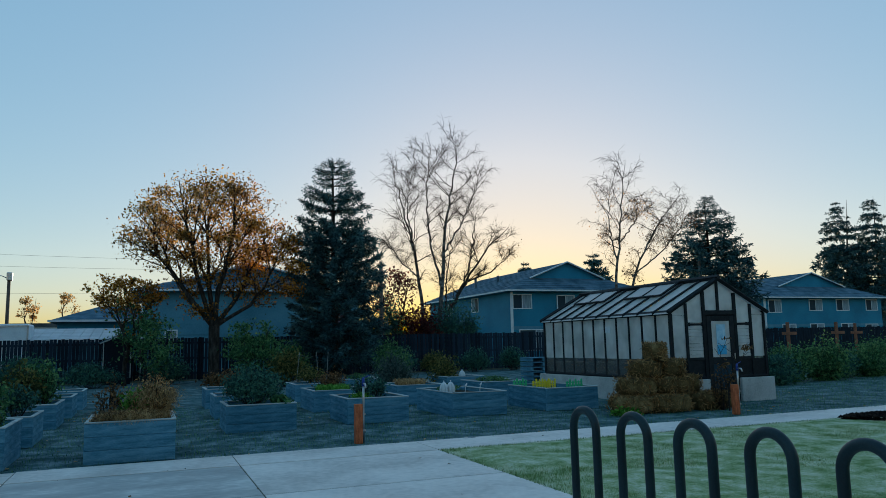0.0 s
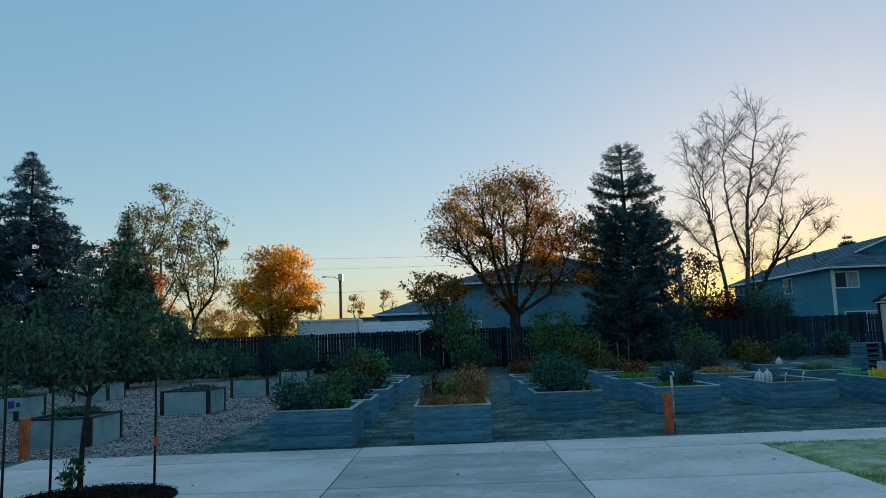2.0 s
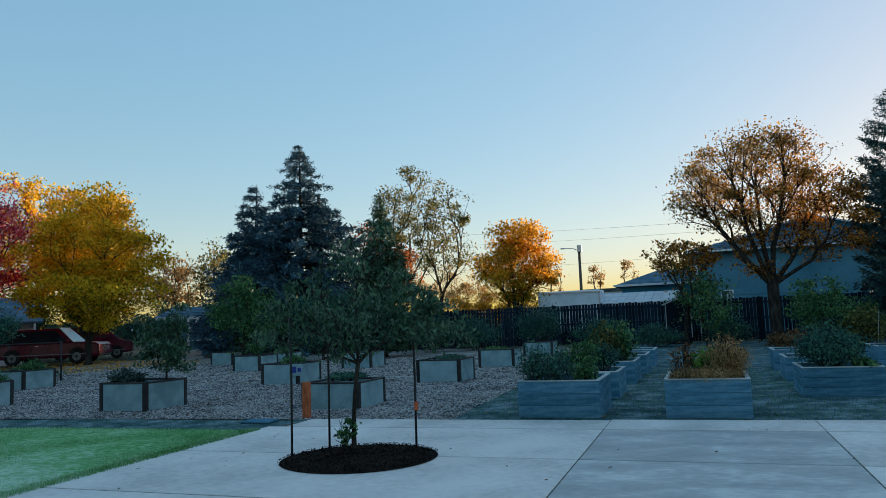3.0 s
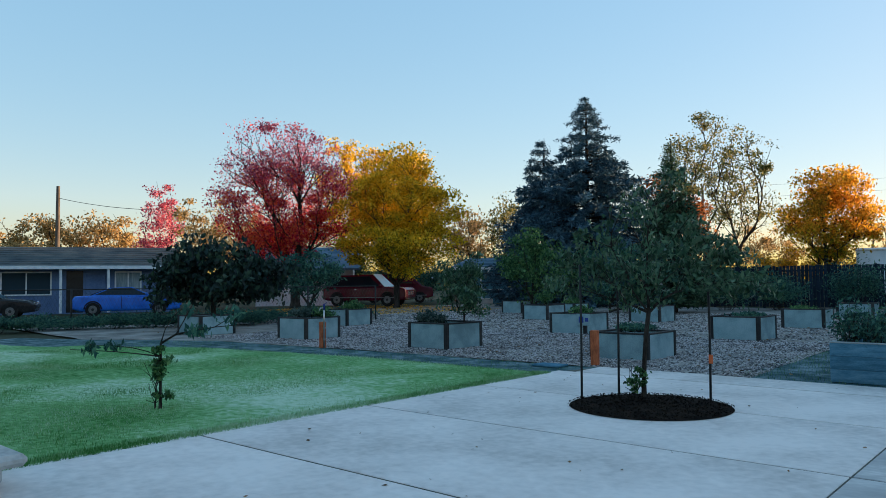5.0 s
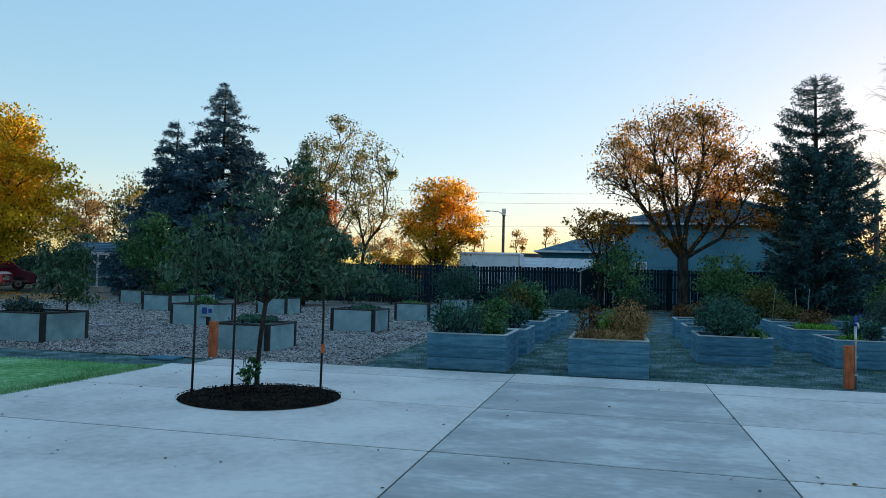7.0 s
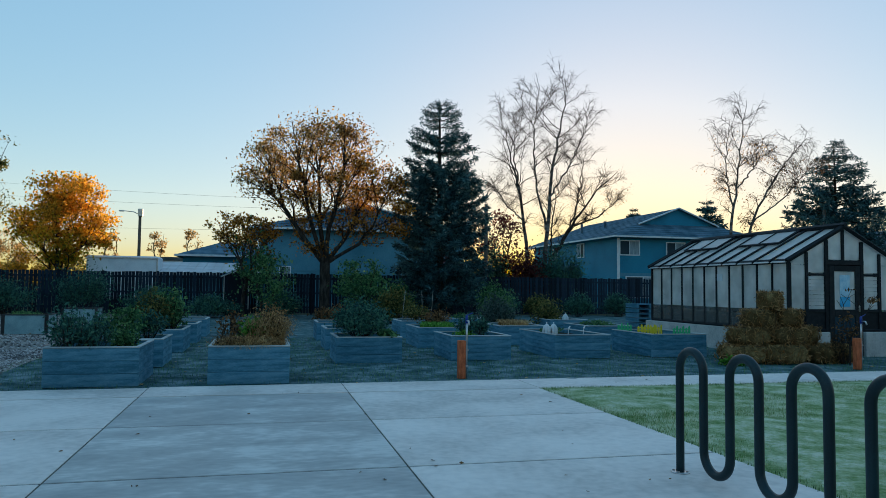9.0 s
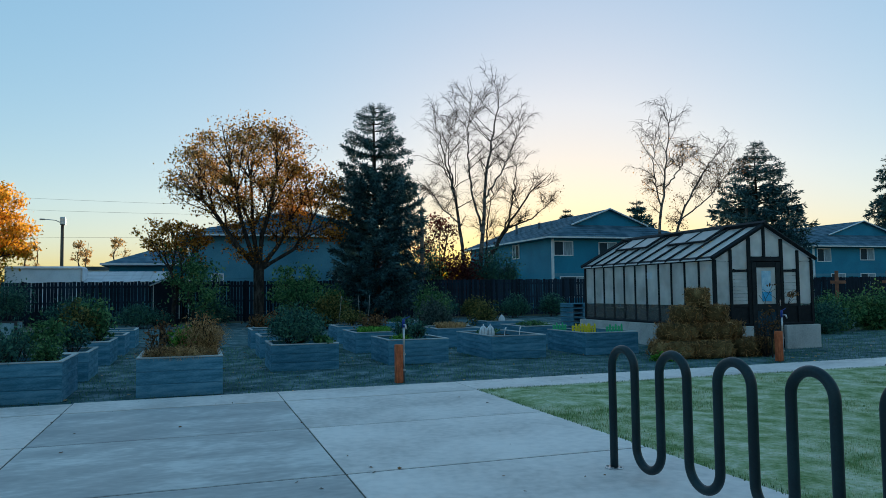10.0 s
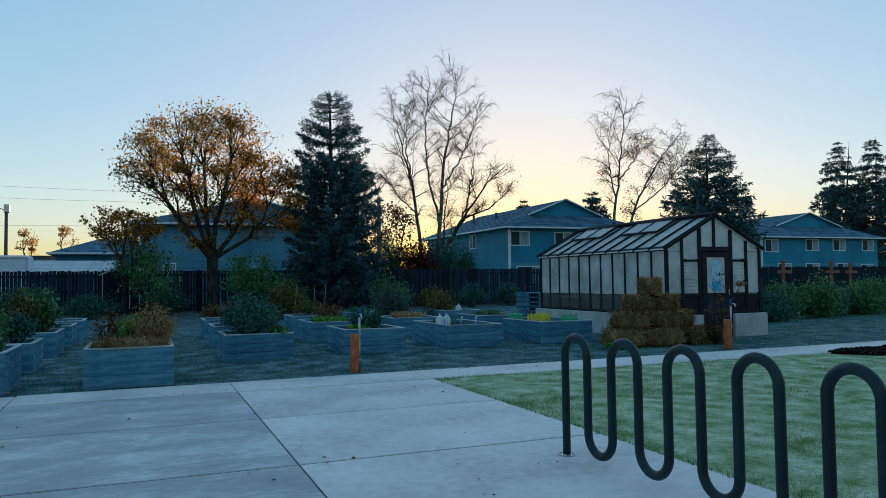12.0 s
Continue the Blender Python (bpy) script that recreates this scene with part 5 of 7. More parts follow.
def dutch_gable_roof(house, x0, x1, y0, y1, ze, zr, mat, setback=2.2, over=0.55, trim=True):
    xa, xb, ya, yb = x0 - over, x1 + over, y0 - over, y1 + over
    xm = (x0 + x1) / 2
    k = 0.46
    zc, xc, xd = ze + (zr - ze) * k, xa + (xm - xa) * k, xb - (xb - xm) * k
    yc = ya + setback
    # courses of shingles on each slope
    def slope(name, a, b, c, d, n):
        a, b, c, d = Vector(a), Vector(b), Vector(c), Vector(d)
        nrm = (b - a).cross(d - a).normalized()
        if nrm.z < 0:
            nrm = -nrm
        v = []
        for i in range(n):
            s, t = i / n, (i + 1) / n
            v += [a.lerp(d, s) + nrm * 0.05, b.lerp(c, s) + nrm * 0.05, b.lerp(c, t) + nrm * 0.02, a.lerp(d, t) + nrm * 0.02]
        v += [a - nrm * 0.03, b - nrm * 0.03, c - nrm * 0.03, d - nrm * 0.03]
        f = [(4 * i, 4 * i + 1, 4 * i + 2, 4 * i + 3) for i in range(n)] + [(4 * i + 3, 4 * i + 2, 4 * i + 5, 4 * i + 4) for i in range(n - 1)]
        k = 4 * n
        f += [(k + 3, k + 2, k + 1, k), (k, k + 1, 1, 0), (k - 1, k - 2, k + 2, k + 3)]
        f += [(k, 0, *[q for i in range(n) for q in (4 * i + 3, 4 * i + 4)][:-1], k + 3), (k + 1, k + 2, *[q for i in range(n - 1, -1, -1) for q in (4 * i + 2, 4 * i + 1)])]
        g = Geo().add(v, f)
        return part(name, g.mesh(name, mat), house)
    slope("skirt_roof", (xa, ya, ze), (xb, ya, ze), (xd, yc, zc), (xc, yc, zc), 6)
    slope("roof_slope", (xa, yb, ze), (xa, ya, ze), (xc, yc, zc), (xc, yb, zc), 6)
    slope("roof_slope", (xc, yb, zc), (xc, yc - 0.35, zc), (xm, yc - 0.35, zr), (xm, yb, zr), 7)
    slope("roof_slope", (xb, ya, ze), (xb, yb, ze), (xd, yb, zc), (xd, yc, zc), 6)
    slope("roof_slope", (xd, yc - 0.35, zc), (xd, yb, zc), (xm, yb, zr), (xm, yc - 0.35, zr), 7)
    part("gable", Geo().prism([(xc, zc), (xd, zc), (xm, zr - 0.05)], yc - 0.05, yb - 0.1, "y").mesh("gable", SIDING), house)
    part("gutter", Geo().box(xa - 0.06, xb + 0.06, ya - 0.1, ya - 0.005, ze - 0.1, ze + 0.01).mesh("gutter", WHITE), house, "pale gutter along the eave")
    part("gutter", Geo().box(xa - 0.1, xa - 0.005, ya, yb, ze - 0.1, ze + 0.01).mesh("gutter", WHITE), house, "pale gutter along the eave")
    part("soffit", Geo().box(xa, xb, ya, yb, ze - 0.12, ze - 0.06).mesh("soffit", SIDING), house)
    if trim:
        for xs in (xc, xd):
            part("barge_board", Geo().tube([(xs, yc - 0.38, zc - 0.02), (xm, yc - 0.38, zr + 0.02)], 0.06, 4).mesh("barge_board", WHITE), house, "white barge board")


def blue_house(x0, x1, y0, y1, ze, zr, label, wins, side_wins=(), mat=None, roof=None):
    h = thing("house", label, "house", 0, 0, 0)
    part("wall", lap_wall(x0, x1, y0, y1, -0.1, ze - 0.12, mat or SIDING).mesh("wall", mat or SIDING), h)
    dutch_gable_roof(h, x0, x1, y0, y1, ze, zr, roof or SHINGLE)
    part("corner_board", Geo().box(x0 - 0.035, x0 + 0.1, y0 - 0.035, y0 + 0.1, -0.1, ze - 0.12).mesh("corner_board", WHITE), h, "white corner board")
    part("band_board", Geo().box(x0 - 0.03, x1 + 0.03, y0 - 0.03, y0 - 0.002, 2.35, 2.6).mesh("band_board", SIDING_PALE), h)
    for x, z, w, hh in wins:
        window(h, x, y0 - 0.02, z, w, hh)
    for y, z, w, hh in side_wins:
        window(h, x0 - 0.02, y, z, w, hh, "x")
    return h


h1 = blue_house(24.4, 35.6, 47.5, 64.0, 5.2, 7.5, "two-storey blue house with white-trimmed windows and grey shingle roof",
                [(25.25, 4.38, 1.45, 0.95), (28.9, 4.35, 1.4, 0.9), (33.2, 4.35, 1.4, 0.9), (26.3, 1.6, 2.6, 1.4), (30.5, 1.6, 2.2, 1.4)],
                [(59.0, 4.3, 0.85, 0.95), (53.8, 4.45, 1.2, 1.0)])
part("porch_roof", Geo().prism([(22.8, 2.75), (24.42, 3.35), (24.42, 3.2), (22.8, 2.6)], 54.2, 60.8, "y").mesh("porch_roof", SHINGLE), h1)
part("porch_post", Geo().box(22.9, 23.02, 54.4, 54.52, -0.05, 2.7).mesh("porch_post", WHITE), h1, "white porch post")
for x, y in ((27.3, 55.5), (26.6, 58.5)):
    part("roof_vent", Geo().tube([(x, y, 6.1), (x, y, 7.0), (x, y, 7.02)], [0.11, 0.11, 0.15], 10).mesh("roof_vent", STEEL, True), h1, "galvanised roof vent")
part("downpipe", Geo().tube([(24.3, 47.42, 5.0), (24.3, 47.42, 2.6), (24.3, 47.4, 0.0)], 0.045, 8).mesh("downpipe", WHITE), h1)
blue_house(53.8, 69.2, 53.0, 66.0, 5.15, 7.7, "two-storey blue house with a row of white windows",
                [(55.0, 4.3, 1.5, 1.1), (60.2, 4.4, 1.6, 1.0), (63.8, 4.4, 1.6, 1.0), (67.8, 4.4, 1.5, 1.0), (56.6, 2.1, 1.6, 0.9), (60.2, 2.1, 1.7, 0.9), (64.3, 2.1, 1.7, 0.9), (67.6, 2.0, 1.6, 0.9)])
h0 = blue_house(-0.3, 13.2, 48.0, 60.0, 5.1, 7.0, "blue house partly hidden behind the maple", [(1.4, 2.35, 0.6, 0.5)], mat=SIDING_PALE)
part("roof_vent", Geo().box(4.3, 5.3, 50.6, 51.3, 6.0, 6.55).mesh("roof_vent", STEEL), h0)

# low buildings behind the fence
shed = thing("shed", "low grey-blue outbuilding with a metal roof", "shed", -6.4, 45.2, 0)
part("wall", lap_wall(0, 4.7, 0.5, 5, -0.1, 2.1, SIDING_PALE).mesh("wall", SIDING_PALE), shed)
for i in range(12):
    part("roof_panel", Geo().prism([(-0.2, 2.08), (5.2, 2.82), (5.2, 2.88), (-0.2, 2.14)], -1.2 + i * 0.52, -1.2 + i * 0.52 + 0.5, "x").mesh("roof_panel", CORRUGATED), shed)
part("fascia", Geo().box(-1.25, 5.05, -0.24, -0.2, 1.98, 2.16).mesh("fascia", WHITE), shed, "white fascia board")
low = thing("house", "low blue house with a shallow hipped roof", "house", -6.0, 60, 0)
part("wall", lap_wall(0, 7.5, 0, 8, -0.1, 3.75, SIDING).mesh("wall", SIDING), low)
g = Geo().add([(-0.5, -0.5, 3.75), (8, -0.5, 3.75), (8, 8.5, 3.75), (-0.5, 8.5, 3.75), (2.6, 4, 5.0), (5, 4, 5.0), (-0.5, -0.5, 3.6), (8, -0.5, 3.6), (8, 8.5, 3.6), (-0.5, 8.5, 3.6)],
              [(0, 1, 5, 4), (1, 2, 5), (2, 3, 4, 5), (3, 0, 4), (0, 6, 7, 1), (1, 7, 8, 2), (2, 8, 9, 3), (3, 9, 6, 0), (9, 8, 7, 6)])
part("roof", g.mesh("roof", SHINGLE), low)
part("gutter", Geo().box(-0.6, 8.1, -0.6, -0.51, 3.62, 3.78).mesh("gutter", WHITE), low, "white gutter")
flat = thing("warehouse", "long low pale building in the distance", "building", -14, 92, 0)
part("wall", Geo().box(0, 14, 0, 12, -0.1, 4.3).mesh("wall", SIDING_WHITE), flat)
part("parapet", Geo().box(-0.2, 14.2, -0.2, 12.2, 4.3, 4.7).mesh("parapet", SHINGLE_BROWN), flat)

trailer = thing("box_trailer", "white box trailer parked behind the fence", "trailer", -9.6, 44.6, 0)
part("body", slab_mesh(3.75, 2.3, 2.45, 0.07, TRUCK_WHITE, "body"), trailer, "", (1.9, 1.2, 0.55))
part("roof_rail", Geo().box(0.0, 3.8, 0.0, 0.06, 2.84, 2.92).mesh("roof_rail", STEEL), trailer)
part("corner_rail", Geo().box(3.72, 3.8, 0.0, 0.08, 0.6, 2.86).mesh("corner_rail", STEEL), trailer)
part("base_rail", Geo().box(0.0, 3.8, 0.0, 0.05, 0.55, 0.7).mesh("base_rail", STEEL), trailer)
for x in (1.4, 2.2):
    part("wheel", Geo().tube([(x, 0.1, 0.36), (x, 0.34, 0.36)], 0.37, 20).mesh("wheel", TYRE), trailer, "black tyre")

# west side: single-storey houses along the street
def ranch():
    h = thing("ranch_house", "low single-storey house with lavender-blue walls and dark shingle roof", "house", -38.4, 20.6, 0, rz=244)
    W, Dp = 9.6, 8.5
    part("wall", lap_wall(0, W, -Dp, 0, -0.1, 2.35, SIDING_PURPLE, 0.2).mesh("wall", SIDING_PURPLE), h)
    n = 9
    prof = []
    for i in range(n):
        s, t = i / n, (i + 1) / n
        prof += [(0.9 - s * 5.2, 2.45 + s * 1.25), (0.9 - t * 5.2 + 0.001, 2.42 + t * 1.25)]
    g = Geo().prism(prof + [(-4.3, 3.58), (0.9, 2.36)], -0.6, W + 0.6, "x")
    part("roof", g.mesh("roof", SHINGLE_BROWN), h)
    part("back_roof", Geo().prism([(-4.3, 3.67), (-9.3, 2.4), (-9.3, 2.3), (-4.3, 3.55)], -0.6, W + 0.6, "x").mesh("back_roof", SHINGLE_BROWN), h)
    part("fascia", Geo().box(-0.6, W + 0.6, 0.9, 0.94, 2.28, 2.46).mesh("fascia", WHITE), h, "white fascia board")
    for x, w in ((7.0, 2.2), (2.15, 1.2), (9.0, 0.9)):
        f = Geo()
        for a0, a1, z0, z1 in ((-w / 2 - 0.07, w / 2 + 0.07, 0.93, 1.0), (-w / 2 - 0.07, w / 2 + 0.07, 2.1, 2.17), (-w / 2 - 0.07, -w / 2, 1.0, 2.1), (w / 2, w / 2 + 0.07, 1.0, 2.1), (-0.03, 0.03, 1.0, 2.1)):
            f.box(a0, a1, 0.0, 0.06, z0, z1)
        win = part("window", f.mesh("window_frame", WHITE), h, "white-framed window", (x, 0.02, 0))
        for a0, a1 in ((-w / 2, -0.03), (0.03, w / 2)):
            part("pane", Geo().box(a0, a1, 0.012, 0.03, 1.0, 2.1).mesh("pane", PANE if x > 5 else CURTAIN), win)
    part("door", slab_mesh(0.95, 0.06, 2.02, 0.01, SIDING_PURPLE, "door"), h, "lavender-blue front door", (3.75, 0.04, 0))
    # flat slab on the wall; the porch's shade is put into its black colour
    part("recess", Geo().box(4.35, 5.15, 0.004, 0.02, 0, 2.2).mesh("recess", CAR_DARK), h, "flat near-black panel for the shaded porch doorway")
    for x in (3.1, 5.35):
        part("porch_post", Geo().box(x - 0.06, x + 0.06, 0.75, 0.87, 0, 2.3).mesh("porch_post", WHITE), h, "white porch post")
    return h


ranch()
mid = thing("bungalow", "pale grey bungalow with a shingle roof behind the maples", "house", -37.2, 33.0, 0, rz=227)
part("wall", lap_wall(0, 6.4, -7, 0, -0.1, 2.5, SIDING_WHITE, 0.2).mesh("wall", SIDING_WHITE), mid)
part("roof", Geo().prism([(0.6, 2.42), (-3.5, 4.0), (-7.6, 2.42), (-7.6, 2.3), (-3.5, 3.88), (0.6, 2.3)], -0.5, 6.9, "x").mesh("roof", SHINGLE), mid)
f = Geo()
for a0, a1, z0, z1 in ((-0.75, 0.75, 0.9, 0.98), (-0.75, 0.75, 2.0, 2.08), (-0.75, -0.67, 0.98, 2.0), (0.67, 0.75, 0.98, 2.0)):
    f.box(a0, a1, 0, 0.06, z0, z1)
mw = part("window", f.mesh("window_frame", WHITE), mid, "white-framed window", (5.2, 0.02, 0))
part("pane", Geo().box(-0.67, 0.67, 0.012, 0.03, 0.98, 2.0).mesh("pane", PANE), mw)

# porch-fronted cottage with a braced post
cot = thing("cottage", "small dark cottage with a white-braced porch roof", "house", -29.6, 40.4, 0, rz=217)
part("wall", lap_wall(0.2, 3.4, -4.5, -1.6, -0.1, 2.3, SIDING_PALE, 0.2).mesh("wall", SIDING_PALE), cot)
g = Geo()
for i in range(6):
    s, t = i / 6, (i + 1) / 6
    g.add([(-0.3 + 1.2 * s, 0.3 - 2.4 * s, 2.45 + 0.65 * s + 0.03), (4.0 - 1.2 * s, 0.3 - 2.4 * s, 2.45 + 0.65 * s + 0.03), (4.0 - 1.2 * t, 0.3 - 2.4 * t, 2.45 + 0.65 * t), (-0.3 + 1.2 * t, 0.3 - 2.4 * t, 2.45 + 0.65 * t),
           (-0.3 + 1.2 * s, 0.3 - 2.4 * s, 2.38 + 0.65 * s), (4.0 - 1.2 * s, 0.3 - 2.4 * s, 2.38 + 0.65 * s)], [(0, 1, 2, 3), (0, 4, 5, 1)])
g.add([(-0.3, 0.3, 2.45), (0.9, -2.1, 3.1), (2.8, -2.1, 3.1), (4.0, 0.3, 2.45), (-0.3, -4.8, 2.45), (4.0, -4.8, 2.45)], [(0, 1, 4), (3, 5, 2), (1, 2, 5, 4)])
part("roof", g.mesh("roof", SHINGLE), cot)
part("beam", Geo().box(-0.2, 3.9, 0.26, 0.36, 2.24, 2.42).mesh("beam", WHITE), cot, "white porch beam")
part("post", Geo().box(1.9, 2.02, 0.26, 0.38, 0, 2.24).mesh("post", WHITE), cot, "white porch post")
for sg in (-1, 1):
    part("brace", Geo().tube([(1.96, 0.34, 1.6), (1.96 + sg * 0.6, 0.34, 2.24)], 0.05, 4).mesh("brace", WHITE), cot, "white diagonal brace")
part("steps", Geo().box(1.2, 3.0, -1.5, 0.6, -0.05, 0.28).mesh("steps", FOOTING), cot)
part("window", Geo().box(2.6, 3.3, -1.6, -1.57, 1.0, 1.9).mesh("window", PANE), cot)
part("railing", Geo().box(-0.1, 1.9, 0.12, 0.18, 0.85, 0.92).mesh("railing", WHITE), cot, "white porch rail")


# ---- vehicles ----
def car(name, label, x, y, rz, paint, outline, cabin, length, width, wheels, r, taillight=True, pickup=False):
    """outline and cabin: side profiles from the rear bumper (0) to the nose; the car faces +x."""
    c = thing(name, label, "car" if name == "sedan" else "pickup truck", x, y, 0.0, rz=rz)
    bm = bmesh.new()
    me = Geo().prism(outline, -width / 2, width / 2, "y").mesh("body", paint)
    bm.from_mesh(me)
    bmesh.ops.bevel(bm, geom=[e for e in bm.edges if abs(e.verts[0].co.y - e.verts[1].co.y) < 1e-4], offset=0.09, segments=3, affect="EDGES", profile=0.55)
    for vert in bm.verts:    # sides lean in above the belt and below the sills
        vert.co.y *= 1 - 0.1 * max(0.0, vert.co.z - 0.62) - 0.12 * max(0.0, 0.45 - vert.co.z)
    bm.to_mesh(me)
    bm.free()
    part("body", me, c)
    # cabin narrows towards the roof
    top, low = max(p[1] for p in cabin), min(p[1] for p in cabin)
    v = []
    for s in (-1, 1):
        for px, pz in cabin:
            v.append((px, s * (width / 2 - 0.04 - 0.2 * (pz - low) / (top - low)), pz))
    n = len(cabin)
    g = Geo().add(v, [tuple(range(n))[::-1], tuple(range(n, 2 * n))] + [(i, (i + 1) % n, n + (i + 1) % n, n + i) for i in range(n)])
    part("cabin", g.mesh("cabin", paint, False), c)
    cx = sum(p[0] for p in cabin) / n
    # side glass, inset from the pillars
    for s in (-1, 1):
        q = []
        for px, pz in cabin:
            pz2 = low + 0.06 + (pz - low) * 0.8
            px2 = cx + (px - cx) * 0.86
            q.append((px2, s * (width / 2 - 0.025 - 0.2 * (pz2 - low) / (top - low)), pz2))
        q2 = [(a, b - s * 0.03, d) for a, b, d in q]
        part("side_glass", Geo().add(q + q2, [tuple(range(n)), tuple(range(n, 2 * n))[::-1]] + [(i, (i + 1) % n, n + (i + 1) % n, n + i) for i in range(n)]).mesh("side_glass", CAR_GLASS), c)
    for i in (0, n - 2):
        (xa, za), (xb, zb) = cabin[i], cabin[i + 1]
        w0, w1 = width / 2 - 0.12 - 0.2 * (za - low) / (top - low), width / 2 - 0.12 - 0.2 * (zb - low) / (top - low)
        d = 0.012 if i else -0.012
        part("windscreen" if i else "rear_glass", Geo().add([(xa + d, -w0, za + 0.05), (xa + d, w0, za + 0.05), (xb + d, w1, zb), (xb + d, -w1, zb), (xa, -w0, za), (xa, w0, za), (xb, w1, zb - 0.04), (xb, -w1, zb - 0.04)],
             [(0, 1, 2, 3), (7, 6, 5, 4), (0, 4, 5, 1), (1, 5, 6, 2), (2, 6, 7, 3), (3, 7, 4, 0)]).mesh("glass", SCREEN if i else CAR_GLASS), c)
    for wx in wheels:
        for s in (-1, 1):
            w = part("wheel", Geo().tube([(0, s * -0.2, 0), (0, s * -0.17, 0), (0, s * 0.0, 0), (0, s * 0.02, 0)], [r * 0.93, r, r, r * 0.92], 24).mesh("tyre", TYRE, False), c, "black tyre", (wx, s * (width / 2), r))
            part("wheel_arch", Geo().tube([(r * 1.12 * math.cos(a), s * 0.0, r * 1.12 * math.sin(a)) for a in np.linspace(0.05, math.pi - 0.05, 12)], 0.035, 6).mesh("wheel_arch", TYRE, True), c, "black wheel arch", (wx, s * (width / 2 - 0.02), r))
            part("rim", Geo().tube([(0, s * 0.0, 0), (0, s * 0.03, 0)], [r * 0.62, r * 0.55], 16).mesh("rim", RIM), w, "silver wheel rim")
            part("hub", Geo().tube([(0, s * 0.03, 0), (0, s * 0.045, 0)], [r * 0.2, r * 0.15], 10).mesh("hub", DARK_METAL), w)
    zl = sorted(p[1] for p in outline)[-1]
    for s in (-1, 1):
        part("tail_lamp", slab_mesh(0.06, 0.34, 0.14, 0.02, TAIL, "tail_lamp"), c, "red tail lamp", (-0.005, s * (width / 2 - 0.24), zl - 0.3))
        part("headlamp", slab_mesh(0.08, 0.32, 0.14, 0.02, CHROME, "headlamp"), c, "clear headlamp", (length - 0.03, s * (width / 2 - 0.25), zl - 0.38))
        part("mirror", slab_mesh(0.1, 0.16, 0.12, 0.03, paint, "mirror"), c, "", (cabin[-1][0] - 0.25, s * (width / 2 + 0.08), low + 0.05))
    part("bumper", slab_mesh(0.14, width - 0.1, 0.2, 0.05, CHROME if pickup else paint, "bumper"), c, "", (length - 0.02, 0, 0.42))
    part("bumper", slab_mesh(0.14, width - 0.1, 0.2, 0.05, CHROME if pickup else paint, "bumper"), c, "", (0.02, 0, 0.42))
    if pickup:
        gr = part("grille", slab_mesh(0.05, width * 0.5, 0.24, 0.01, DARK_METAL, "grille"), c, "chrome-barred grille", (length + 0.01, 0, 0.66))
        for k in range(4):
            part("grille_bar", slab_mesh(0.03, width * 0.5, 0.022, 0.005, CHROME, "grille_bar"), gr, "", (0.035, 0, 0.02 + k * 0.06))
        for s in (-1, 1):
            part("pillar", Geo().box(cx - 0.05, cx + 0.05, s * (width / 2 - 0.05) - 0.02, s * (width / 2 - 0.05) + 0.02, low, low + 0.1).mesh("pillar", paint), c)
    if pickup:
        for s in (-1, 1):
            part("trim_strip", slab_mesh(length - 0.9, 0.03, 0.06, 0.01, RIM, "trim_strip"), c, "silver lower trim strip", (length / 2, s * (width / 2 + 0.008), 0.5))
            part("door_handle", slab_mesh(0.16, 0.03, 0.035, 0.008, CHROME, "door_handle"), c, "chrome door handle", (cx + 0.3, s * (width / 2 + 0.008), 0.98))
    part("door_seam", Geo().box(cx - 0.01, cx + 0.01, -width / 2 - 0.004, -width / 2 + 0.02, 0.35, low).mesh("door_seam", CAR_DARK), c)
    return c


SEDAN = [(0, 0.35), (0, 0.78), (0.1, 0.92), (1.0, 0.96), (3.2, 0.9), (4.3, 0.78), (4.6, 0.62), (4.6, 0.3), (4.2, 0.24), (0.3, 0.24)]
SEDAN_CAB = [(0.75, 0.94), (1.55, 1.3), (2.5, 1.33), (3.35, 0.9)]
car("sedan", "bright blue sedan parked beyond the wire fence", -35.25, 14.15, 64, CAR_BLUE, SEDAN, SEDAN_CAB, 4.6, 1.78, (0.85, 3.65), 0.32)
car("sedan", "black car with red tail lamps parked beyond the wire fence", -37.6, 8.6, 64, CAR_DARK, SEDAN, SEDAN_CAB, 4.6, 1.78, (0.85, 3.65), 0.32)
PICK = [(0, 0.45), (0, 1.12), (2.0, 1.16), (4.0, 1.18), (5.2, 1.1), (5.38, 0.98), (5.42, 0.5), (5.3, 0.38), (4.9, 0.34), (0.3, 0.34)]
PICK_CAB = [(0.08, 1.13), (0.22, 1.88), (3.2, 1.9), (4.05, 1.15)]
car("pickup_truck", "maroon sport utility truck with chrome wheels parked by the trees", -35.9, 29.9, 24, CAR_RED, PICK, PICK_CAB, 5.35, 1.95, (0.95, 4.25), 0.4, pickup=True)
car("pickup_truck", "red van parked behind the truck", -38.6, 35.0, 44, CAR_RED, [(0, 0.4), (0, 1.9), (0.1, 2.0), (3.4, 2.0), (4.3, 1.2), (5.0, 1.05), (5.05, 0.45), (4.7, 0.34), (0.3, 0.34)],
    [(0.4, 1.3), (0.45, 1.88), (3.2, 1.9), (3.9, 1.3)], 5.05, 1.95, (0.95, 4.1), 0.36, pickup=True)


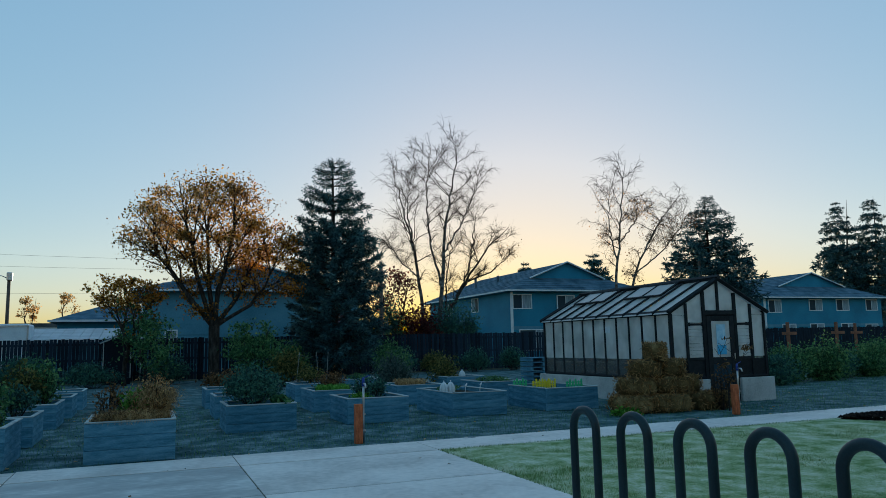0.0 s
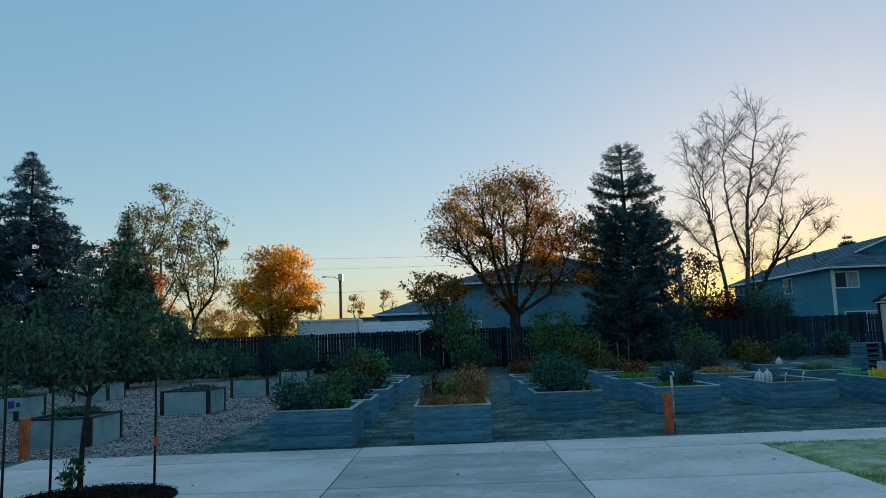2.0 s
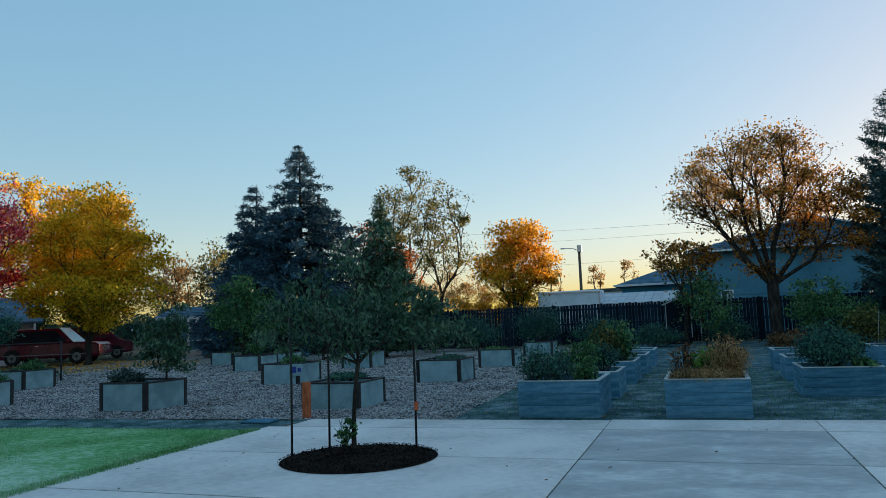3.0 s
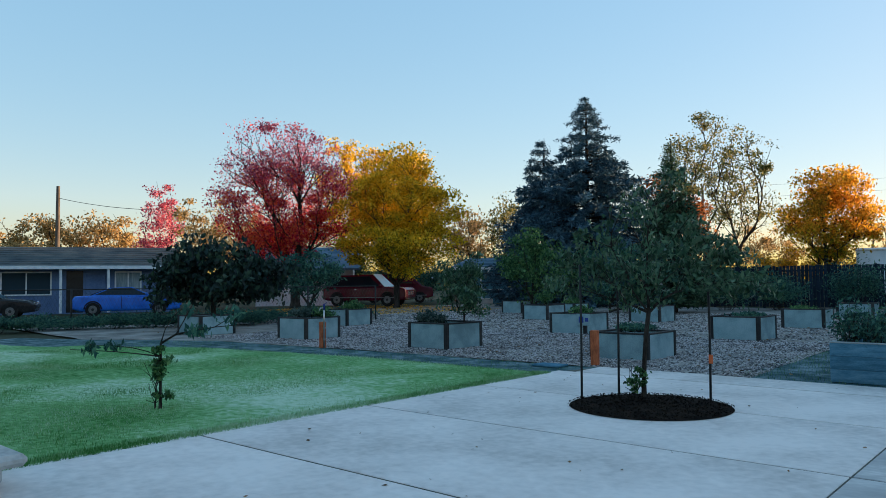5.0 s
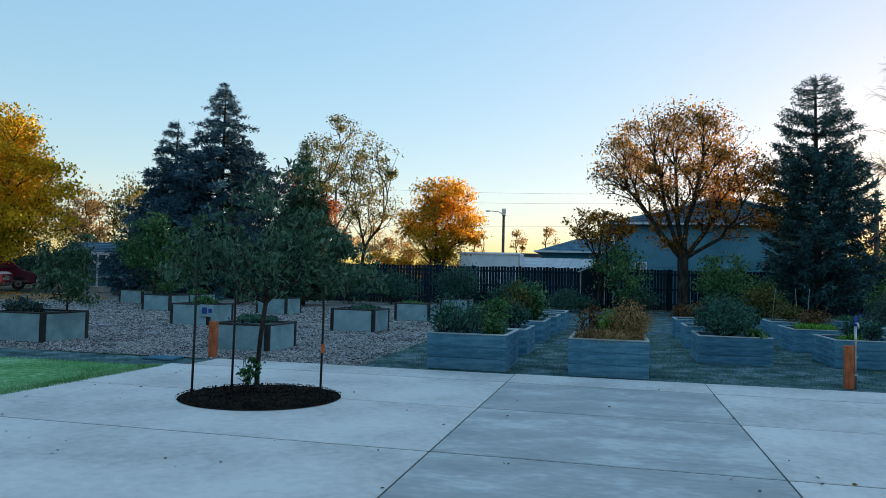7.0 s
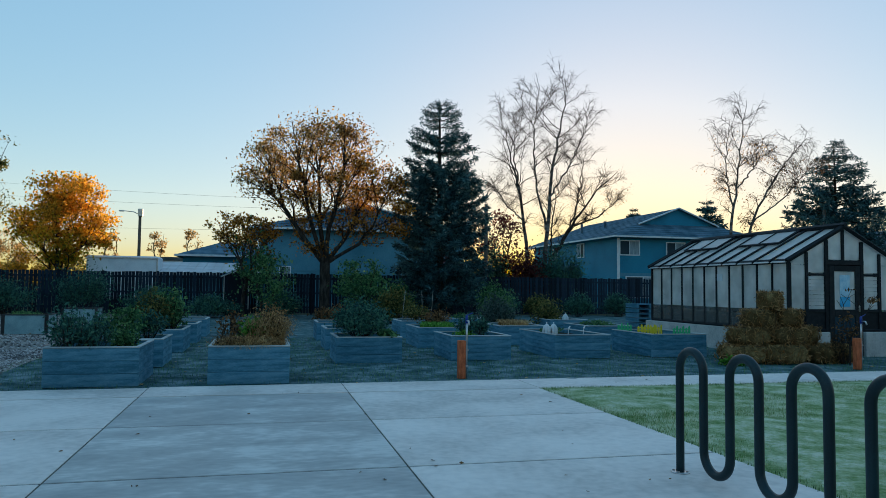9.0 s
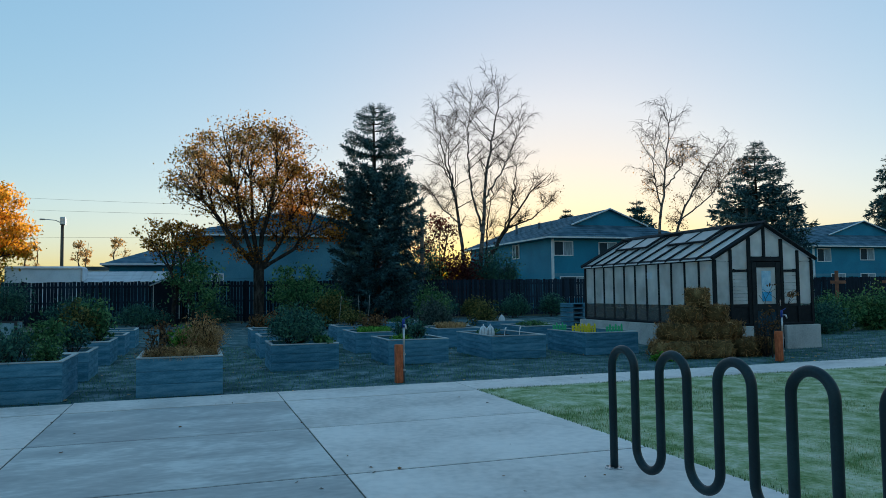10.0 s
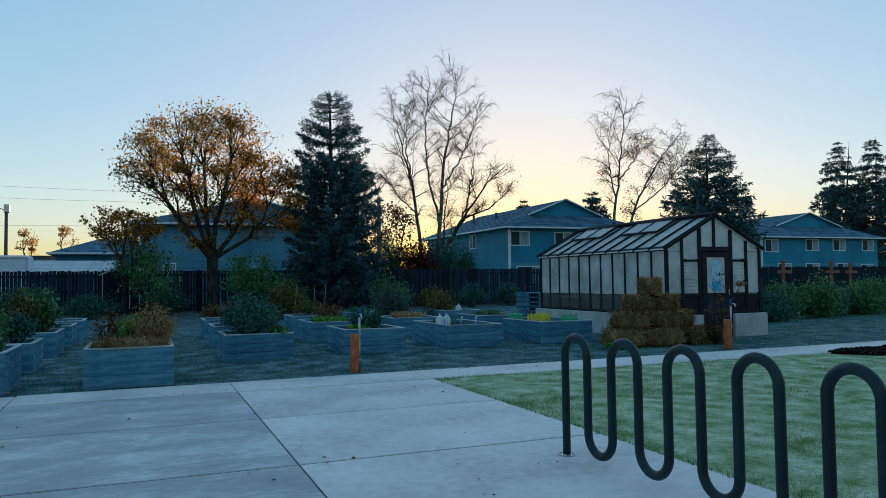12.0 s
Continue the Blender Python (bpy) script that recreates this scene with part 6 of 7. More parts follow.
# ---- greenhouse ----
def greenhouse():
    gx0, gx1, gy0, gy1, zb, ze, zr = 10.86, 13.54, 13.4, 19.0, 0.52, 2.02, 2.76
    xm = (gx0 + gx1) / 2
    gh = thing("greenhouse", "dark-framed greenhouse with milky panels on a concrete footing", "greenhouse", 0, 0, 0)
    def beam(name, p0, p1, w, mat=GREENHOUSE_WOOD, label=""):
        return part(name, Geo().tube([p0, p1], w, 4).mesh(name, mat), gh, label)
    t = 0.12
    # footing
    dl, dr = 11.78, 12.68
    piece("footing", gh, gx0 - t, dl, gy0 - t, gy0 + t, -0.04, zb, FOOTING, 0.012, "pale concrete footing")
    piece("footing", gh, dr, gx1 + t, gy0 - t, gy0 + t, -0.04, zb, FOOTING, 0.012, "pale concrete footing")
    piece("footing", gh, gx0 - t, gx0 + t, gy0 + t + 0.003, gy1, -0.04, zb, FOOTING, 0.012, "pale concrete footing")
    piece("footing", gh, gx1 - t, gx1 + t, gy0 + t + 0.003, gy1, -0.04, zb, FOOTING, 0.012, "pale concrete footing")
    piece("footing", gh, gx0 - t, gx1 + t, gy1 + 0.003, gy1 + 0.2, -0.04, zb, FOOTING, 0.012, "pale concrete footing")
    part("floor", Geo().box(gx0, gx1, gy0, gy1, -0.03, 0.02).mesh("floor", GRAVEL), gh)
    # long walls
    n = 11
    for side, x in ((-1, gx0), (1, gx1)):
        beam("sill", (x, gy0, zb + 0.03), (x, gy1, zb + 0.03), 0.05)
        beam("eave_plate", (x, gy0, ze), (x, gy1, ze), 0.055)
        for i in range(n + 1):
            y = gy0 + (gy1 - gy0) * i / n
            piece("stud", gh, x - 0.028, x + 0.028, y - 0.026, y + 0.026, zb + 0.05, ze - 0.02, GREENHOUSE_WOOD)
        for i in range(n):
            y0, y1 = gy0 + (gy1 - gy0) * i / n + 0.03, gy0 + (gy1 - gy0) * (i + 1) / n - 0.03
            piece("wall_pane", gh, x - 0.008, x + 0.008, y0, y1, 0.98, ze - 0.04, POLY, 0.002)
            piece("kick_panel", gh, x - 0.012, x + 0.012, y0, y1, zb + 0.06, 0.978, CLEAR_SHEET, 0.003)
    # roof
    m = 10
    for side, x in ((-1, gx0 - 0.1), (1, gx1 + 0.1)):
        za = ze - 0.02
        for i in range(m + 1):
            y = gy0 - 0.08 + (gy1 - gy0 + 0.16) * i / m
            beam("rafter", (x, y, za + 0.025), (xm, y, zr + 0.025), 0.024)
        for i in range(m):
            y0, y1 = gy0 - 0.08 + (gy1 - gy0 + 0.16) * i / m + 0.035, gy0 - 0.08 + (gy1 - gy0 + 0.16) * (i + 1) / m - 0.035
            v = [(x, y0, za), (x, y1, za), (xm, y1, zr), (xm, y0, zr)]
            part("roof_pane", Geo().add(v + [(a, b, d - 0.014) for a, b, d in v], [(0, 1, 2, 3), (7, 6, 5, 4), (0, 4, 5, 1), (1, 5, 6, 2), (2, 6, 7, 3), (3, 7, 4, 0)]).mesh("roof_pane", ROOF_SHEET), gh)
    beam("ridge_cap", (xm, gy0 - 0.12, zr + 0.06), (xm, gy1 + 0.12, zr + 0.06), 0.06)
    for y0 in (14.6, 17.0):    # opening lights near the ridge
        dx, dz = (xm - gx0 - 0.0) , (zr - ze)
        a, b = (xm - 0.62, zr - 0.62 * dz / dx), (xm - 0.06, zr - 0.06 * dz / dx)
        v = [(a[0], y0, a[1] + 0.07), (a[0], y0 + 1.5, a[1] + 0.07), (b[0], y0 + 1.5, b[1] + 0.07), (b[0], y0, b[1] + 0.07)]
        vent = part("roof_vent", Geo().add(v + [(p, q, s - 0.03) for p, q, s in v], [(0, 1, 2, 3), (7, 6, 5, 4), (0, 4, 5, 1), (1, 5, 6, 2), (2, 6, 7, 3), (3, 7, 4, 0)]).mesh("roof_vent", ROOF_SHEET), gh)
        fr = Geo()
        for p, q in ((0, 1), (1, 2), (2, 3), (3, 0), ):
            fr.tube([v[p], v[q]], 0.028, 4)
        fr.tube([tuple((v[0][k] + v[1][k]) / 2 for k in range(3)), tuple((v[2][k] + v[3][k]) / 2 for k in range(3))], 0.024, 4)
        part("vent_frame", fr.mesh("vent_frame", GREENHOUSE_WOOD), vent)
    # gables
    def zroof(x):
        return ze + (zr - ze) * (1 - abs(x - xm) / (xm - gx0))
    for y, front in ((gy0, True), (gy1, False)):
        for s in (-1, 1):
            beam("rake", (xm + s * (xm - gx0 + 0.1), y - 0.06 if front else y + 0.06, ze), (xm, y - 0.06 if front else y + 0.06, zr + 0.03), 0.055)
        beam("sill", (gx0, y, zb + 0.03), (dl if front else gx1, y, zb + 0.03), 0.05)
        if front:
            beam("sill", (dr, y, zb + 0.03), (gx1, y, zb + 0.03), 0.05)
        xs = [gx0, gx0 + 0.42, dl, dr, gx1 - 0.4, gx1]
        for x in xs:
            wd = 0.045 if x in (dl, dr) else 0.035
            piece("stud", gh, x - wd, x + wd, y - 0.04, y + 0.04, (0.0 if front and x in (dl, dr) else zb + 0.04), zroof(x) - 0.03, GREENHOUSE_WOOD)
        piece("stud", gh, xm - 0.035, xm + 0.035, y - 0.04, y + 0.04, 2.06, zr - 0.03, GREENHOUSE_WOOD)
        piece("header", gh, dl - 0.04, dr + 0.04, y - 0.05, y + 0.05, 1.96, 2.06, GREENHOUSE_WOOD)
        for x0, x1 in zip(xs[:-1], xs[1:]):
            if (x0, x1) == (dl, dr):
                continue
            mid = (x0, x1) in ((xs[1], xs[2]), (xs[3], xs[4]))
            if mid:
                piece("cross_rail", gh, x0 + 0.03, x1 - 0.03, y - 0.03, y + 0.03, 1.72, 1.77, GREENHOUSE_WOOD)
                piece("cross_rail", gh, x0 + 0.03, x1 - 0.03, y - 0.03, y + 0.03, 0.94, 1.0, GREENHOUSE_WOOD)
                for k in range(9):    # slatted louvre pane
                    piece("louvre", gh, x0 + 0.05, x1 - 0.05, y - 0.012 + 0.004 * (k % 2), y + 0.002 + 0.004 * (k % 2), 1.005 + k * 0.079, 1.005 + k * 0.079 + 0.074, POLY, 0.003)
            else:
                piece("gable_pane", gh, x0 + 0.03, x1 - 0.03, y - 0.008, y + 0.008, 1.0, 1.95, POLY, 0.002)
            piece("kick_panel", gh, x0 + 0.03, x1 - 0.03, y - 0.014, y + 0.014, zb + 0.06, 0.95, GREENHOUSE_WOOD, 0.003)
            za0, za1 = max(1.79, 1.79), 0
            v = [(x0 + 0.03, 1.79 if mid else 1.96), (x1 - 0.03, 1.79 if mid else 1.96), (x1 - 0.03, zroof(x1 - 0.03) - 0.03), (x0 + 0.03, zroof(x0 + 0.03) - 0.03)]
            part("gable_pane", Geo().prism(v, y - 0.008, y + 0.008, "y").mesh("gable_pane", POLY), gh)
        for x0, x1 in ((dl, xm), (xm, dr)):
            v = [(x0 + 0.03, 2.07), (x1 - 0.03, 2.07), (x1 - 0.03, zroof(x1 - 0.03) - 0.03), (x0 + 0.03, zroof(x0 + 0.03) - 0.03)]
            part("gable_pane", Geo().prism(v, y - 0.008, y + 0.008, "y").mesh("gable_pane", POLY), gh)
    # door
    door = part("door", None, gh, "dark framed door with a glazed upper half", ((dl + dr) / 2, gy0 - 0.02, 0.0))
    hw = (dr - dl) / 2 - 0.055
    for nm, x0, x1, z0, z1 in (("stile", -hw, -hw + 0.13, 0.04, 1.94), ("stile", hw - 0.13, hw, 0.04, 1.94), ("rail", -hw + 0.133, hw - 0.133, 0.04, 0.2), ("rail", -hw + 0.133, hw - 0.133, 0.85, 1.0), ("rail", -hw + 0.133, hw - 0.133, 1.82, 1.94)):
        piece(nm, door, x0, x1, -0.025, 0.025, z0, z1, GREENHOUSE_WOOD)
    piece("door_pane", door, -hw + 0.133, hw - 0.133, -0.008, 0.008, 1.0, 1.82, POLY, 0.002)
    piece("lower_pane", door, -hw + 0.133, hw - 0.133, -0.008, 0.008, 0.2, 0.85, PANE, 0.002)
    piece("poster", door, -0.13, 0.13, -0.016, -0.01, 1.28, 1.74, PAPER_BLUE, 0.001, "pale blue printed notice")
    piece("poster_band", door, -0.13, 0.13, -0.022, -0.0175, 1.06, 1.27, PAPER_DEEP, 0.001, "deep blue printed notice")
    part("handle", slab_mesh(0.03, 0.05, 0.14, 0.01, STEEL, "handle"), door, "steel door handle", (hw - 0.06, -0.04, 0.95))
    piece("wall_notice", gh, 10.845, 10.852, 15.7, 15.95, 1.62, 1.78, WHITE, 0.001, "white paper notice")
    # staging inside, seen dimly through the panels
    for x0, x1 in ((gx0 + 0.15, gx0 + 0.7), (gx1 - 0.7, gx1 - 0.15)):
        piece("bench", gh, x0, x1, gy0 + 0.6, gy1 - 0.3, 0.82, 0.87, GREENHOUSE_WOOD)
        for y in (gy0 + 0.7, (gy0 + gy1) / 2, gy1 - 0.4):
            piece("bench_leg", gh, x0 + 0.03, x0 + 0.09, y, y + 0.06, 0.02, 0.82, GREENHOUSE_WOOD)
    rng = np.random.default_rng(55)
    for k in range(9):    # potted plants on the staging
        x, y = (gx0 + 0.42 if k < 6 else gx1 - 0.42), gy0 + 0.9 + (k % 6) * 0.78
        part("pot", Geo().tube([(0, 0, 0), (0, 0, 0.02), (0, 0, 0.2)], [0.09, 0.09, 0.12], 12).mesh("pot", DARK_METAL), gh, "dark plant pot", (x, y, 0.87))
        hh = rng.uniform(0.15, 0.5)
        c = rng.normal(size=(220, 3)) * (0.12, 0.13, hh * 0.4) + (0, 0, hh * 0.8)
        c[:, 2] = np.abs(c[:, 2])
        v, f = leaf_quads(c, 0.1, rng, 0.2, 0.5)
        tagged(part("potted_plant", quick("potted_plant", v, f, L_DARK), gh, "dim green potted plant", (x, y, 1.02)), kind="stuff")
    for x0, x1 in ((gx0 + 0.12, gx0 + 0.15),):
        piece("bench_skirt", gh, x0, x1, gy0 + 0.6, gy1 - 0.3, 0.3, 0.86, GREENHOUSE_WOOD)
    return gh


greenhouse()


# ---- straw bales in front of the greenhouse ----
def bale(x, y, z, rz, seed, w=0.92, d=0.46, h=0.37):
    rng = np.random.default_rng(seed)
    b = thing("straw_bale", "weathered golden-brown straw bale in a stack", "straw bale", x, y, z, rz, group="stack of straw bales")
    g = Geo()
    n = (9, 5, 4)
    pts, idx = [], {}
    def vert(p):
        k = tuple(np.round(p, 4))
        if k not in idx:
            q = np.array(p)
            r = noise.noise((q[0] * 5 + seed, q[1] * 5, q[2] * 5)) * 0.05 + noise.noise((q[0] * 17, q[1] * 17 + seed, q[2] * 17)) * 0.018
            c = q - np.array([0, 0, h / 2])
            m = np.linalg.norm(c / (w / 2, d / 2, h / 2), 3)
            idx[k] = len(pts)
            pts.append(q - c * max(0, m - 1.0) * 0.5 + c / (np.linalg.norm(c) + 1e-6) * r * (0.4 if q[2] < 0.01 else 1))
        return idx[k]
    dim = (w, d, h)
    for ax in range(3):
        o = [k for k in range(3) if k != ax]
        for s in (0, 1):
            for i in range(n[o[0]]):
                for j in range(n[o[1]]):
                    q = []
                    for a, c in ((0, 0), (1, 0), (1, 1), (0, 1)):
                        p = [0, 0, 0]
                        p[ax], p[o[0]], p[o[1]] = s * dim[ax], (i + a) / n[o[0]] * dim[o[0]], (j + c) / n[o[1]] * dim[o[1]]
                        q.append(vert((p[0] - w / 2, p[1] - d / 2, p[2])))
                    g.f.append(tuple(q))
    g.v = [tuple(max(-9, c) for c in p) for p in pts]
    g.v = [(p[0], p[1], max(0.0, p[2])) for p in g.v]
    part("body", g.mesh("body", HAY, True), b)
    for xx in (-w * 0.22, w * 0.22):
        part("twine", Geo().tube([(xx, -d / 2 - 0.006, 0.03), (xx, -d / 2 - 0.006, h), (xx, d / 2, h + 0.006), (xx, d / 2 + 0.006, 0.03)], 0.005, 4).mesh("twine", TWIG), b, "baling twine")
    k = 420
    face = rng.integers(0, 3, k)
    c = rng.uniform(-0.5, 0.5, (k, 3)) * dim
    c[face == 0, 1] = -d / 2
    c[face == 1, 2] = h / 2
    c[face == 2, 0] = np.where(rng.random((face == 2).sum()) < 0.5, -w / 2, w / 2)
    c[:, 2] += h / 2
    v, f = leaf_quads(c, 0.12, rng, 0.2, 0.07)
    tagged(part("loose_straw", quick("loose_straw", v, f, L_STRAW), b), kind="stuff")


BH = 0.345
for k, (x, y, lv, rz, w) in enumerate(((8.95, 12.3, 0, 4, 0.8), (9.75, 12.25, 0, -3, 0.9), (10.6, 12.4, 0, 85, 0.8), (11.1, 12.35, 0, 72, 0.7), (9.3, 12.85, 0, 2, 0.9), (10.25, 12.85, 0, -4, 0.85),
                                       (9.2, 12.5, 1, -9, 0.8), (10.02, 12.42, 1, 8, 0.78), (10.55, 12.68, 1, 74, 0.7), (9.5, 12.55, 2, 12, 0.7), (10.1, 12.6, 2, 74, 0.72), (9.72, 12.55, 3, 40, 0.5))):
    bale(x, y, lv * BH * 0.985 - 0.01, rz, 100 + k, w=w, d=0.46 if lv < 3 else 0.42, h=BH)


# dark tool shed with pale trim before the back fence
tool = thing("garden_shed", "small dark garden shed with pale edge trim before the fence", "shed", -1.15, 35.6, -0.02)
part("wall", Geo().prism([(-0.55, 0), (0.55, 0), (0.55, 1.85), (0.05, 2.08), (-0.55, 1.82)], 0.0, 1.2, "y").mesh("wall", FENCE), tool)
for sx in (-1, 1):
    piece("corner_trim", tool, sx * 0.55 - 0.02, sx * 0.55 + 0.02, -0.03, -0.004, 0.3, 1.84, TIMBER_CAP, 0.004, "pale corner trim")
    part("barge_board", Geo().tube([(sx * 0.7, -0.04, 1.8), (0.03, -0.04, 2.12)], 0.025, 4).mesh("barge_board", TIMBER_CAP), tool, "pale barge board")
part("roof", Geo().prism([(-0.72, 1.82), (0.03, 2.14), (0.72, 1.82), (0.72, 1.86), (0.03, 2.18), (-0.72, 1.86)], -0.02, 1.3, "y").mesh("roof", SHINGLE), tool)
PATCH = [(10.9, 9.3), (11.5, 9.56), (14.5, 9.56), (14.6, 8.5), (13.0, 8.35), (11.6, 8.75)]
thing("bare_patch", "dark freshly dug patch in the pale lawn", "ground", kind="structure", data=sheet("bare_patch", PATCH, MULCH, 0.03, 0.12, 0.05, 31, 0.0))


# ---- poles and wires ----
def lamp_post(x, y, h, label, side=-1):
    p = thing("street_lamp", label, "street lamp", x, y, 0)
    part("pole", Geo().tube([(0, 0, -0.1), (0, 0, h * 0.5), (0, 0, h - 0.2)], [0.16, 0.14, 0.12], 10).mesh("pole", WOOD_POLE, True), p)
    part("arm", Geo().tube([(0, 0, h - 0.5), (side * 0.5, -0.2, h - 0.25), (side * 1.3, -0.5, h - 0.2)], 0.035, 6).mesh("arm", STEEL, True), p)
    part("lamp_head", slab_mesh(0.42, 0.22, 0.12, 0.04, STEEL, "lamp_head"), p, "", (side * 1.45, -0.55, h - 0.28))
    part("transformer", slab_mesh(0.42, 0.42, 0.7, 0.06, STEEL, "transformer"), p, "grey metal box", (0.05, -0.1, h - 0.65))


lamp_post(-10.75, 70, 8.1, "wooden street-lamp pole behind the fence")
pole = thing("utility_pole", "weathered wooden utility pole behind the fence", "pole", 11.85, 38.5, 0)
part("shaft", Geo().tube([(0, 0, -0.1), (0, 0, 3), (0, 0, 6.0)], [0.14, 0.12, 0.1], 10).mesh("shaft", WOOD_POLE, True), pole)
part("cross_arm", Geo().box(-0.22, 0.22, -0.05, 0.05, 5.75, 5.84).mesh("cross_arm", WOOD_POLE), pole)
pole = thing("utility_pole", "tall bare wooden pole behind the low house", "pole", -59.4, 22.7, 0)
part("shaft", Geo().tube([(0, 0, -0.1), (0, 0, 5), (0, 0, 9.1)], [0.19, 0.17, 0.13], 10).mesh("shaft", WOOD_POLE, True), pole)
pole = thing("utility_pole", "wooden pole standing before the fir", "pole", 39.6, 45.2, 0)
part("shaft", Geo().tube([(0, 0, -0.1), (0, 0, 4), (0, 0, 7.4)], [0.15, 0.13, 0.11], 10).mesh("shaft", WOOD_POLE, True), pole)


def wire(a, b, sag, r=0.018):
    a, b = Vector(a), Vector(b)
    pts = [a.lerp(b, s) - Vector((0, 0, sag * 4 * s * (1 - s))) for s in np.linspace(0, 1, 17)]
    thing("cable", "thin black overhead cable strung between poles", "cable", data=Geo().tube(pts, r, 4).mesh("cable", CABLE), group="overhead cables")


wire((-59.4, 22.7, 8.2), (-44.4, 23.3, 6.2), 0.2)
pole = thing("utility_pole", "wooden utility pole beyond the poplars", "pole", -30, 75, 0)
part("shaft", Geo().tube([(0, 0, -0.1), (0, 0, 5), (0, 0, 11.2)], [0.18, 0.16, 0.12], 10).mesh("shaft", WOOD_POLE, True), pole)
for za, zb in ((11.0, 5.9), (9.8, 5.5), (7.0, 4.6)):
    wire((-30, 75, za), (11.85, 38.5, zb), 0.35, 0.0065)


# ---- plants in the beds ----
def clump(x, y, z, label, leaf, rx, ry, h, n=900, size=0.07, seed=1, stems=26, up=0.2, aspect=0.5, name="bush", shell=0.5):
    """A leafy clump: thin stems from the foot, leaves in an uneven dome."""
    rng = np.random.default_rng(seed)
    p = thing(name, label, "plant", x, y, z)
    a, r = rng.uniform(0, 6.283, stems), np.sqrt(rng.random(stems))
    tips = np.stack([r * np.cos(a) * rx * 0.9, r * np.sin(a) * ry * 0.9, h * (0.55 + 0.45 * (1 - r ** 2)) * rng.uniform(0.75, 1.12, stems)], 1)
    foot = tips * (0.25, 0.25, 0) + (0, 0, -0.02)
    mid = (foot + tips) / 2 + rng.normal(size=tips.shape) * 0.03
    v, f = tubes_from_edges(np.concatenate([foot, mid]), np.concatenate([mid, tips]), np.full(2 * stems, 0.006), np.full(2 * stems, 0.003), 4)
    tagged(part("stalk_work", quick("stalk_work", v, f, TWIG), p), kind="stuff")
    s = rng.uniform(shell, 1.0, n)[:, None]
    i = rng.integers(0, stems, n)
    c = foot[i] * (1 - s) + tips[i] * s + rng.normal(size=(n, 3)) * (0.16 * rx + 0.02, 0.16 * ry + 0.02, 0.1 * h)
    c[:, 2] = np.maximum(c[:, 2], 0.0)
    qv, qf = leaf_quads(c, size, rng, up, aspect)
    tagged(part("foliage", quick("foliage", qv, qf, leaf), p), kind="stuff")
    return p


def grasses(x, y, z, label, mat, rx, ry, h, n=500, seed=1, flop=0.7, width=0.008, name="grass_clump"):
    """Long arching blades."""
    rng = np.random.default_rng(seed)
    p = thing(name, label, "plant", x, y, z)
    a, r = rng.uniform(0, 6.283, n), np.sqrt(rng.random(n))
    foot = np.stack([r * np.cos(a) * rx * 0.8, r * np.sin(a) * ry * 0.8, np.zeros(n) - 0.01], 1)
    th = rng.uniform(0, 6.283, n)
    out = np.stack([np.cos(th), np.sin(th), np.zeros(n)], 1)
    L = h * rng.uniform(0.5, 1.2, n)[:, None]
    w = np.stack([-out[:, 1], out[:, 0], np.zeros(n)], 1) * width
    pts = [foot, foot + np.array([0, 0, 0.55]) * L + out * L * 0.12 * flop, foot + np.array([0, 0, 0.8]) * L + out * L * 0.4 * flop, foot + np.array([0, 0, 0.9 - 0.45 * flop]) * L + out * L * 0.85 * flop]
    V = np.concatenate([np.stack([q - w * k, q + w * k], 1) for q, k in zip(pts, (1, 1, 0.8, 0.2))], 1).reshape(-1, 3)
    k = np.arange(n)[:, None] * 8
    F = np.concatenate([k + [0, 1, 3, 2], k + [2, 3, 5, 4], k + [4, 5, 7, 6]])
    tagged(part("tuft", quick("tuft", V, F, mat), p), kind="stuff")
    return p


SZ = 0.39
# row west of the path
clump(-2.45, 10.95, SZ, "rose bush with dark leaves and small pale buds", L_DARK, 0.34, 0.3, 0.62, 1100, 0.06, 1)
clump(-2.3, 11.6, SZ, "straggly dark rose bush in a timber bed", L_DARK, 0.34, 0.3, 0.55, 800, 0.06, 2)
clump(-1.82, 11.25, SZ, "small rounded green bush in a timber bed", L_GREEN, 0.2, 0.2, 0.4, 900, 0.05, 3)
clump(-2.3, 13.6, SZ, "dense leafy green plant in a timber bed", L_GREEN, 0.4, 0.35, 0.6, 1200, 0.07, 4)
clump(-1.9, 14.0, SZ, "tangled dark green plant in a timber bed", L_DARK, 0.3, 0.3, 0.5, 800, 0.07, 5)
clump(-2.2, 16.6, SZ, "tall flower stems with dull seed heads", L_OLIVE, 0.4, 0.4, 0.85, 1200, 0.08, 6, stems=40, shell=0.3)
clump(-1.9, 17.05, SZ, "tall leafy flower stems in a timber bed", L_GREEN, 0.4, 0.45, 0.95, 1300, 0.08, 7, stems=40, shell=0.25)
clump(-2.1, 19.1, SZ, "tall leafy stems in a timber bed", L_DARK, 0.4, 0.6, 0.8, 900, 0.08, 8, stems=36)
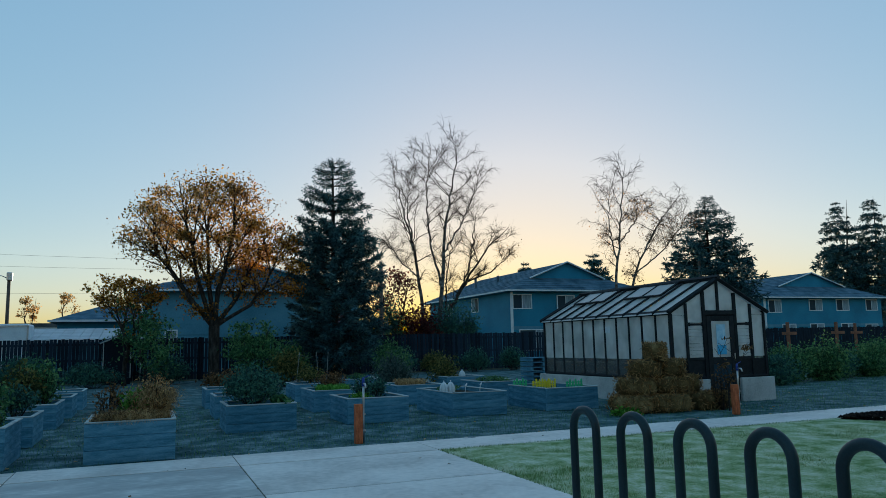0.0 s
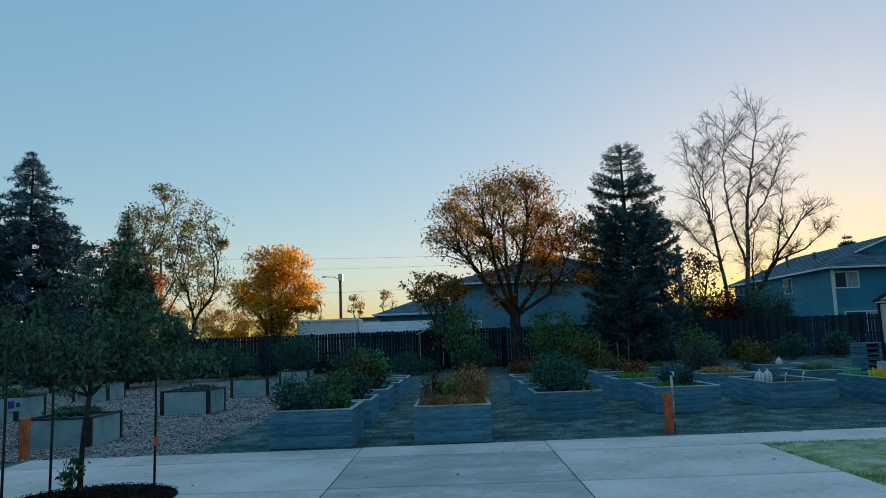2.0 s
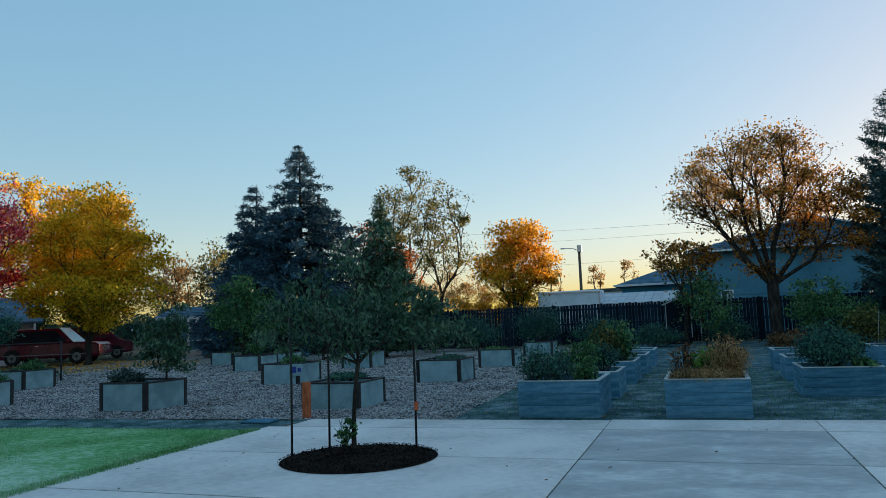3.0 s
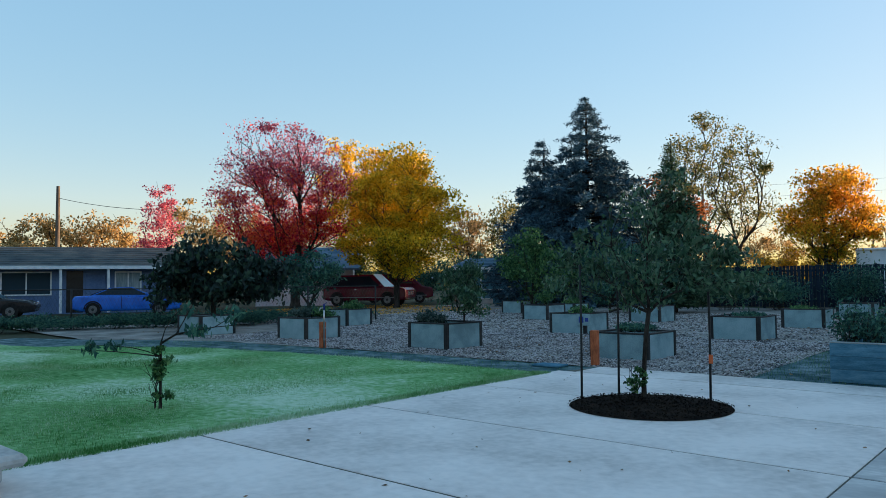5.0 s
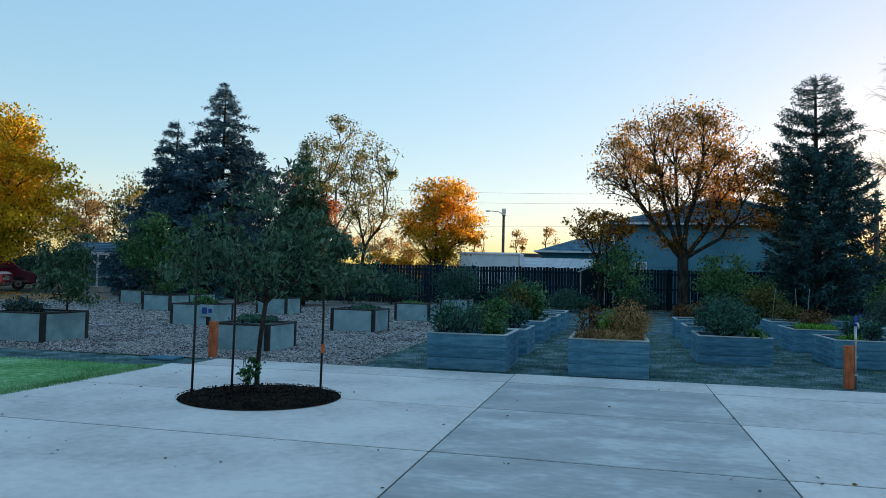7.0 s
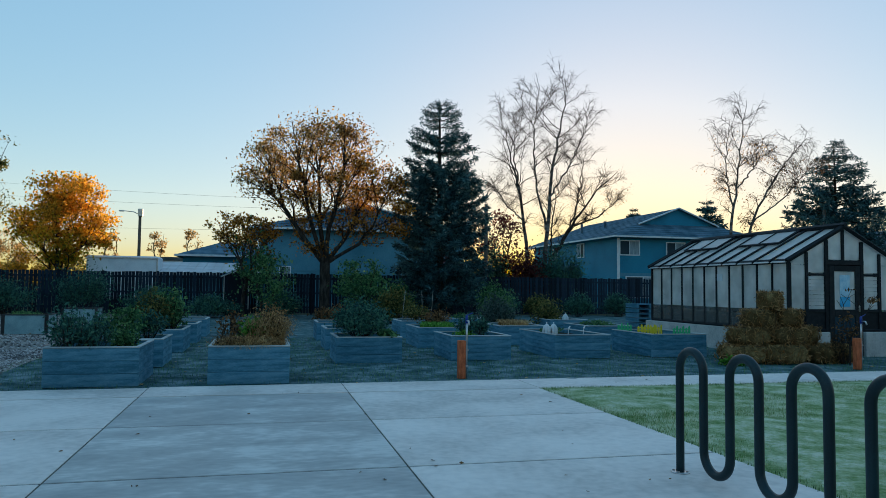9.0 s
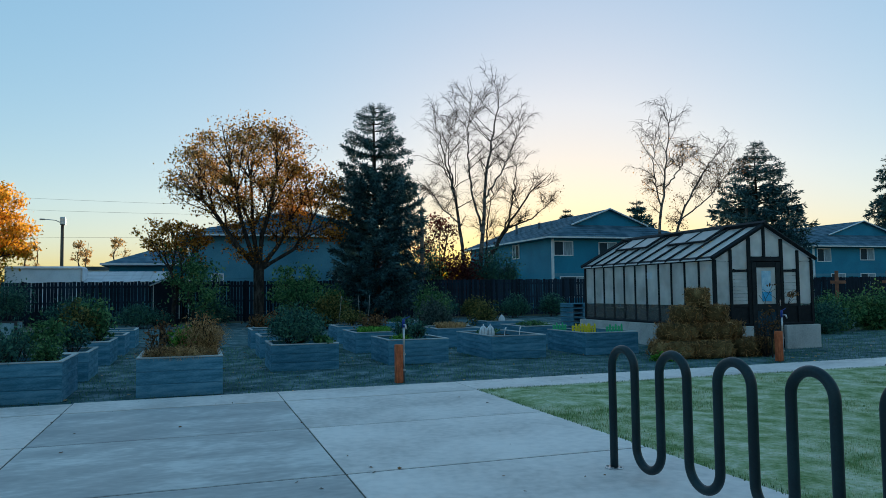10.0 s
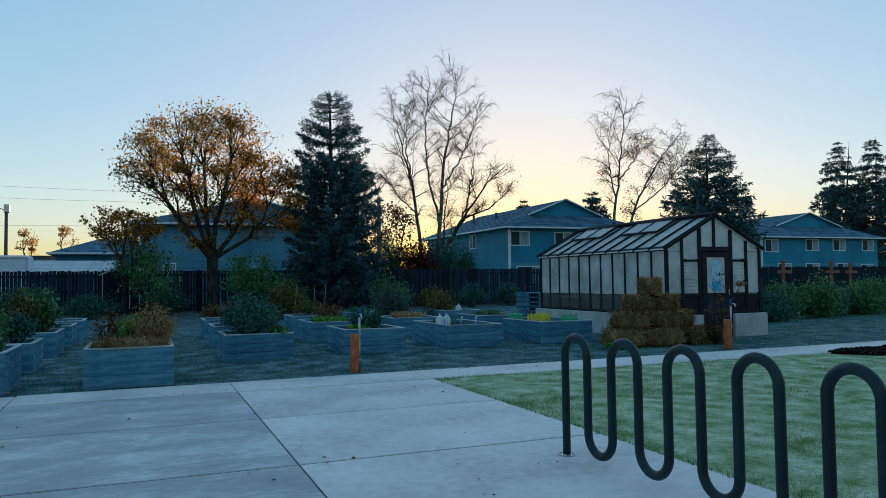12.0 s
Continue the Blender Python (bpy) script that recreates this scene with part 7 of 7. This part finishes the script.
# dry grass bed by the paving
DZ = 0.45
clump(-0.12, 10.98, DZ, "dry straw-coloured seed heads flopping over a bed edge", L_STRAW, 0.52, 0.22, 0.2, 5200, 0.045, 9, stems=90, up=0.0, aspect=0.2, shell=0.3, name="dry_plant")
grasses(-0.1, 10.95, DZ, "fine dry grass hanging over a bed edge", L_STRAW, 0.5, 0.2, 0.2, 900, 90, 1.5, 0.002)
clump(0.2, 11.55, DZ, "tangled dry tawny plant in a timber bed", L_STRAW, 0.34, 0.34, 0.6, 4600, 0.05, 10, stems=80, up=0.0, aspect=0.22, shell=0.25, name="dry_plant")
grasses(0.15, 11.6, DZ, "tall dry grass tuft in a timber bed", L_STRAW, 0.35, 0.4, 0.5, 700, 11, 0.8, 0.0024)
clump(-0.05, 11.6, SZ, "bright green weeds among dry grass", L_BRIGHT, 0.28, 0.25, 0.5, 1100, 0.065, 12)
clump(-0.4, 11.85, SZ, "dead brown seed stalks in a timber bed", L_RUST, 0.2, 0.4, 0.66, 300, 0.06, 13, shell=0.6)
grasses(-0.35, 11.1, SZ, "reddish dry stalks in a timber bed", L_RUST, 0.25, 0.3, 0.3, 500, 14, 0.9, 0.004)
# centre beds
clump(1.86, 13.95, SZ, "large rounded dark green bush filling a timber bed", L_DARK, 0.58, 0.64, 0.68, 5200, 0.06, 15, stems=60)
clump(2.3, 13.55, SZ, "leafy squash trailing over the bed edge", L_GREEN, 0.2, 0.2, 0.22, 260, 0.1, 16)
clump(2.0, 16.85, SZ, "brown withered plants in a timber bed", L_RUST, 0.35, 0.6, 0.4, 500, 0.07, 17)
clump(4.3, 14.1, SZ, "low dark leafy plant beside the cap board", L_DARK, 0.2, 0.25, 0.38, 500, 0.06, 18)
clump(4.15, 14.55, SZ, "dusky dark-leaved plant in a timber bed", L_DARK, 0.25, 0.4, 0.48, 700, 0.06, 19, shell=0.3)
clump(3.95, 14.1, SZ, "low bright green seedlings in a timber bed", L_BRIGHT, 0.22, 0.3, 0.16, 360, 0.05, 20)
grasses(4.1, 17.1, SZ, "bright green ground-cover in a timber bed", L_BRIGHT, 0.5, 0.6, 0.2, 700, 21, 0.8)
clump(4.2, 17.55, SZ, "rusty dying plants in a timber bed", L_RUST, 0.35, 0.6, 0.5, 700, 0.07, 22, shell=0.3)
clump(4.3, 20.5, SZ, "dusky shrub in a timber bed", L_OLIVE, 0.4, 0.5, 0.55, 900, 0.07, 23)
clump(6.6, 20.2, -0.02, "rounded grey-green lavender bush on the ground", L_BLUE, 0.62, 0.6, 1.15, 4200, 0.07, 24, stems=70)
clump(8.7, 21.6, -0.02, "dark olive shrub on the ground", L_OLIVE, 0.6, 0.6, 1.1, 1700, 0.09, 25, stems=50, shell=0.25)
grasses(6.3, 17.95, SZ, "dry pale grass in a timber bed", L_STRAW, 0.45, 0.7, 0.22, 700, 26, 0.9)
clump(8.6, 17.9, SZ, "low green plants in a timber bed", L_GREEN, 0.35, 0.8, 0.18, 500, 0.06, 27)
clump(6.3, 15.4, SZ, "low leafy greens by the cloches", L_GREEN, 0.25, 0.3, 0.14, 300, 0.06, 28)
clump(6.1, 22.2, SZ, "low green plants in a far bed", L_GREEN, 0.35, 0.8, 0.2, 350, 0.07, 29)
# plants in panel beds
for k, (px, py, lf, hh) in enumerate(((-10.85, 11.7, L_BLUE, 0.3), (-15.4, 11.8, L_BLUE, 0.34), (-15.0, 12.2, L_GREEN, 0.3), (-18.8, 16.6, L_GREEN, 0.36), (-6.3, 12.2, L_DARK, 0.14), (-10.5, 17.4, L_GREEN, 0.26),
                                      (-15.3, 22.9, L_GREEN, 0.6), (-6.3, 22.6, L_GREEN, 0.14), (-15.2, 24.6, L_GREEN, 0.3), (-6.1, 17.5, L_DARK, 0.16))):
    clump(px, py, 0.46, "leafy green vegetable plants in a panel bed", lf, 0.36, 0.36, hh, 800, 0.07, 200 + k)
# shrubs along the back fence and under the maple
for k, (px, py, lf, rx, hh) in enumerate(((11.6, 34.6, L_DARK, 0.9, 1.2), (13.6, 35.2, L_OLIVE, 0.8, 1.0), (15.6, 34.8, L_DARK, 0.9, 1.15), (18.0, 35.2, L_DARK, 0.9, 1.1), (6.0, 33.2, L_GREEN, 0.9, 1.6), (0.8, 33.6, L_DARK, 1.1, 1.2),
                                          (-4.8, 34.6, L_DARK, 1.2, 1.3), (-7.6, 35.2, L_DARK, 1.3, 2.1), (-10.6, 34.8, L_DARK, 1.4, 1.7), (-12.6, 33.6, L_DARK, 1.3, 1.9), (5.0, 28.0, L_OLIVE, 0.7, 1.3), (2.6, 26.5, L_RUST, 0.8, 0.7),
                                          (-2.0, 33.0, L_DARK, 1.2, 1.0), (9.6, 30.0, L_GREEN, 0.8, 1.5))):
    clump(px, py, -0.02, "dark leafy shrub growing against the fence", lf, rx, rx * 0.8, hh, 3200, 0.11, 300 + k, stems=40, name="shrub")
for k in range(6):
    clump(10.2 + 1.5 * k, 39.6 + 0.8 * (k % 3), -0.05, "dark overgrown bush behind the fence", L_DARK if k % 3 else L_DKRED, 1.3, 1.0, 3.1 + 0.5 * (k % 3), 3600, 0.15, 700 + k, stems=40, name="shrub")
for k in range(8):
    clump(-23 + 1.9 * k, 39.4 + 0.6 * (k % 2), -0.05, "dark bush close behind the fence", L_DARK if k % 2 else L_OLIVE, 1.2, 1.0, 1.7 + 0.3 * (k % 3), 1800, 0.15, 720 + k, stems=36, name="shrub")
for k in range(6):
    clump(-41.0 + 1.6 * k, 37.0 + 2.0 * k, -0.05, "dark hedge behind the parked trucks", L_DARK, 1.7, 1.4, 3.5 + 0.4 * (k % 2), 3000, 0.17, 740 + k, stems=36, name="hedge_plant")
clump(8.55, 12.0, -0.02, "green grass tuft at the foot of the bales", L_BRIGHT, 0.3, 0.2, 0.18, 300, 0.07, 760, name="weed")
clump(10.95, 12.0, -0.02, "dead twiggy weeds leaning on the bales", L_RUST, 0.3, 0.25, 0.85, 260, 0.06, 761, stems=40, name="weed")
# berry hedge east of the greenhouse, with cedar cross posts
for k in range(9):
    clump(17.6 + 1.5 * k, 17.3 + 0.35 * k + 0.5 * (k % 2), -0.02, "berry hedge of green leaves tied to posts", L_GREEN if k % 3 else L_DARK, 1.1, 0.8, 0.95 + 0.2 * (k % 3), 4200, 0.1, 400 + k, stems=60, name="hedge_plant", shell=0.1)
for x, y in ((26.0, 24.4), (29.6, 25.0), (34.5, 28.0)):
    cr = thing("trellis_post", "cedar cross-shaped trellis post above a berry hedge", "trellis", x, y, 0, group="cedar trellis posts")
    piece("upright", cr, -0.06, 0.06, -0.05, 0.05, -0.05, 2.05, CEDAR)
    piece("cross_bar", cr, -0.42, 0.42, -0.09, -0.052, 1.5, 1.63, CEDAR)
for k in range(12):
    clump(-27.6 + 0.5 * k, 4.2 + 0.95 * k, -0.02, "dark low shrubs along the wire fence", L_DARK, 1.0, 0.9, 0.5, 2600, 0.08, 500 + k, name="shrub")
for k in range(4):
    clump(-22.8 + 0.5 * k, 14.0 + 1.6 * k, -0.02, "low dark shrub beside the gravel", L_DARK, 0.9, 0.9, 0.55, 2200, 0.08, 520 + k, name="shrub")


# ---- water posts ----
def water_post(x, y, h, label, hydrant=True, valve=False):
    p = thing("water_post", label, "post", x, y, -0.01, group="red-brown water posts")
    piece("timber", p, -0.055, 0.055, -0.055, 0.055, 0, h, POST_WOOD, 0.008)
    if hydrant:
        part("pipe", Geo().tube([(0.075, -0.02, 0), (0.075, -0.02, h + 0.05), (0.075, -0.02, h + 0.28)], 0.017, 8).mesh("pipe", STEEL, True), p, "galvanised water pipe")
        for z in (0.18, 0.42):
            part("clip", Geo().box(0.05, 0.1, -0.04, 0.0, z, z + 0.025).mesh("clip", STEEL), p)
        part("tap_head", Geo().tube([(0.075, -0.02, h + 0.26), (0.075, -0.02, h + 0.37), (0.075, -0.02, h + 0.39)], [0.024, 0.022, 0.012], 10).mesh("tap_head", PLASTIC_BLUE, True), p, "dark blue tap head")
        part("spout", Geo().tube([(0.075, -0.02, h + 0.3), (0.075, -0.12, h + 0.3), (0.075, -0.15, h + 0.24)], 0.014, 6).mesh("spout", STEEL, True), p)
        part("lever", Geo().tube([(0.075, -0.02, h + 0.38), (0.17, -0.02, h + 0.42)], 0.008, 6).mesh("lever", PLASTIC_BLUE), p, "blue lever")
    return p


water_post(3.02, 10.9, 0.58, "red-brown timber post with a galvanised pipe and blue tap")
water_post(10.45, 11.15, 0.56, "red-brown timber post with a blue tap by the greenhouse")
water_post(-12.56, 10.15, 0.56, "red-brown timber post at the gravel edge")
water_post(-6.22, 10.63, 0.57, "red-brown timber post at the paving corner", False)
# blue tarp thing beside a planter and a valve lid
lid = thing("valve_cover", "flat grey-green valve box cover set in earth", "valve cover", -6.75, 10.1, -0.012)
part("lid", slab_mesh(0.5, 0.34, 0.035, 0.01, TIMBER, "lid"), lid)
sign = thing("notice_card", "small grey card with blue marks on a planter", "sign", -10.0, 16.68, 0.22)
part("card", slab_mesh(0.4, 0.012, 0.3, 0.003, PANEL, "card"), sign)
part("blue_mark", slab_mesh(0.14, 0.004, 0.16, 0.001, PLASTIC_BLUE, "blue_mark"), sign, "", (-0.06, -0.01, 0.07))
part("blue_mark", slab_mesh(0.1, 0.004, 0.1, 0.001, PLASTIC_BLUE, "blue_mark"), sign, "", (0.1, -0.01, 0.1))


# ---- little fences and cloches in the east beds ----
def little_fence(x, y, z, length, mat, label, rz=0):
    f = thing("edging_fence", label, "garden edging", x, y, z, rz, group="plastic picket edging")
    n = int(length / 0.075)
    for i in range(n):
        h = 0.2 if i % 2 else 0.16
        part("picket", Geo().prism([(-0.022, 0), (0.022, 0), (0.022, h - 0.03), (0, h), (-0.022, h - 0.03)], -0.006, 0.006, "y").mesh("picket", mat), f, "", (i * 0.075, 0, 0))
    for zz in (0.05, 0.11):
        part("rail", Geo().box(-0.03, n * 0.075 - 0.04, 0.007, 0.014, zz, zz + 0.022).mesh("rail", mat), f)


little_fence(8.05, 14.5, 0.42, 0.62, PLASTIC_YELLOW, "bright yellow plastic picket edging in a bed", rz=12)
little_fence(8.12, 14.8, 0.42, 0.5, PLASTIC_YELLOW, "bright yellow plastic picket edging in a bed", rz=-4)
little_fence(7.96, 15.42, 0.42, 0.4, PLASTIC_GREEN, "green plastic picket edging in a bed")
little_fence(8.6, 14.15, 0.42, 0.46, PLASTIC_GREEN, "green plastic picket edging in a bed", rz=3)


def cloche(x, y, z, s=1.0):
    c = thing("cloche", "white ribbed plastic cloche over a seedling", "cloche", x, y, z, group="white cloches")
    for k in range(8):
        a, b = k * math.pi / 4, (k + 0.82) * math.pi / 4
        g = Geo()
        prof = [(0.085, 0), (0.09, 0.07), (0.07, 0.14), (0.035, 0.185), (0.008, 0.2)]
        v = [(s * r * math.cos(t), s * r * math.sin(t), s * h) for r, h in prof for t in (a, (a + b) / 2, b)]
        v += [(p[0] * 0.9, p[1] * 0.9, p[2] * 0.97) for p in v]
        m = 15
        fs = [(i * 3 + j, i * 3 + j + 1, i * 3 + j + 4, i * 3 + j + 3) for i in range(4) for j in range(2)]
        part("rib", g.add(v, fs + [tuple(m + q for q in f[::-1]) for f in fs]).mesh("rib", PLASTIC_WHITE, True), c)
    part("knob", Geo().tube([(0, 0, 0.195 * s), (0, 0, 0.225 * s), (0, 0, 0.23 * s)], [0.012, 0.014, 0.006], 8).mesh("knob", PLASTIC_WHITE, True), c)


for x, y, s in ((6.02, 14.95, 1.1), (6.2, 15.0, 1.1), (9.0, 20.9, 1.15)):
    cloche(x, y, 0.4, s)
bk = thing("pallet_stack", "stacked grey wooden pallets by the greenhouse", "pallets", 12.7, 22.8, -0.02)
for k in range(6):
    piece("slat", bk, -0.5, 0.5, -0.4, 0.4, k * 0.16 + 0.1, k * 0.16 + 0.13, TIMBER)
    for xx in (-0.45, 0.0, 0.45):
        piece("bearer", bk, xx - 0.04, xx + 0.04, -0.4, 0.4, k * 0.16, k * 0.16 + 0.098, TIMBER)
tr = thing("bean_frame", "leaning pale canes tied over a bed", "canes", 4.45, 21.6, -0.02)
for dx, lean in ((-0.4, 0.15), (0.3, -0.05), (0.5, 0.1)):
    part("cane", Geo().tube([(dx, 0, 0), (dx + lean, 0.1, 1.3)], 0.006, 6).mesh("cane", CANE, True), tr, "pale cane")
part("string", Geo().tube([(-0.27, 0.1, 1.25), (0.0, 0.1, 1.15), (0.25, 0.1, 1.2)], 0.003, 4).mesh("string", CANE), tr)
# hose spikes in the open bed
for x, y in ((6.36, 14.6), (6.75, 14.7)):
    sp = thing("sprinkler", "small pale plastic sprinkler on a riser", "sprinkler", x, y, 0.39, group="sprinklers")
    part("riser", Geo().tube([(0, 0, -0.02), (0.02, 0, 0.16)], 0.008, 6).mesh("riser", PLASTIC_WHITE), sp)
    part("head", Geo().tube([(0.02, 0, 0.15), (0.05, 0, 0.2)], [0.02, 0.012], 8).mesh("head", PLASTIC_WHITE), sp)

# end of a seat at the edge of the west lawn
seat = thing("bench", "grey bench end beside the west lawn", "bench", -5.95, 1.62, 0)
part("seat_slab", slab_mesh(0.9, 0.42, 0.085, 0.03, FOOTING, "seat_slab"), seat, "rounded grey seat slab", (0, 0, 0.16))
part("support", slab_mesh(0.3, 0.3, 0.16, 0.02, FOOTING, "support"), seat)

# ---- wire fence by the street ----
wf = thing("wire_fence", "galvanised chain-link fence with steel posts along the street", "fence", -28.6, 3.0, 0, rz=64)
for i in range(8):
    part("post", Geo().tube([(i * 2.6, 0, -0.05), (i * 2.6, 0, 1.3)], 0.03, 8).mesh("post", DARK_METAL, True), wf)
part("top_rail", Geo().tube([(0, 0, 1.27), (18.2, 0, 1.27)], 0.02, 6).mesh("top_rail", DARK_METAL, True), wf)
g = Geo()
for i in range(150):
    for s in (-1, 1):
        x0 = i * 0.122
        g.tube([(x0, 0, 0.02), (x0 + s * 0.6, 0, 1.25)], 0.0022, 3, False)
tagged(part("mesh_wire", g.mesh("mesh_wire", DARK_METAL), wf), kind="stuff")


# ---- grass, stones and litter ----
def blades(name, label, outline, n, mat, h, seed, near, z=0.015):
    rng = np.random.default_rng(seed)
    xs, ys = [p[0] for p in outline], [p[1] for p in outline]
    px, py = rng.uniform(max(min(xs), near[0]), min(max(xs), near[1]), n * 3), rng.uniform(max(min(ys), near[2]), min(max(ys), near[3]), n * 3)
    ok = inside(px, py, outline)
    px, py = px[ok][:n], py[ok][:n]
    m = len(px)
    hh = h * rng.uniform(0.4, 1.3, m)
    th = rng.uniform(0, 6.283, m)
    d, w = np.stack([np.cos(th), np.sin(th)], 1), 0.0035
    ln = rng.uniform(0.2, 1.0, m) * hh
    V = np.zeros((m, 3, 3))
    V[:, 0] = np.stack([px - d[:, 1] * w, py + d[:, 0] * w, np.full(m, z - 0.02)], 1)
    V[:, 1] = np.stack([px + d[:, 1] * w, py - d[:, 0] * w, np.full(m, z - 0.02)], 1)
    V[:, 2] = np.stack([px + d[:, 0] * ln, py + d[:, 1] * ln, z + hh], 1)
    return thing(name, label, "grass", kind="stuff", data=quick(name, V.reshape(-1, 3), np.arange(m * 3).reshape(-1, 3), mat))


blades("lawn_grass", "short dewy green lawn grass", LAWN_L, 150000, BLADE, 0.016, 1, (-17, -6.2, 0, 9.4))
blades("lawn_grass", "short pale frosted lawn grass", LAWN_R, 150000, BLADE_DULL, 0.010, 2, (3.8, 13.5, 2.5, 9.7))
EDGE_L = [(-6.42, -1), (-6.2, -1), (-6.2, 9.3), (-6.42, 9.3)]
EDGE_R = [(3.77, 0), (3.85, 0), (3.85, 9.61), (12.0, 9.55), (12.0, 9.62), (3.77, 9.66)]
blades("verge_grass", "longer grass along the paving edge", EDGE_L, 14000, BLADE, 0.02, 3, (-7, -6, 0, 9.4))
blades("verge_grass", "longer grass along the paving edge", EDGE_R, 20000, VERGE, 0.012, 4, (3.7, 12, 1, 9.8))
blades("weedy_grass", "sparse weedy grass on bare earth", GARDEN, 60000, L_GREEN, 0.05, 5, (-4, 24, 10.5, 20), z=-0.01)
blades("track_grass", "sparse grass along the earth strip", TRACK, 3000, L_GREEN, 0.03, 6, (-18, -6, 8, 10.5), z=-0.01)


def stones(name, label, outline, n, size, mat, seed, near, z=-0.01):
    """Angular little stones, eight faces each."""
    rng = np.random.default_rng(seed)
    px, py = rng.uniform(near[0], near[1], n * 3), rng.uniform(near[2], near[3], n * 3)
    ok = inside(px, py, outline)
    px, py = px[ok][:n], py[ok][:n]
    m = len(px)
    o = np.array([(1, 0, 0), (0, 1, 0), (-1, 0, 0), (0, -1, 0), (0, 0, 1), (0, 0, -0.6)], float)
    th = rng.uniform(0, 6.283, m)
    s = size * rng.uniform(0.45, 1.25, (m, 3)) * (1, 0.75, 0.5)
    v = o[None] * s[:, None] * rng.uniform(0.7, 1.2, (m, 6, 1))
    c, sn = np.cos(th)[:, None], np.sin(th)[:, None]
    x, y = v[..., 0] * c - v[..., 1] * sn, v[..., 0] * sn + v[..., 1] * c
    V = np.stack([x + px[:, None], y + py[:, None], v[..., 2] + z + size * 0.2], 2).reshape(-1, 3)
    f = np.array([(0, 1, 4), (1, 2, 4), (2, 3, 4), (3, 0, 4), (1, 0, 5), (2, 1, 5), (3, 2, 5), (0, 3, 5)])
    return thing(name, label, "gravel", kind="stuff", data=quick(name, V, (f[None] + np.arange(m)[:, None, None] * 6).reshape(-1, 3), mat))


stones("gravel_stones", "loose grey and tan gravel stones", GRAVEL_AREA, 30000, 0.03, STONE, 7, (-18, -3.7, 10.2, 17))
stones("gravel_stones", "loose grey and tan gravel stones", GRAVEL_AREA, 16000, 0.045, STONE, 8, (-26, -3.9, 15, 30))
stones("earth_clods", "dark clods on a dug patch of lawn", PATCH, 900, 0.07, MULCH, 10, (10.8, 14.7, 8.3, 9.6), z=0.05)
stones("earth_clods", "small clods and stones on bare earth", GARDEN, 3500, 0.018, DIRT, 9, (-4, 14, 10.5, 18))


def litter(name, label, outline, n, size, mat, seed, near, z):
    rng = np.random.default_rng(seed)
    px, py = rng.uniform(near[0], near[1], n * 4), rng.uniform(near[2], near[3], n * 4)
    ok = inside(px, py, outline)
    px, py = px[ok][:n], py[ok][:n]
    v, f = leaf_quads(np.stack([px, py, np.zeros(len(px))], 1), size, rng, 0, 0.7)
    v[:, 2] = v[:, 2] * 0.3
    v[:, 2] += z + size * 0.14
    return thing(name, label, "fallen leaves", kind="stuff", data=quick(name, v, f, mat))


SLAB = [(-6.2, 0), (3.7, 0), (3.7, 9.6), (9, 9.7), (9, 10.5), (-5.9, 10.3)]
litter("fallen_leaves", "scattered small brown leaves on the paving", SLAB, 90, 0.045, L_RUST, 11, (-6.2, 9, 2.5, 10.5), 0.0)
litter("fallen_leaves", "scattered pale fallen leaves on bare earth", GARDEN, 700, 0.06, L_PALE, 12, (-4, 16, 10.5, 30), 0.0)
litter("fallen_leaves", "brown fallen leaves scattered over gravel", GRAVEL_AREA, 1600, 0.07, L_RUST, 13, (-26, -4, 10.4, 30), 0.01)
litter("fallen_leaves", "rust-red leaf drift under the maples", [(-34, 20), (-24, 20), (-22, 30), (-34, 34)], 3500, 0.12, L_ORANGE, 14, (-34, -22, 20, 34), 0.0)
